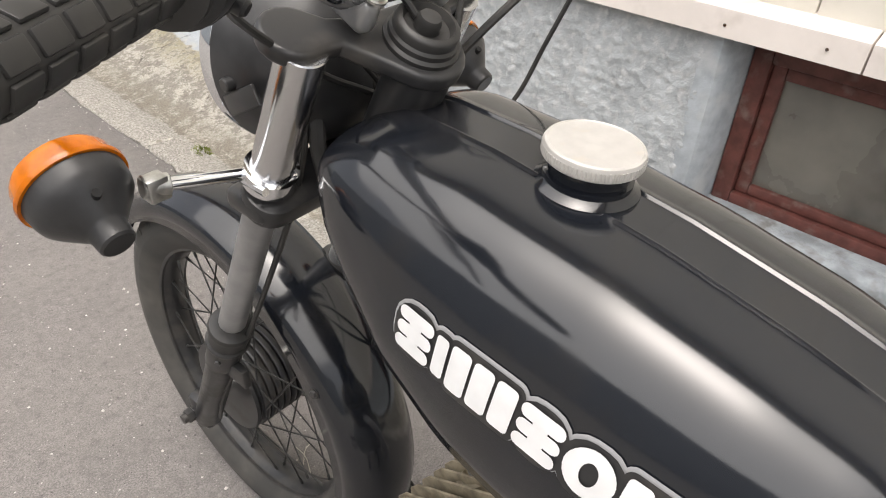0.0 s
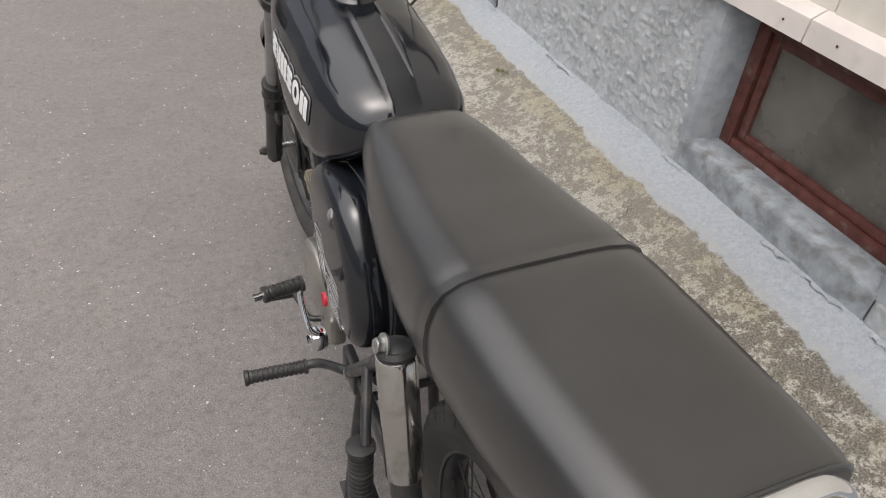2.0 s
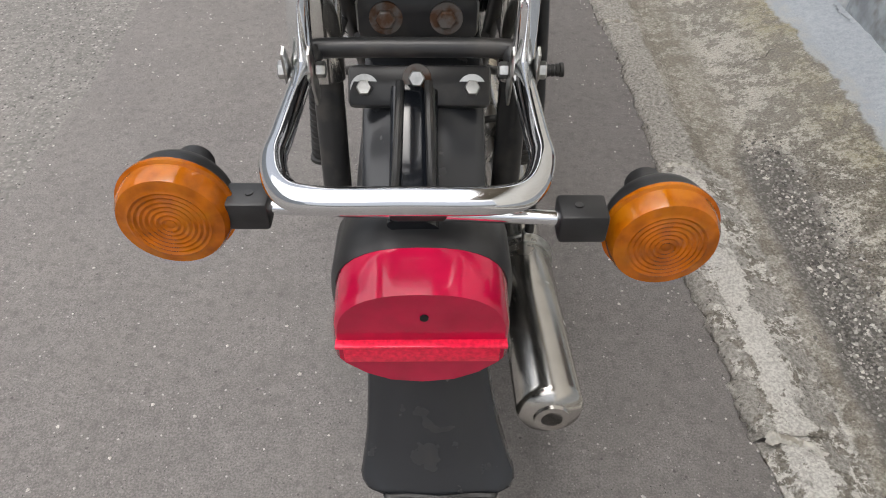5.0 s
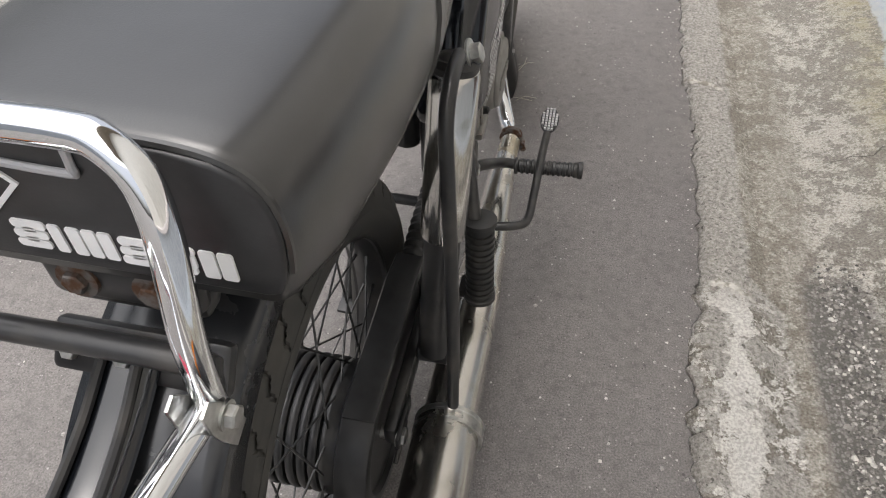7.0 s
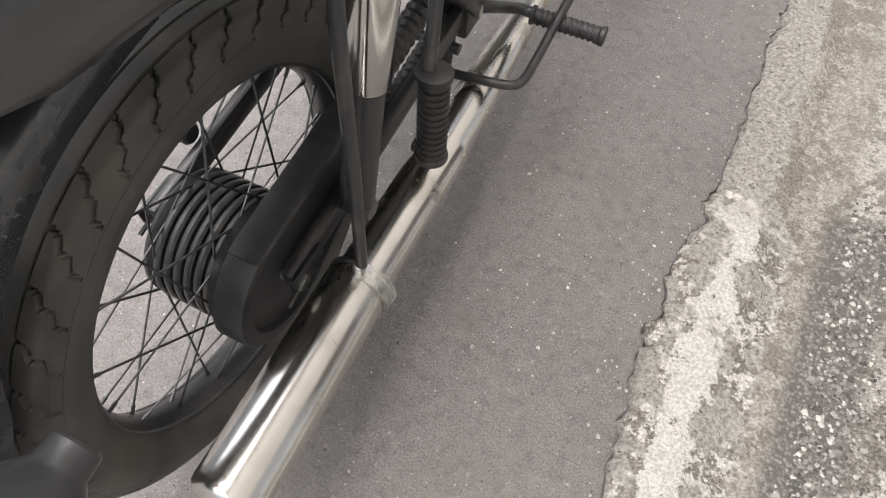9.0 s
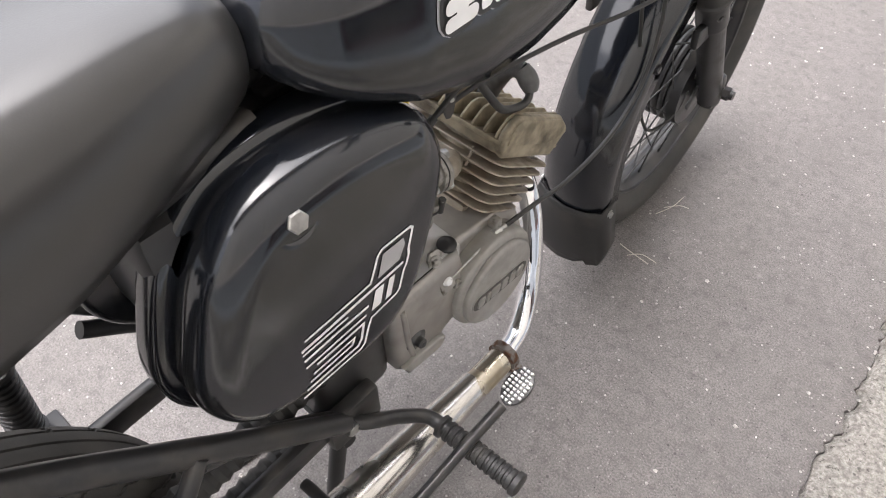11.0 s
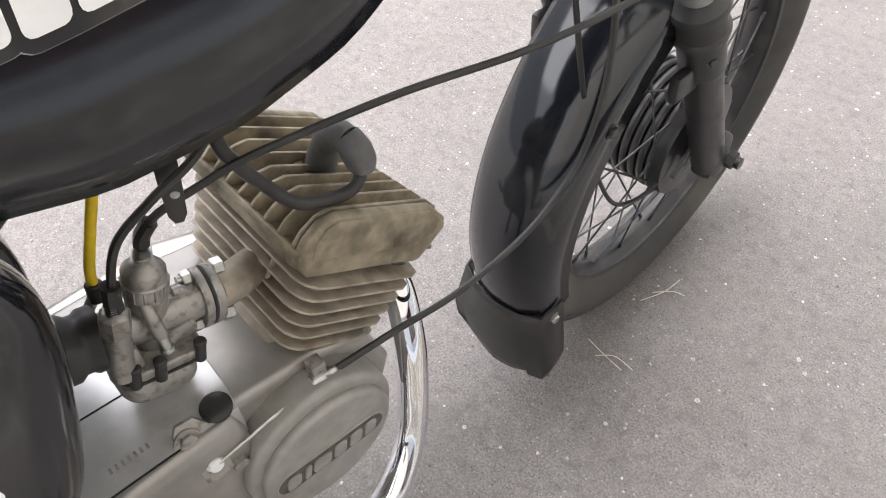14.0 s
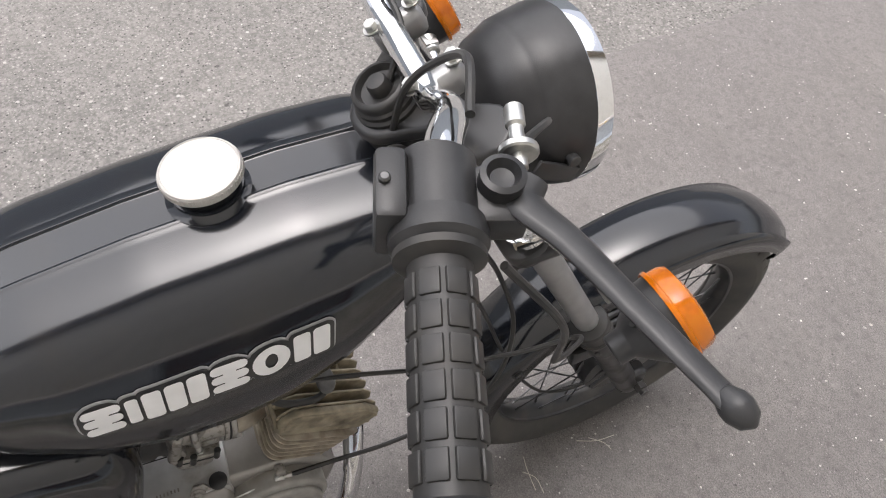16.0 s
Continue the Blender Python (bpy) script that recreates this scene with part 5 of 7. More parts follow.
# --- headlight ---
HL = V(0, 0.998, 0.868)
HA = V(0, 1, -0.05)
hlamp = fpart("headlight", lathe([(0.001, -0.062), (0.03, -0.06), (0.05, -0.054), (0.064, -0.043), (0.073, -0.026), (0.0745, -0.022), (0.0765, -0.02), (0.081, -0.002), (0.0845, 0.012), (0.0855, 0.021)], HL, HA, 56), "plastic", None, "large round headlight in a black shell")
fpart("chrome_ring", lathe([(0.083, 0.02), (0.0858, 0.0215), (0.0858, 0.029), (0.0845, 0.038), (0.078, 0.043), (0.074, 0.041)], HL, HA, 64, caps=False), "chrome", hlamp, "polished chrome headlight ring")
fpart("headlight_lens", lathe([(0.0765, 0.038), (0.06, 0.047), (0.035, 0.053), (0.001, 0.056)], HL, HA, 48), "glass", hlamp, "ribbed clear glass")
fpart("reflector", lathe([(0.076, 0.036), (0.06, 0.02), (0.03, -0.005), (0.001, -0.015)], HL, HA, 48), "chrome", hlamp)
for s in (-1, 1):
    fpart("lamp_bracket", join(move(box((0, 0, 0), (0.004, 0.05, 0.018), bevel=0.0015), Matrix.Translation((s * 0.083, 0.985, 0.855)) @ Matrix.Rotation(-0.5, 4, "X")), rod((s * 0.072, 1.0, 0.865), (s * 0.089, 1.0, 0.865), 0.006, 12, 0.001)), "satin", hlamp)


# --- indicators ---
def indicator(c, ax, stalk, put, name_label):
    """c: middle of the lens rim; ax: the way the lens faces."""
    a, k = V(*ax), 0.89
    b = part("indicator", put(lathe([(k * r, k * h) for r, h in ((0.001, -0.066), (0.0135, -0.066), (0.0155, -0.064), (0.0165, -0.05), (0.019, -0.047), (0.036, -0.028), (0.0405, -0.022), (0.0425, -0.016), (0.044, 0.0), (0.0, 0.0))], c, a, 40)), "plastic", moped, name_label)
    part("lens", put(lathe([(k * r, k * h) for r, h in [(0.0465, -0.0035), (0.0472, -0.001), (0.0472, 0.001), (0.0445, 0.0025), (0.0435, 0.014), (0.041, 0.019), (0.035, 0.0205)] + [(r, 0.0205 + (0.0012 if i % 2 else 0.0)) for i, r in enumerate(np.linspace(0.0335, 0.004, 15))] + [(0.001, 0.0215)]], c, a, 48)), "orange", b, "amber ribbed lens")
    return b


for s in (-1, 1):
    c = (np.linalg.inv(STEER) @ np.array((-0.222, 1.009, 0.815, 1) if s < 0 else (0.221, 1.046, 0.807, 1)))[:3]
    i = indicator(c, (0, 1, 0.5), None, steered, "black front indicator with an amber lens")
    base, sock = V(s * 0.086, 0.966, 0.797), c + V(-s * 0.052, -0.024, -0.012)
    fpart("stalk", rod(base, sock, 0.0055, 14), "chrome", i, "chrome indicator stalk")
    fpart("socket", join(rod(sock - (sock - base) * 0.08, sock + (sock - base) * 0.16, 0.0095, 14, 0.001), box(sock + V(s * 0.004, 0, 0), (0.018, 0.016, 0.02), bevel=0.002)), "steel", i)
    leg = lambda z: V(s * 0.083, 1.216 - (z - 0.288) * 0.502, z)
    fpart("clamp_ring", join(lathe([(0.0185, 0), (0.0235, 0.001), (0.0235, 0.017), (0.0185, 0.018)], leg(0.788), up, 28), rod(leg(0.795) + V(s * 0.02, -0.02, 0), leg(0.795) + V(s * 0.02, 0.02, 0), 0.004, 8)), "chrome", i, "chrome fork clamp")
    fpart("clamp_block", box(leg(0.767), (0.05, 0.052, 0.024), bevel=0.009, seg=3), "satin", low)
    part("vent_hole", steered(rod(c + V(0, -0.036, 0.006), c + V(0, -0.0425, 0.0135), 0.0034, 10)), "void", i)
for s in (-1, 1):
    c = V(-0.166, -0.291, 0.6455) if s < 0 else V(0.177, -0.301, 0.632)
    hy, hz = (-0.289, 0.645) if s < 0 else (-0.306, 0.648)
    i = indicator(c, (0, -1, 0.03), None, ident, "black rear indicator with an amber lens")
    part("holder", box((s * 0.117, hy, hz), (0.034, 0.026, 0.024), bevel=0.003), "plastic", i, "black square holder")
    part("holder_screw", rod((s * 0.114, hy, hz + 0.012), (s * 0.114, hy, hz + 0.013), 0.003, 10), "steel_dark", i)

# --- rack, tail lamp and rear mudguard ---
RU = [(0.0785, -0.215, 0.705), (0.079, -0.212, 0.76), (0.078, -0.2, 0.81), (0.072, -0.192, 0.836), (0.057, -0.187, 0.849), (0.042, -0.186, 0.852)]
RV = [(-0.0785, -0.215, 0.705), (-0.0765, -0.212, 0.76), (-0.071, -0.2, 0.81), (-0.064, -0.192, 0.836), (-0.05, -0.187, 0.849), (-0.035, -0.186, 0.852)]
RL = [(0.0785, -0.217, 0.712), (0.077, -0.25, 0.717), (0.076, -0.32, 0.728), (0.075, -0.352, 0.733), (0.066, -0.378, 0.735), (0.048, -0.388, 0.736)]
rack = part("luggage_rack", tube(RU + [(0.004, -0.186, 0.852)] + RV[::-1], 0.0082, 16, 8), "chrome", moped, "chrome tube backrest and luggage rack")
part("rack_hoop", tube(RL + [(0, -0.3885, 0.736)] + [(-x, y, z) for x, y, z in reversed(RL)], 0.0078, 16, 8), "chrome", rack, "chrome folding hoop")
part("cross_bar", tube([(-0.076, -0.212, 0.708), (-0.072, -0.203, 0.716), (-0.06, -0.198, 0.718), (0.06, -0.198, 0.718), (0.072, -0.203, 0.716), (0.076, -0.212, 0.708)], 0.0075, 14, 5), "satin", rack, "black cross tube")
for s in (-1, 1):
    for dx in (-0.009, 0.0085):
        part("hinge_plate", move(slab([(-0.007, -0.024), (0.007, -0.024), (0.009, -0.004), (0.008, 0.01), (0.004, 0.026), (-0.004, 0.026), (-0.008, 0.01), (-0.009, -0.004)], -0.0011, 0.0011, 0.0004), axes((s * 0.079 + dx, -0.222, 0.709), (0, -0.9, -0.3), (0, -0.3, 0.9))), "steel", rack, "zinc hinge plate")
    part("hinge_bolt", hexbolt((s * 0.0895, -0.22, 0.713), (s, 0, 0), 0.0065, 0.006, 0.008), "steel", rack)
    part("hinge_nut", hexbolt((s * 0.0685, -0.22, 0.713), (-s, 0, 0), 0.006, 0.007), "steel", rack)
RG = [(0.16, 0.67), (0.1, 0.688), (0.03, 0.695), (-0.05, 0.693), (-0.12, 0.68), (-0.18, 0.658), (-0.235, 0.622), (-0.28, 0.572), (-0.312, 0.51), (-0.335, 0.445), (-0.353, 0.395), (-0.37, 0.36)]
rg = spline([(0, y, z) for y, z in RG], 5)
ringsg = []
for i, p in enumerate(rg):
    q = rg[min(i + 1, len(rg) - 1)] - rg[max(i - 1, 0)]
    nrm = V(0, -q[2], q[1])
    nrm = nrm / np.linalg.norm(nrm) * (1 if nrm[2] * -1 < 0 else -1)
    t = i / (len(rg) - 1)
    half = np.interp(t, (0, 0.75, 0.86, 0.95, 0.975, 0.99, 1), (0.0515, 0.0515, 0.06, 0.071, 0.069, 0.062, 0.05))
    dep = np.interp(t, (0, 0.4, 0.7, 0.9, 1), (0.03, 0.045, 0.06, 0.03, 0.006))
    sec = [(-1, -dep), (-1, -dep * 0.5), (-0.95, -dep * 0.22), (-0.8, -min(0.012, dep * 0.3)), (-0.5, -0.002), (0, 0.001), (0.5, -0.002), (0.8, -min(0.012, dep * 0.3)), (0.95, -dep * 0.22), (1, -dep * 0.5), (1, -dep)]
    p = p + V(0.007 + 0.014 * max(0, t - 0.7) / 0.3, 0, 0)
    ringsg.append([p + V(x * half, 0, 0) + nrm * h for x, h in sec] + [p + V(x * (half - 0.0025), 0, 0) + nrm * (h - (0.003 if abs(x) < 0.97 else 0)) for x, h in reversed(sec)])
rmud = part("rear_mudguard", loft(ringsg), "guard", moped, "black rear mudguard with a flared tail, scuffed", soft_all=True)
part("mud_lip", tube([tuple(ringsg[-1][k]) for k in range(11)], 0.003, 6, 3), "rubber", rmud)
part("rear_bridge", join(box((0.003, -0.156, 0.722), (0.094, 0.014, 0.034), bevel=0.006), box((0.003, -0.147, 0.704), (0.088, 0.02, 0.02), bevel=0.005)), "satin", rmud, "pressed black bracket")
for s in (-1, 1):
    part("rusty_bolt", join(hexbolt((s * 0.023 + 0.002, -0.1635, 0.724), (0, -1, 0.1), 0.0075, 0.006), lathe([(0.013, -0.001), (0.0125, 0.002), (0.009, 0.002)], (s * 0.023 + 0.002, -0.163, 0.724), (0, -1, 0.1), 24)), "rusty", rmud, "rusty bolt and washer")
    part("mud_bolt", join(hexbolt((s * 0.043 + 0.003, -0.176, 0.67), (0, -0.7, 0.7), 0.0065, 0.006), lathe([(0.0115, -0.001), (0.0115, 0.001)], (s * 0.043 + 0.003, -0.1755, 0.67), (0, -0.85, 0.5), 24)), "steel", rmud, "bright bolt on a wide washer")
part("tail_plate", move(box((0, 0, 0), (0.115, 0.012, 0.034), bevel=0.005), Matrix.Translation((0.004, -0.171, 0.669)) @ Matrix.Rotation(-0.7, 4, "X")), "satin", rmud)
part("centre_bolt", hexbolt((0.002, -0.18, 0.682), (0, -0.85, 0.5), 0.0068, 0.007), "steel", rmud, "bright bolt in a rust-stained hole")
part("rust_ring", lathe([(0.0115, -0.001), (0.0112, 0.0008), (0.006, 0.001)], (0.002, -0.18, 0.682), (0, -0.85, 0.5), 24), "rusty", rmud)
sup = part("lamp_support", tube([(0, -0.18, 0.672), (0, -0.215, 0.652), (0, -0.255, 0.637), (0, -0.3, 0.634)], 0.019, 18, 6, flat=0.4), "paint", moped, "pressed black tail lamp support with two ribs")
for s in (-1, 1):
    part("rib", tube([(s * 0.011, -0.185, 0.682), (s * 0.012, -0.217, 0.663), (s * 0.013, -0.257, 0.648), (s * 0.014, -0.285, 0.645)], 0.0034, 8, 5), "satin", sup)
part("lamp_bar", join(rod((-0.115, -0.289, 0.645), (0.115, -0.306, 0.648), 0.0055, 14)), "chrome", sup, "chrome indicator bar")
part("bar_grip", box((0.004, -0.3, 0.651), (0.042, 0.016, 0.013), bevel=0.005), "satin", sup)


def tail_ring(y, k):
    w, top, bot = 0.064 * k, 0.632 - 0.012 * (1 - k), 0.532 + 0.006 * (1 - k)
    pts = []
    for a in np.linspace(0, math.pi, 17):
        pts.append((0.006 + w * math.copysign(abs(math.cos(a)) ** 0.8, math.cos(a)), y, bot + 0.052 + (top - bot - 0.052) * max(0.0, math.sin(a)) ** 0.75))
    low_ = [(-1, 0.03), (-0.93, 0.024), (-0.7, 0.012), (-0.4, 0.003), (0, 0), (0.4, 0.003), (0.7, 0.012), (0.93, 0.024), (1, 0.03)]
    return pts + [(0.006 + w * x, y, bot + z) for x, z in low_]


tail = part("tail_light", loft([tail_ring(y, k) for y, k in ((-0.258, 0.9), (-0.266, 1.05), (-0.312, 1.06), (-0.318, 1.0))]), "plastic", moped, "large rounded red tail light on a black base")
part("tail_lens", loft([tail_ring(y, k) for y, k in ((-0.316, 0.985), (-0.322, 0.985), (-0.352, 0.975), (-0.358, 0.96), (-0.361, 0.92))]), "red", tail, "glossy red lens")
part("reflector", box((0.006, -0.3615, 0.5705), (0.112, 0.006, 0.019), bevel=0.002), "reflector", tail, "brighter red reflector strip")
part("lens_lip", box((0.006, -0.3635, 0.582), (0.121, 0.008, 0.0032), bevel=0.001), "reflector", tail)
part("lens_screw", rod((0.008, -0.36, 0.608), (0.008, -0.3625, 0.608), 0.003, 10), "void", tail)

# --- rear shock absorbers ---
for s, top, bot in ((-1, V(-0.121, 0.167, 0.684), V(-0.117, 0.09, 0.335)), (1, V(0.126, 0.167, 0.684), V(0.117, 0.095, 0.335))):
    d = bot - top
    L = float(np.linalg.norm(d))
    sh = part("shock_absorber", lathe([(0.012, 0.0), (0.0195, 0.004), (0.0195, L), (0.012, L + 0.006)], top, d, 28), "satin", moped, "rear shock absorber with a bright upper sleeve")
    part("sleeve", lathe([(0.018, 0.012), (0.0225, 0.014), (0.0238, 0.019), (0.0238, 0.19), (0.0225, 0.192), (0.02, 0.192)], top, d, 36), "sleeve_chrome", sh, "polished steel sleeve")
    part("rubber_ring", lathe([(0.019, -0.002), (0.0225, 0.004), (0.021, 0.014)], top + d / L * 0.004, d, 28), "rubber", sh)
    part("top_bolt", hexbolt(top + V(s * 0.014, 0, 0.002), (s, 0, 0.35), 0.009, 0.01, 0.014), "steel", sh)
    part("eye", rod(bot + V(-0.02, 0, -0.004), bot + V(0.02, 0, -0.004), 0.014, 20, 0.003), "satin", sh)

# --- exhaust ---
ex = part("silencer", lathe([(0.013, -0.004), (0.02, -0.004), (0.021, 0.0), (0.0345, 0.005), (0.039, 0.012), (0.0395, 0.018), (0.0395, 0.276), (0.036, 0.282), (0.0335, 0.29), (0.0335, 0.50), (0.0345, 0.503), (0.0345, 0.515), (0.033, 0.522), (0.032, 0.58), (0.027, 0.70), (0.022, 0.81), (0.0205, 0.85)], (0.15, -0.236, 0.277), (-0.014, 0.656, -0.055), 56), "silencer", moped, "long polished steel silencer")
part("outlet", lathe([(0.0125, -0.004), (0.0125, 0.03), (0.001, 0.03)], (0.15, -0.236, 0.277), (-0.014, 0.656, -0.055), 20), "void", ex)
part("silencer_clamp", join(lathe([(0.0385, -0.003), (0.0428, -0.002), (0.0428, 0.003), (0.0418, 0.004), (0.0418, 0.013), (0.0428, 0.014), (0.0428, 0.019), (0.0385, 0.02)], (0.1455, 0.03, 0.2515), (-0.018, 0.665, -0.05), 48), box((0.147, 0.042, 0.296), (0.012, 0.014, 0.022), bevel=0.002)), "steel", ex, "bright band clamp")
part("header_pipe", tube([(0.0, 0.765, 0.41), (0.035, 0.797, 0.392), (0.066, 0.79, 0.35), (0.088, 0.775, 0.29), (0.105, 0.753, 0.235), (0.122, 0.715, 0.207), (0.135, 0.665, 0.213)], 0.0145, 20, 9), "chrome", ex, "bent chrome header pipe")
part("front_pipe", tube([(0.135, 0.672, 0.2135), (0.134, 0.62, 0.2085), (0.1335, 0.59, 0.207)], [0.0185, 0.0185, 0.0195], 24, 6), "burnt", ex, "heat-stained front pipe")
part("pipe_clamp", join(lathe([(0.0188, 0), (0.0212, 0.001), (0.0212, 0.012), (0.0188, 0.013)], (0.135, 0.66, 0.2155), (0, 1, -0.03), 28), box((0.15, 0.666, 0.205), (0.022, 0.016, 0.012), bevel=0.002), hexbolt((0.157, 0.666, 0.197), (0.5, 0, -1), 0.006, 0.008)), "rusty", ex)
part("hanger", tube([(0.131, 0.158, 0.69), (0.132, 0.115, 0.69), (0.134, 0.085, 0.665), (0.139, 0.07, 0.61), (0.147, 0.055, 0.45), (0.15, 0.043, 0.305)], 0.0068, 12, 7), "satin", ex, "black tube hanger")

# --- footrests, pedals ---
def ribbed(a, b, r, n):
    a, b = V(*a), V(*b)
    L = float(np.linalg.norm(b - a))
    prof = [(r * 0.8, 0), (r * 1.12, 0.001), (r * 1.12, 0.006)]
    for i in range(n):
        h = 0.008 + (L - 0.018) * i / n
        st = (L - 0.018) / n
        prof += [(r * 0.86, h), (r * 0.86, h + st * 0.35), (r, h + st * 0.45), (r, h + st * 0.92)]
    prof += [(r * 0.95, L - 0.009), (r * 1.15, L - 0.007), (r * 1.15, L - 0.001), (r, L)]
    return lathe(prof, a, b - a, 24)


for s in (-1, 1):
    fr = part("footrest", tube([(s * 0.095, 0.438, 0.322), (s * 0.112, 0.455, 0.318), (s * 0.125, 0.49, 0.295), (s * 0.142, 0.515, 0.279), (s * 0.165, 0.52, 0.275)], 0.0085, 12, 7), "satin", moped, "black rider footrest with a ribbed rubber")
    part("peg_rubber", ribbed((s * 0.157, 0.52, 0.272), (s * 0.268, 0.524, 0.276), 0.0125, 11), "rubber", fr, "ribbed black rubber")
    part("peg_nut", hexbolt((s * 0.1, 0.438, 0.322), (s, 0, 0), 0.009, 0.012), "steel", fr)
    pf = part("passenger_footrest", box((s * 0.14, 0.224, 0.302), (0.034, 0.03, 0.014), bevel=0.003), "satin", moped, "folded passenger footrest with a ribbed rubber")
    part("peg_rubber", join(ribbed((s * 0.153, 0.206, 0.306), (s * 0.146, 0.223, 0.433), 0.0182, 12)), "rubber", pf, "ribbed black rubber")
bp = part("brake_pedal", tube([(0.09, 0.374, 0.26), (0.13, 0.376, 0.266), (0.178, 0.385, 0.268), (0.194, 0.403, 0.267), (0.197, 0.45, 0.273), (0.199, 0.52, 0.29), (0.202, 0.572, 0.304)], 0.0068, 12, 7), "satin", moped, "black brake pedal with a studded steel pad")
pad_m = axes((0.203, 0.597, 0.313), (1, 0, 0), (0, 0.95, 0.3))
pad = part("pedal_pad", slab([(0.0155 * math.cos(a), 0.024 * math.sin(a)) for a in np.linspace(0, 2 * math.pi, 24, endpoint=False)], -0.004, 0.003, 0.001, pad_m), "steel_dark", bp)
for i in range(-2, 3):
    for j in range(-4, 5):
        if (i / 2.6) ** 2 + (j / 4.6) ** 2 < 1:
            part("stud", box((0, 0, 0), (0.0038, 0.0032, 0.004), pad_m @ Matrix.Translation((i * 0.0054, j * 0.005, 0.0045)), 0.0006, 1), "steel", pad)
gl = part("gear_lever", tube([(-0.135, 0.52, 0.345), (-0.148, 0.525, 0.36), (-0.152, 0.55, 0.40), (-0.15, 0.56, 0.44), (-0.155, 0.52, 0.48), (-0.165, 0.49, 0.50)], 0.006, 12, 7), "chrome", moped, "bent chrome kick lever with a ribbed rubber")
part("lever_knuckle", join(box((-0.132, 0.526, 0.33), (0.03, 0.034, 0.036), bevel=0.007), hexbolt((-0.148, 0.528, 0.33), (-1, 0, 0), 0.008, 0.006)), "chrome", gl)
part("lever_rubber", ribbed((-0.158, 0.488, 0.503), (-0.222, 0.474, 0.508), 0.0115, 6), "rubber", gl)
part("lever_tip", rod((-0.22, 0.474, 0.508), (-0.238, 0.47, 0.509), 0.007, 14, 0.001), "chrome", gl)
sl = part("shift_lever", tube([(-0.11, 0.60, 0.30), (-0.13, 0.61, 0.30), (-0.135, 0.66, 0.29), (-0.14, 0.70, 0.285)], 0.006, 10, 5), "satin", moped, "black gear shift lever")
part("lever_rubber", rod((-0.14, 0.70, 0.285), (-0.19, 0.70, 0.288), 0.009, 14, 0.002), "rubber", sl)
stand = part("centre_stand", join(tube([(-0.07, 0.46, 0.28), (-0.095, 0.43, 0.15), (-0.12, 0.40, 0.012)], 0.011), tube([(0.06, 0.46, 0.28), (0.06, 0.43, 0.15), (0.06, 0.40, 0.012)], 0.011), tube([(-0.08, 0.447, 0.23), (0.08, 0.447, 0.23)], 0.009, 10, 1)), "satin", moped, "black tube centre stand")
for s in (-1, 1):
    part("stand_foot", move(box((0, 0, 0), (0.03, 0.07, 0.008), bevel=0.002), Matrix.Translation((0.06 if s > 0 else -0.116, 0.40, 0.006)) @ Matrix.Rotation(0.06, 4, "X")), "satin", stand)

# --- engine ---
eng = part("engine", join(slab([(0.53, 0.33), (0.56, 0.308), (0.61, 0.3), (0.65, 0.283), (0.70, 0.268), (0.745, 0.29), (0.762, 0.345), (0.745, 0.392), (0.70, 0.418), (0.62, 0.43), (0.565, 0.43), (0.525, 0.412)], -0.085, 0.078, 0.008, axes((0, 0, 0), (0, 1, 0), (0, 0, 1)), 3)), "case", moped, "cast aluminium single-cylinder engine, dusty")
side_m = axes((0, 0, 0), (0, 1, 0), (0, 0, 1))
flat_m = Matrix.Identity(4)
part("deck", slab([(-0.03, 0.517), (0.0835, 0.519), (0.0845, 0.631), (0.06, 0.634), (-0.03, 0.637)], 0.4, 0.4348, 0.0012, flat_m), "deck", eng, "flat top of the crankcase, coloured lighter for its sky sheen")
part("engine_seam", slab([(0.0196, 0.519), (0.021, 0.519), (0.0265, 0.634), (0.0252, 0.634)], 0.434, 0.4351, 0, flat_m), "void", eng)
part("engine_seam", slab([(0.0836, 0.519), (0.0848, 0.519), (0.0858, 0.6), (0.0846, 0.6)], 0.432, 0.4343, 0, flat_m), "void", eng)
rc = part("engine_cover", slab([(0.675 + 0.067 * math.cos(a) * 1.0, 0.347 + 0.067 * math.sin(a)) for a in np.linspace(0, 2 * math.pi, 40, endpoint=False)], 0.072, 0.104, 0.006, side_m, 3), "cover", eng, "round grey painted engine cover")
part("cover_boss", slab([(0.675 + 0.059 * math.cos(a), 0.344 + 0.059 * math.sin(a)) for a in np.linspace(0, 2 * math.pi, 40, endpoint=False)], 0.1, 0.112, 0.005, side_m, 3), "cover", rc)
rot = lambda pts, a, c: [(c[0] + x * math.cos(a) - y * math.sin(a), c[1] + x * math.sin(a) + y * math.cos(a)) for x, y in pts]
tl, cc = radians(-6), (0.674, 0.342)
part("name_plate", slab(rot(rounded(0.102, 0.027, 0.0132), tl, cc), 0.111, 0.1128, 0.0006, side_m), "cover", rc, "sunken oval name plate with worn raised bars")
part("plate_floor", slab(rot(rounded(0.0985, 0.0235, 0.0115), tl, cc), 0.1122, 0.1132, 0.0003, side_m), "plate_floor", rc)
for x, w in ((-0.036, 0.0115), (-0.0235, 0.0045), (-0.0105, 0.0165), (0.0065, 0.0115), (0.0215, 0.0115), (0.036, 0.0105)):
    blob = rounded(w + 0.0016, 0.0162, min(0.0035, w * 0.4), 3)
    part("plate_bar", slab(rot([(x + a * 0.9 + b * 0.1, b * 0.95) for a, b in blob], tl, cc), 0.113, 0.1147, 0.0003, side_m), "cover", rc)
lug_m = axes((0.0905, 0.6, 0.416), (0, 1, 0), (-0.42, 0, 0.91))
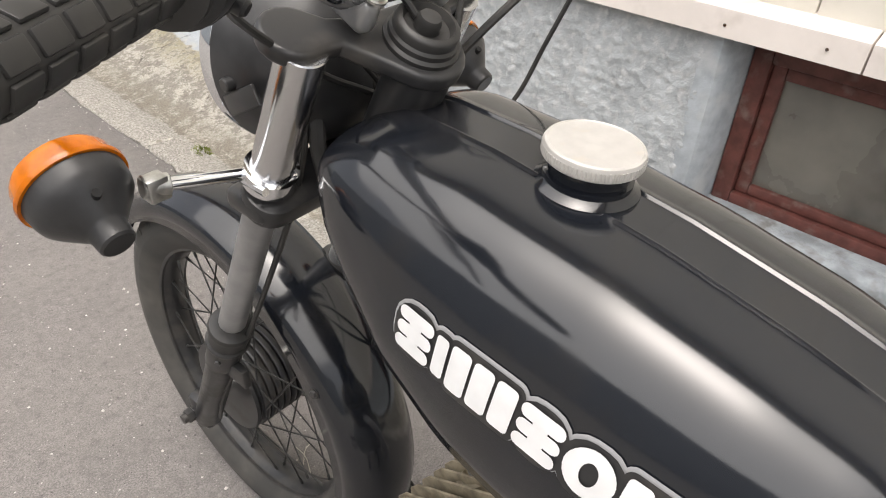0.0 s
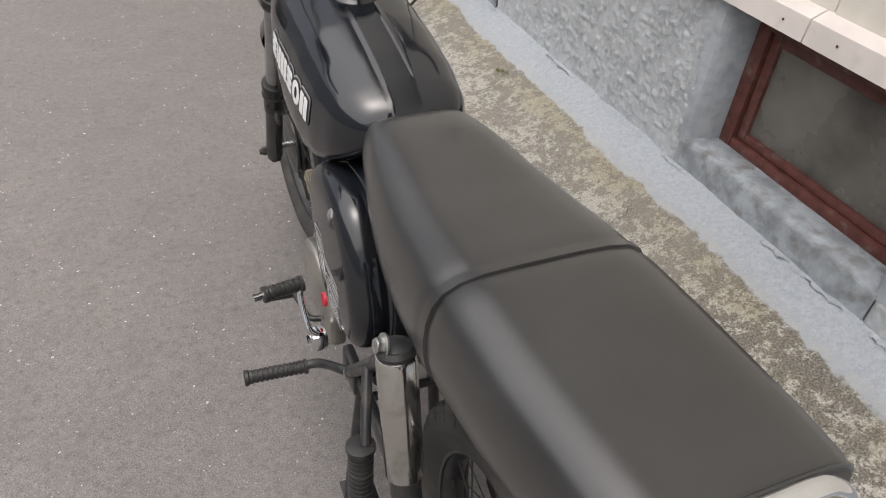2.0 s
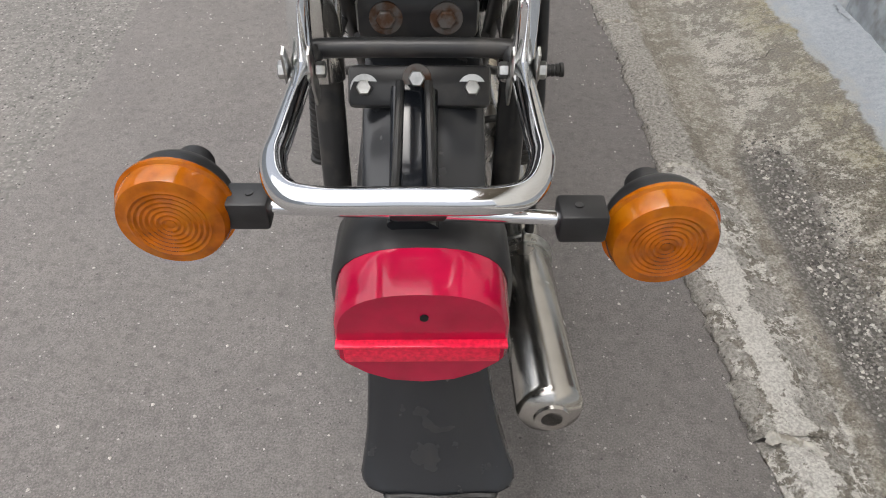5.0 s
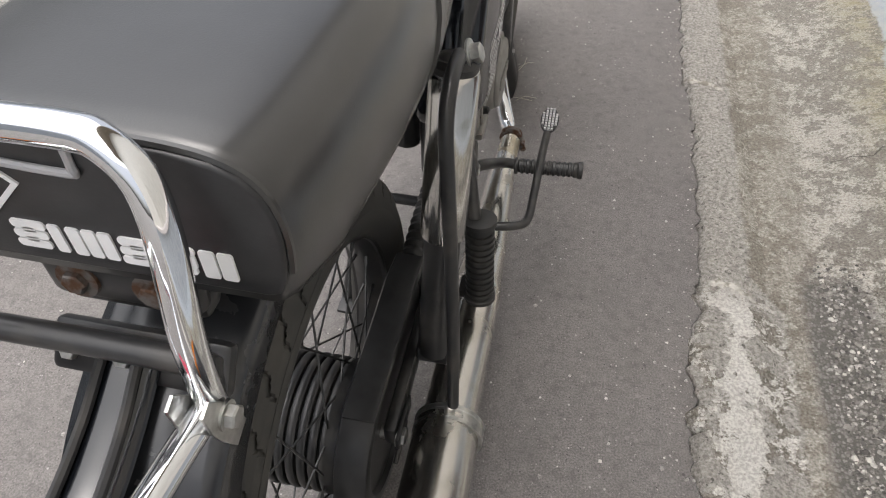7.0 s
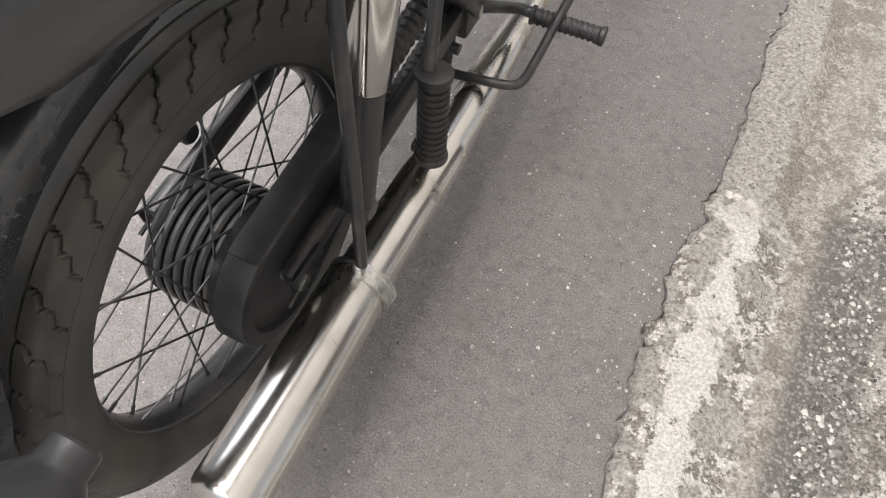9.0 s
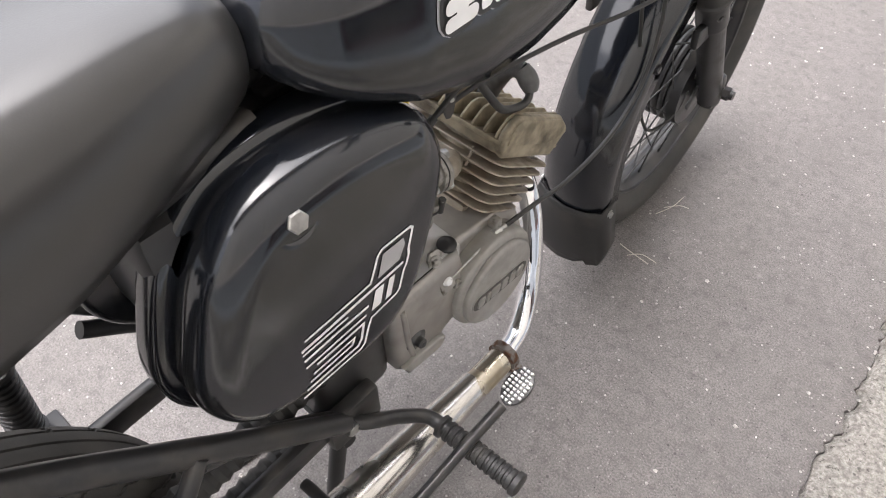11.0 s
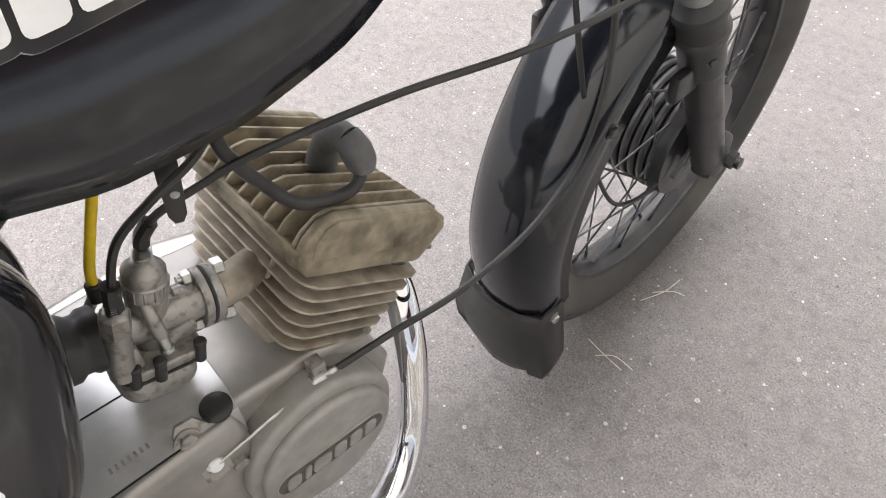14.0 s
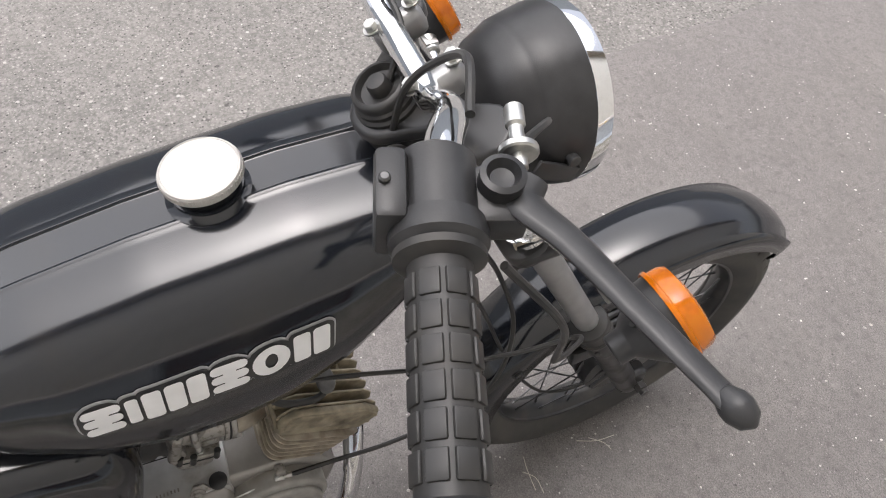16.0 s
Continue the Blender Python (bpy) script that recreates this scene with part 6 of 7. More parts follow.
part("cover_lug", join(slab([(-0.01, -0.022), (0.0095, -0.02), (0.01, 0.022), (0.004, 0.032), (-0.008, 0.033), (-0.013, 0.026)], -0.0035, 0.0005, 0.0006, lug_m), box((0.086, 0.612, 0.4), (0.016, 0.03, 0.03), bevel=0.006)), "carb", eng, "flat steel cable stop plate on the cover")
part("lug_bolt", join(hexbolt((0.0835, 0.594, 0.434), (0.91, 0, 0.42), 0.0062, 0.004), lathe([(0.0095, 0), (0.009, 0.0012), (0.006, 0.0014)], (0.083, 0.594, 0.434), (0.91, 0, 0.42), 24)), "carb", eng, "dirty bolt and washer")
part("lug_bolt", hexbolt((0.0885, 0.603, 0.423), (0.91, 0, 0.42), 0.005, 0.004), "carb", eng)
part("lug_bolt", rod((0.086, 0.614, 0.392), (0.099, 0.614, 0.39), 0.006, 16, 0.001), "carb", eng)
part("wire_end", join(rod((0.0935, 0.6, 0.4085), (0.0985, 0.6, 0.41), 0.0052, 20, 0.001), rod((0.092, 0.6, 0.408), (0.095, 0.6, 0.409), 0.0066, 20, 0.0005)), "white", eng, "pale round cable nipple")
part("plug", lathe([(0.011, 0), (0.011, 0.003), (0.008, 0.005), (0.001, 0.005)], (0.0755, 0.62, 0.4345), (0.1, 0, 1), 24), "plastic", eng, "black rubber plug")
part("rear_cover", slab([(0.519, 0.34), (0.522, 0.312), (0.535, 0.303), (0.585, 0.303), (0.6, 0.316), (0.626, 0.324), (0.63, 0.41), (0.624, 0.434), (0.53, 0.434), (0.521, 0.429), (0.518, 0.39)], 0.05, 0.0945, 0.0105, side_m, 6), "case", eng, "rounded casting, oily round the boss", soft_all=True)
part("cover_ridge", tube([(0.0935, 0.533, 0.422), (0.0955, 0.534, 0.4), (0.0955, 0.537, 0.36), (0.0955, 0.543, 0.33)], 0.0035, 10, 5), "case", eng)
part("cover_lip", slab([(0.524, 0.322), (0.53, 0.307), (0.578, 0.301), (0.589, 0.306), (0.592, 0.314), (0.583, 0.321), (0.54, 0.326)], 0.08, 0.101, 0.003, side_m, 3), "cover", eng)
part("cover_boss_screw", join(lathe([(0.0155, 0), (0.0145, 0.0025), (0.0085, 0.004), (0.0065, 0.006), (0.006, 0.013), (0.004, 0.0145), (0.001, 0.013)], (0.0925, 0.549, 0.352), (1, 0, 0.15), 28)), "steel_dark", eng, "oily boss with a drilled screw")
part("cable_clip", box((0.084, 0.692, 0.414), (0.012, 0.012, 0.02), bevel=0.002), "carb", eng)
part("cable_ferrule", join(rod((0.09, 0.682, 0.4095), (0.09, 0.694, 0.4085), 0.0062, 14, 0.001), rod((0.09, 0.69, 0.4088), (0.09, 0.704, 0.4068), 0.0042, 14, 0.001)), "steel", eng, "bright cable ferrule")
lc = part("clutch_cover", slab([(0.535, 0.29), (0.56, 0.268), (0.68, 0.268), (0.735, 0.30), (0.745, 0.35), (0.72, 0.40), (0.66, 0.42), (0.56, 0.415), (0.53, 0.37)], 0.078, 0.108, 0.009, axes((0, 0, 0), (0, 1, 0), (0, 0, 1)) @ Matrix.Diagonal((1, 1, -1, 1)), 3), "alu", eng, "cast aluminium clutch cover")
part("filler_plug", lathe([(0.0135, 0), (0.0135, 0.004), (0.012, 0.006), (0.001, 0.006)], (-0.107, 0.562, 0.385), (-1, 0, 0.1), 28), "reddot", eng, "red plastic oil filler plug")
for k in range(7):
    part("stamp_bar", box((0.0685, 0.548 + 0.0042 * k, 0.4349), (0.0046, 0.0018, 0.0006), bevel=0), "carb", eng)

CYL = axes((0, 0.717, 0.4084), (1, 0, 0), (0, 0.82, -0.572))
cyl = part("cylinder", move(join(lathe([(0.04, -0.03), (0.04, 0.08)], (0, 0, 0), (0, 0, 1), 32), box((0, 0, -0.014), (0.1, 0.085, 0.02), bevel=0.008)), CYL), "fin", moped, "finned cast cylinder, dirty brown-grey")


def fin_outline(w, f, b, c):
    """A cooling fin seen along the cylinder: rounded rear corners, chamfered front."""
    rear = [(w - c * (1 - math.cos(t)), -b + c * (1 - math.sin(t))) for t in np.linspace(0, math.pi / 2, 5)]
    front = [(w - c * 0.9, f), (w - c * 0.25, f - c * 0.2), (w, f - c * 0.7)]
    half = front + rear
    return half + [(-x, y) for x, y in reversed(half)]


for k in range(6):
    z = -0.0012 + k * 0.0121
    g = 0.047 + 0.0026 * k
    part("fin", move(slab(fin_outline(0.0735 + 0.0011 * k, g, g, 0.018), z, z + 0.0026, 0.0011), CYL), "fin", cyl)
    for s in (-1, 1):
        if k:
            part("fin_slot", move(slab(rounded(0.005, 0.016, 0.0024, 3, s * 0.062, g - 0.014), z - 0.0004, z + 0.003), CYL), "rusty", cyl)
for x, y in ((0.035, -0.054), (0.03, 0.054), (-0.03, 0.054)):
    part("fin_web", move(box((x, y, 0.052), (0.0025, 0.004, 0.024), bevel=0.001), CYL), "fin", cyl)
HEAD = CYL @ Matrix.Translation((0, -0.006, 0.0726))
hd = part("cylinder_head", move(slab(fin_outline(0.0755, 0.062, 0.064, 0.012), -0.001, 0.014, 0.004), HEAD), "head", moped, "oily brown finned cylinder head")
for k in range(9):
    x = -0.064 + k * 0.016
    h = 0.05 - 0.006 * (1 - abs(x) / 0.064)
    part("fin", slab([(-0.06, 0.01), (0.058, 0.01), (0.066, h - 0.018), (0.06, h - 0.006), (0.045, h), (-0.048, h - 0.006), (-0.058, h - 0.012), (-0.065, h - 0.024), (-0.067, 0.016)], x - 0.0017, x + 0.0017, 0.0012, HEAD @ axes((0, 0, 0), (0, 1, 0), (0, 0, 1))), "head", hd)
for y, z in ((-0.066, 0.012), (0.064, 0.012)):
    part("fin_ledge", move(box((0, y, z), (0.15, 0.005, 0.005), bevel=0.0015), HEAD), "head", hd)
for s in (-1, 1):
    hm = HEAD @ axes((0, 0, 0), (0, 1, 0), (0, 0, 1)) @ Matrix.Diagonal((1, 1, s, 1))
    part("side_panel", slab([(-0.054, -0.004), (0.056, 0.001), (0.068, 0.03), (0.064, 0.04), (0.041, 0.05), (-0.05, 0.0445), (-0.06, 0.038), (-0.067, 0.024), (-0.067, 0.005)], 0.066, 0.0765, 0.004, hm, 3), "head", hd, "smooth end panel of the head")
    part("panel_face", slab([(-0.058, 0.012), (0.026, 0.0165), (0.045, 0.023), (0.065, 0.032), (0.061, 0.038), (0.04, 0.0475), (-0.049, 0.042), (-0.057, 0.036), (-0.061, 0.024)], 0.074, 0.0782, 0.0016, hm, 2), "head", hd)
part("plug_well", move(lathe([(0.026, 0.01), (0.026, 0.034), (0.021, 0.036), (0.016, 0.026)], (0.0, 0.006, 0), (0, 0, 1), 24), HEAD), "head", hd)
pc = part("plug_cap", tube([(-0.004, 0.776, 0.5), (0.006, 0.775, 0.522), (0.022, 0.773, 0.547), (0.034, 0.772, 0.559), (0.045, 0.773, 0.559)], [0.0125, 0.0115, 0.0098, 0.0098, 0.0098], 22, 6), "sleeve_grey", moped, "dark grey rubber spark plug cap")
part("cap_sleeve", tube([(0.042, 0.773, 0.562), (0.05, 0.774, 0.554), (0.0545, 0.774, 0.547), (0.058, 0.773, 0.54)], [0.0095, 0.0112, 0.0108, 0.0075], 20, 4), "sleeve_grey", pc, "grey-black cable sleeve")
part("ignition_lead", tube([(0.056, 0.774, 0.545), (0.061, 0.764, 0.537), (0.062, 0.748, 0.537), (0.06, 0.721, 0.549), (0.055, 0.704, 0.574), (0.05, 0.694, 0.594), (0.045, 0.69, 0.61), (0.03, 0.695, 0.66)], 0.0044, 12, 8), "rubber", pc, "thick black ignition lead")

# --- carburettor, leaning forward with the inlet ---
CO, CU, CF = V(0.034, 0.6155, 0.499), V(0, 0.27, 0.963), V(0, 0.963, -0.27)
cp = lambda x, w, u: tuple(CO + V(x - 0.012, 0, 0) + CF * w + CU * u)
up_, ahead_ = tuple(CU), tuple(CF)
carb = part("carburettor", lathe([(0.0105, -0.024), (0.0118, -0.022), (0.0118, 0.006), (0.0125, 0.008), (0.0125, 0.026), (0.0115, 0.028)], tuple(CO), up_, 32), "carb", moped, "small grimy zinc carburettor")
part("venturi", rod(cp(0.012, -0.034, 0.003), cp(0.012, 0.034, 0.003), 0.0135, 24, 0.002), "carb", carb)
part("bowl_lid", slab(rounded(0.05, 0.054, 0.012), -0.004, 0.004, 0.0015, axes(cp(0.012, -0.001, -0.02), (1, 0, 0), ahead_), 3), "carb", carb)
part("bowl_gasket", slab(rounded(0.051, 0.055, 0.012), -0.001, 0.001, 0.0004, axes(cp(0.012, -0.001, -0.0252), (1, 0, 0), ahead_), 2), "rubber", carb, "dark gasket")
part("bowl_body", slab(rounded(0.047, 0.051, 0.015), -0.027, 0.0, 0.011, axes(cp(0.012, -0.001, -0.0265), (1, 0, 0), ahead_), 5), "carb", carb, "deep grimy float bowl")
part("choke_tower", join(rod(cp(0.03, -0.026, -0.018), cp(0.03, -0.026, 0.022), 0.0078, 20, 0.001), box(cp(0.026, -0.02, -0.006), (0.016, 0.012, 0.02), bevel=0.003)), "carb", carb)
part("choke_nut", lathe([(0.0085, 0), (0.0092, 0.001), (0.0092, 0.014), (0.007, 0.016), (0.0045, 0.017)], cp(0.03, -0.026, 0.021), up_, 6), "carb", carb, "hexagon choke nut")
for k in range(4):
    part("spring_coil", lathe([(0.004, 0), (0.0052, 0.0006), (0.004, 0.0012)], cp(0.03, -0.026, 0.038 + 0.0016 * k), up_, 16), "steel", carb)
    part("spring_coil", lathe([(0.0045, 0), (0.0062, 0.0008), (0.0045, 0.0016)], cp(0.012, 0, 0.0535 + 0.0018 * k), up_, 16), "steel", carb)
part("fuel_neck", tube([cp(0.02, -0.005, 0.024), cp(0.027, -0.004, 0.016), cp(0.031, -0.001, 0.004)], 0.0045, 14, 4), "carb", carb)
part("idle_screw", join(rod(cp(0.031, -0.001, 0.003), cp(0.033, 0.001, -0.006), 0.0034, 12), rod(cp(0.0332, 0.001, -0.006), cp(0.0338, 0.0015, -0.0085), 0.0046, 14, 0.0006)), "steel", carb)
part("carb_top", lathe([(0.0125, 0.0), (0.0137, 0.001), (0.0137, 0.0105), (0.0128, 0.0115), (0.0128, 0.018), (0.0118, 0.0195), (0.0065, 0.0255), (0.005, 0.026), (0.005, 0.03)], cp(0.012, 0, 0.0255), up_, 40), "carb", carb, "screwed carburettor top")
for k in range(14):
    a_ = k * 2 * math.pi / 14
    side_ = V(math.cos(a_), 0, 0) + CF * math.sin(a_)
    part("cap_rib", rod(tuple(CO + side_ * 0.0136 + CU * 0.027), tuple(CO + side_ * 0.0136 + CU * 0.0355), 0.0009, 6), "carb", carb)
part("cap_lock", join(rod(cp(0.016, 0.014, 0.02), cp(0.016, 0.021, 0.02), 0.0036, 12, 0.0005), rod(cp(0.012, 0.008, 0.015), cp(0.014, 0.024, 0.015), 0.0042, 12)), "carb", carb)
for x_, w_ in ((0.035, -0.021), (0.0375, -0.006), (0.036, 0.021), (-0.012, -0.02), (-0.012, 0.02)):
    part("bowl_screw", join(rod(cp(x_, w_, -0.027), cp(x_, w_, -0.012), 0.0038, 12, 0.0008), rod(cp(x_, w_, -0.012), cp(x_, w_, -0.0085), 0.0042, 14, 0.001)), "rubber", carb, "oil-blackened bowl screw")
part("body_web", box(cp(0.021, 0.014, -0.006), (0.014, 0.022, 0.014), bevel=0.004), "carb", carb)
long_ = V(0.42, 0, 0) - CU * 0.908
wide_ = V(0.908, 0, 0) + CU * 0.42
oval = [(0.0215 * math.cos(q) * (1.0 if abs(math.cos(q)) > 0.55 else 0.92), 0.0155 * math.sin(q) * (1 - 0.35 * abs(math.cos(q)) ** 3)) for q in np.linspace(0, 2 * math.pi, 28, endpoint=False)]
for w_, t_, mt_ in ((0.031, 0.006, "carb"), (0.0372, 0.0016, "rubber"), (0.039, 0.0065, "carb")):
    part("flange", slab(oval, -t_ / 2, t_ / 2, 0.001 if t_ > 0.002 else 0.0003, axes(cp(0.013, w_ + t_ / 2, 0.003), tuple(long_), tuple(wide_)), 2), mt_, carb, "" if mt_ == "carb" else "dark flange gasket")
for k in (-1, 1):
    c_ = V(*cp(0.013, 0.031, 0.003)) + long_ * (0.0165 * k)
    part("flange_nut", join(hexbolt(tuple(c_), tuple(-CF), 0.0052, 0.006), rod(tuple(c_), tuple(c_ - CF * 0.009), 0.0028, 10)), "steel", carb)
    part("flange_nut", hexbolt(tuple(c_ + CF * 0.0145), ahead_, 0.0062, 0.008), "steel", carb)
part("intake_pipe", tube([cp(0.012, 0.044, 0.003), cp(0.009, 0.058, 0.001), cp(-0.003, 0.078, -0.006), cp(-0.016, 0.095, -0.016)], 0.0138, 20, 5), "fin", carb, "oily inlet stub")
part("intake_boot", lathe([(0.015, 0), (0.0205, 0.002), (0.0205, 0.009), (0.0185, 0.012), (0.0185, 0.016), (0.0215, 0.02), (0.0215, 0.05), (0.025, 0.06), (0.025, 0.085)], cp(0.012, -0.028, 0.003), tuple(-CF), 32), "rubber", carb, "black rubber intake boot")
part("hose_nipple", rod(cp(-0.004, -0.03, 0.008), (0.02, 0.6, 0.53), 0.0036, 14), "carb", carb)
part("hose_collar", rod((0.02, 0.5985, 0.523), (0.02, 0.601, 0.537), 0.0052, 14, 0.001), "rubber", carb)
part("fuel_hose", tube([(0.02, 0.6, 0.53), (0.019, 0.603, 0.545), (0.0185, 0.614, 0.57), (0.021, 0.629, 0.607), (0.022, 0.637, 0.645), (0.022, 0.64, 0.675)], 0.0032, 12, 8), "yellow", carb, "yellow translucent fuel hose")

# --- side covers ---
COV = [(0.335, 0.60), (0.322, 0.555), (0.325, 0.515), (0.345, 0.482), (0.38, 0.465), (0.43, 0.455), (0.48, 0.452), (0.515, 0.465), (0.544, 0.50), (0.564, 0.555), (0.576, 0.60), (0.577, 0.635), (0.56, 0.67), (0.52, 0.69), (0.46, 0.70), (0.40, 0.692), (0.36, 0.655)]
cov = [tuple(p[:2]) for p in spline([(a, b, 0) for a, b in COV], 4, True)]
for s in (-1, 1):
    fm = side_m @ Matrix.Diagonal((1, 1, s, 1))
    sc = part("side_cover", slab(cov, 0.06, 0.124, 0.03, fm, 7), "paint", moped, "bulging glossy black side cover", soft_all=True)
    part("cover_lip", slab([((a - 0.46) * 1.05 + 0.455, (b - 0.575) * 1.05 + 0.575) for a, b in cov], 0.045, 0.075, 0.008, fm, 4), "paint", sc, soft_all=True)
    part("cover_dish", lathe([(0.0205, -0.003), (0.0195, 0.0015), (0.0165, 0.0022), (0.0135, 0.0), (0.011, -0.001)], (s * 0.1185, 0.425, 0.6715), (s, 0, 0.4), 36), "paint", sc)
    part("cover_bolt", join(hexbolt((s * 0.119, 0.425, 0.672), (s, 0, 0.4), 0.0085, 0.007, 0.012)), "steel", sc)
    f2 = side_m @ Matrix.Diagonal((1, 1, s, 1))
    # stepped badge outline and plain blocks
    def ribbon(pts, w):
        p = [V(*q) for q in pts]
        left, right = [], []
        for i, q in enumerate(p):
            d0 = q - p[i - 1] if i else p[1] - q
            d1 = p[i + 1] - q if i < len(p) - 1 else d0
            d0, d1 = d0 / np.linalg.norm(d0), d1 / np.linalg.norm(d1)
            n_ = V(-d0[1] - d1[1], d0[0] + d1[0])
            n_ = n_ / np.linalg.norm(n_)
            k = w / max(0.6, n_ @ V(-d0[1], d0[0]))
            left.append(q + n_ * k)
            right.append(q - n_ * k)
        v = [(y, z, 0.1246) for y, z in left + right]
        m_ = len(p)
        return move((v, [(i, i + 1, m_ + i + 1, m_ + i) for i in range(m_ - 1)]), f2)
    lines = [([(0.405, 0.553), (0.448, 0.555), (0.475, 0.557), (0.481, 0.571), (0.486, 0.583), (0.491, 0.587), (0.522, 0.587), (0.525, 0.584), (0.519, 0.563), (0.519, 0.556), (0.515, 0.545), (0.512, 0.541), (0.505, 0.52), (0.501, 0.517), (0.471, 0.513), (0.467, 0.505), (0.46, 0.486), (0.455, 0.482), (0.39, 0.482)], 0.0014),
             ([(0.40, 0.543), (0.444, 0.546), (0.512, 0.551)], 0.0018), ([(0.40, 0.529), (0.437, 0.531), (0.47, 0.5315)], 0.0016), ([(0.40, 0.5375), (0.448, 0.539)], 0.0013),
             ([(0.40, 0.519), (0.466, 0.522)], 0.0014), ([(0.41, 0.5125), (0.462, 0.514), (0.457, 0.495), (0.452, 0.4895), (0.395, 0.489)], 0.0016), ([(0.4, 0.4965), (0.447, 0.498), (0.45, 0.505), (0.405, 0.504)], 0.0014)]
    for pts, w in lines:
        part("badge_bar", ribbon(pts, w), "white", sc, "white line of the side badge")
    for quad_, mt in (([(0.491, 0.5805), (0.514, 0.5805), (0.5155, 0.572), (0.508, 0.558), (0.483, 0.556)], "silver"), ([(0.479, 0.544), (0.489, 0.544), (0.483, 0.522), (0.472, 0.5215)], "white"), ([(0.495, 0.5445), (0.502, 0.5445), (0.495, 0.5215), (0.488, 0.5215)], "white")):
        part("badge_block", move(([(y, z, 0.1247) for y, z in quad_], [tuple(range(len(quad_)))]), f2), mt, sc)
part("frame_plate", slab([(0.48, 0.59), (0.575, 0.597), (0.585, 0.604), (0.611, 0.619), (0.632, 0.655), (0.63, 0.69), (0.48, 0.69)], -0.022, 0.022, 0.004, side_m, 3), "satin", moped, "black frame gusset under the tank")
part("battery_box", box((0, 0.44, 0.60), (0.15, 0.20, 0.17), bevel=0.015), "plastic", moped, "black air box between the side covers")

# --- tank strap and cables ---
part("strap_bracket", move(slab([(-0.003, -0.004), (0.003, -0.004), (0.0065, 0.002), (0.0078, 0.03), (0.0078, 0.085), (-0.0078, 0.085), (-0.0078, 0.03), (-0.0065, 0.002)], -0.0012, 0.0012, 0.0004), axes((0.046, 0.655, 0.575), (0.3, 0.95, -0.12), (0.06, 0.19, 1)) @ Matrix.Diagonal((0.8, 1, 1, 1))), "satin", moped, "flat black steel tank strap with a hole")
part("strap_eye", lathe([(0.0014, -0.0015), (0.0026, -0.0016), (0.0026, 0.0016), (0.0014, 0.0015)], (0.047, 0.658, 0.592), (0.95, -0.3, 0), 16), "steel", moped)
cab = lambda name, pts, r, mt, label: part(name, tube(pts, r, 8, 8), mt, moped, label)
cab("throttle_cable", [(0.034, 0.6305, 0.554), (0.036, 0.634, 0.566), (0.04, 0.641, 0.576), (0.043, 0.65, 0.582), (0.047, 0.672, 0.588), (0.058, 0.705, 0.599), (0.08, 0.79, 0.607), (0.108, 0.88, 0.612), (0.133, 0.97, 0.63), (0.152, 1.03, 0.66), (0.185, 0.99, 0.715), (0.213, 0.945, 0.778), (0.235, 0.923, 0.85), (0.262, 0.89, 0.955), (0.25, 0.85, 1.02)], 0.0026, "rubber", "black throttle cable")
cab("choke_cable", [(0.052, 0.6015, 0.541), (0.053, 0.607, 0.563), (0.053, 0.62, 0.587), (0.053, 0.645, 0.601), (0.056, 0.677, 0.619), (0.045, 0.71, 0.65), (0.02, 0.78, 0.69)], 0.0026, "rubber", "black choke cable")
cab("cable_boot", [(0.052, 0.602, 0.543), (0.052, 0.6035, 0.552), (0.053, 0.606, 0.562)], 0.0054, "rubber", "rubber cable boot")
cab("cable_boot", [(0.0345, 0.6325, 0.559), (0.0365, 0.635, 0.567), (0.04, 0.641, 0.576)], 0.0048, "rubber", "rubber cable boot")
cab("clutch_wire", [(0.0975, 0.602, 0.411), (0.094, 0.645, 0.4105), (0.0905, 0.69, 0.409)], 0.0012, "steel", "thin bright clutch wire")
cab("clutch_cable", [(0.09, 0.69, 0.408), (0.09, 0.76, 0.398), (0.09, 0.831, 0.386), (0.09, 0.91, 0.396), (0.089, 0.965, 0.43), (0.087, 0.99, 0.475), (0.083, 1.0, 0.535), (0.072, 1.0, 0.6), (0.046, 0.985, 0.66), (0.05, 0.94, 0.765), (0.03, 0.935, 0.83), (-0.05, 0.93, 0.88), (-0.13, 0.9, 0.94), (-0.185, 0.84, 0.985)], 0.0031, "rubber", "thin black clutch cable")
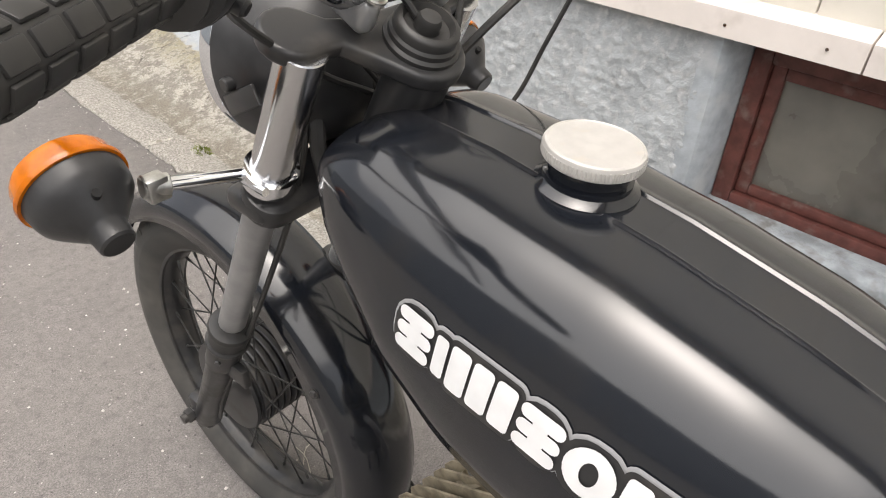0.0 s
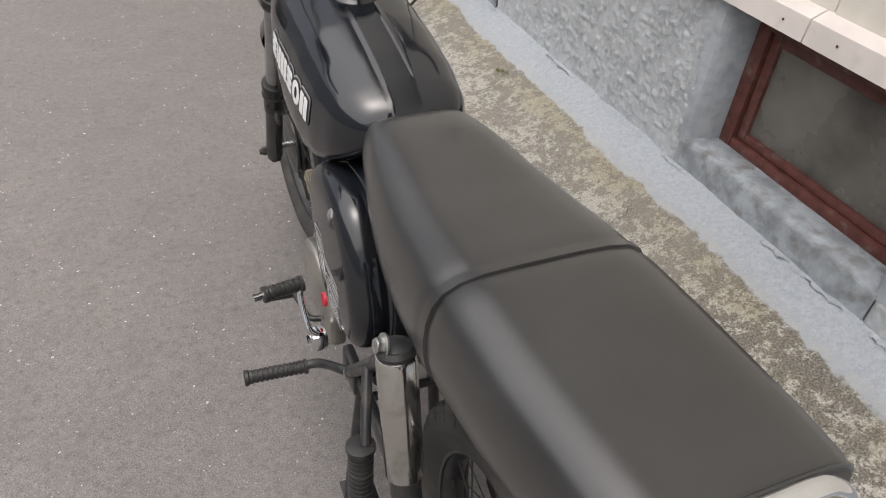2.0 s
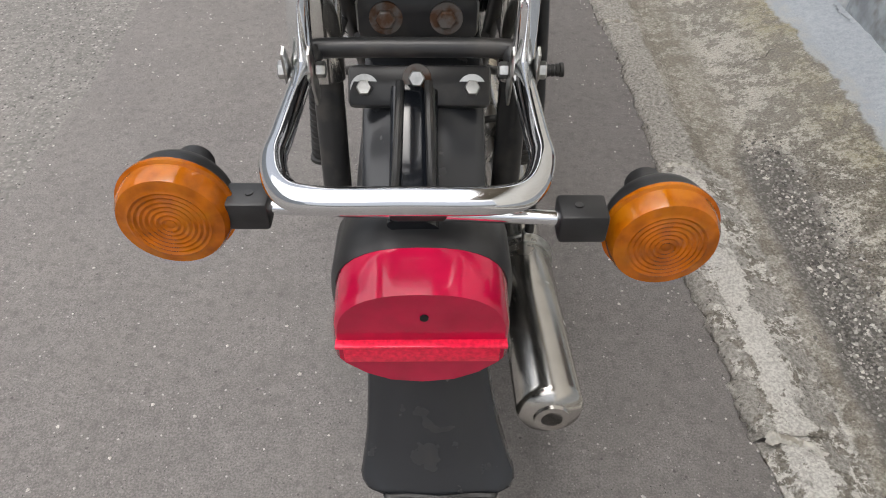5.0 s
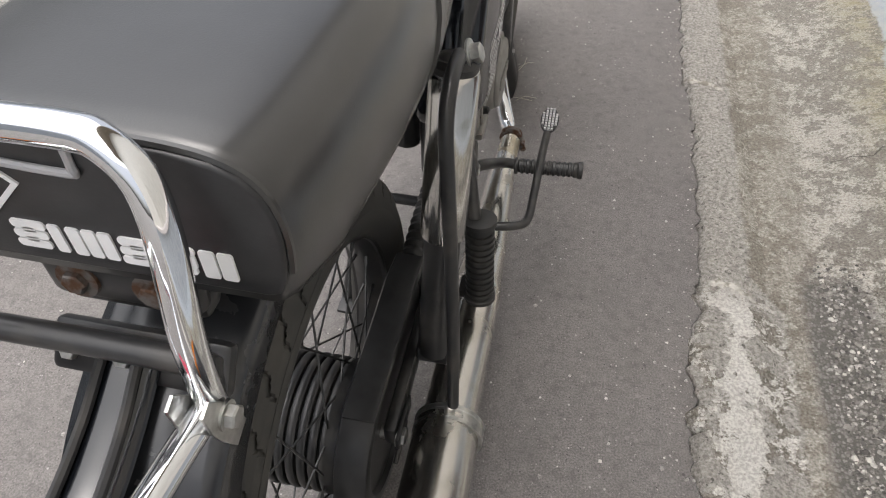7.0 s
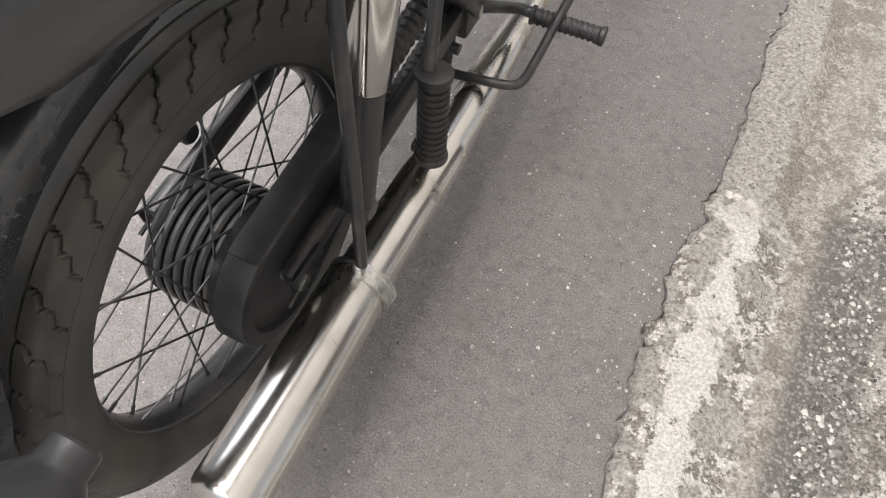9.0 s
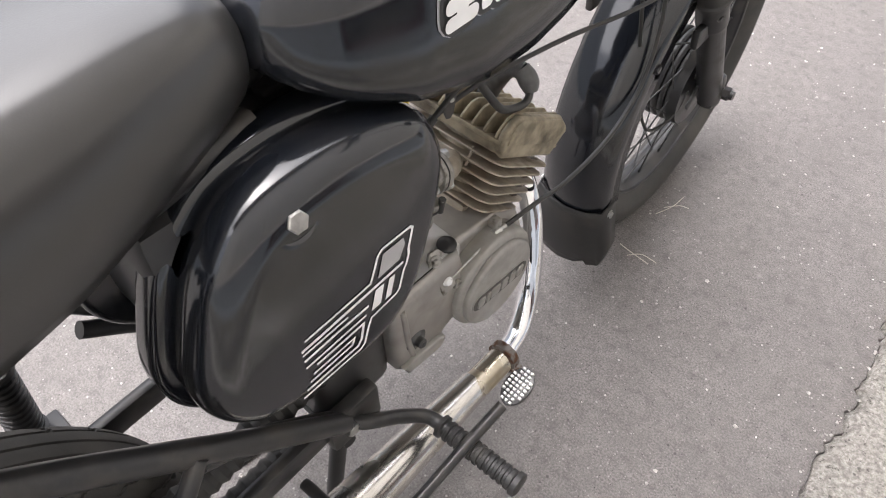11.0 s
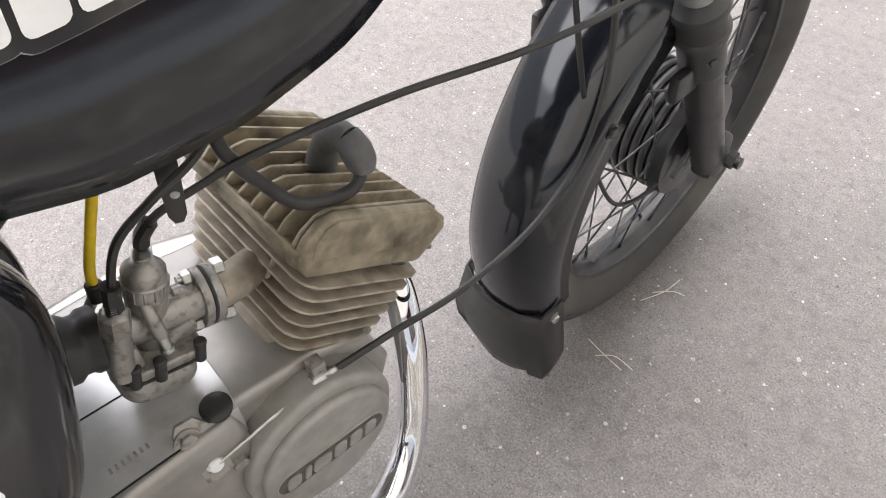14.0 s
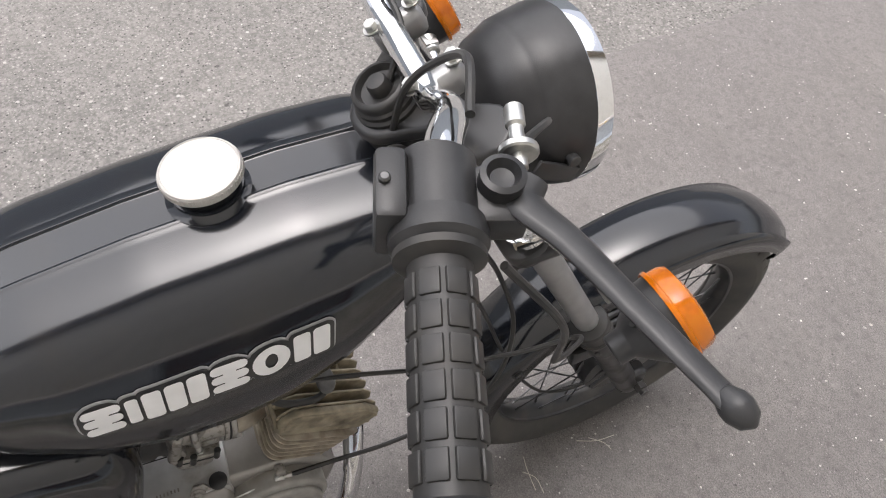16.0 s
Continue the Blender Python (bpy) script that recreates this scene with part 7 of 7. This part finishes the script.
cab("brake_cable", [(0.2, 0.86, 1.03), (0.15, 0.93, 1.0), (0.1, 0.955, 0.93), (0.07, 0.935, 0.84), (0.06, 0.93, 0.775), (0.06, 0.937, 0.7), (0.06, 0.975, 0.58), (0.06, 1.0, 0.5), (0.06, 1.04, 0.385), (0.062, 1.095, 0.285), (0.066, 1.14, 0.258), (0.07, 1.18, 0.265), (0.073, 1.2, 0.3)], 0.0026, "rubber", "black front brake cable")
cab("wiring_loom", [(0.02, 0.96, 0.86), (0.035, 0.94, 0.80), (0.02, 0.92, 0.74), (0.0, 0.88, 0.72)], 0.008, "rubber", "black taped wiring loom")
cab("wiring_loom", [(-0.03, 0.97, 0.85), (-0.045, 0.945, 0.79), (-0.025, 0.92, 0.74), (0.0, 0.88, 0.71)], 0.007, "rubber", "black taped wiring loom")
cab("speedo_cable", [(-0.03, 0.98, 0.87), (-0.055, 0.965, 0.78), (-0.066, 1.03, 0.62), (-0.068, 1.115, 0.46), (-0.072, 1.165, 0.36), (-0.07, 1.19, 0.3)], 0.003, "rubber", "black speedometer cable")
for q in range(5):
    a = q * 1.26
    cab("wire", [(0.01 + 0.03 * math.cos(a), 0.93 + 0.02 * math.sin(a), 0.89), (0.045 + 0.022 * math.cos(a), 0.925 + 0.016 * math.sin(a), 0.835), (0.056 + 0.004 * math.cos(a), 0.928 + 0.004 * math.sin(a), 0.78), (0.04 + 0.012 * math.cos(a), 0.92, 0.735), (0.012, 0.89, 0.705)], 0.0022, "rubber", "thin black wire in the bundle under the yoke")
part("cable_tie", lathe([(0.0085, -0.002), (0.0098, -0.002), (0.0098, 0.002), (0.0085, 0.002)], (0.056, 0.93, 0.778), (-0.2, 0.05, -1), 20, False), "plastic", moped)
cab("clutch_cable", [(-0.175, 0.82, 0.99), (-0.127, 0.86, 0.997), (-0.08, 0.89, 0.976), (-0.034, 0.9, 0.958), (-0.011, 0.89, 0.945), (0.002, 0.876, 0.92)], 0.003, "rubber", "black control cable over the bar")
cab("switch_cable", [(0.195, 0.825, 0.998), (0.165, 0.83, 0.99), (0.103, 0.84, 0.955), (0.05, 0.87, 0.9), (0.03, 0.9, 0.85)], 0.0036, "rubber", "black switch cable under the bar")
cab("brake_cable", [(0.17, 0.865, 1.045), (0.12, 0.885, 1.04), (0.07, 0.885, 0.995), (0.045, 0.875, 0.955), (0.03, 0.87, 0.90)], 0.003, "rubber", "black control cable over the clamps")
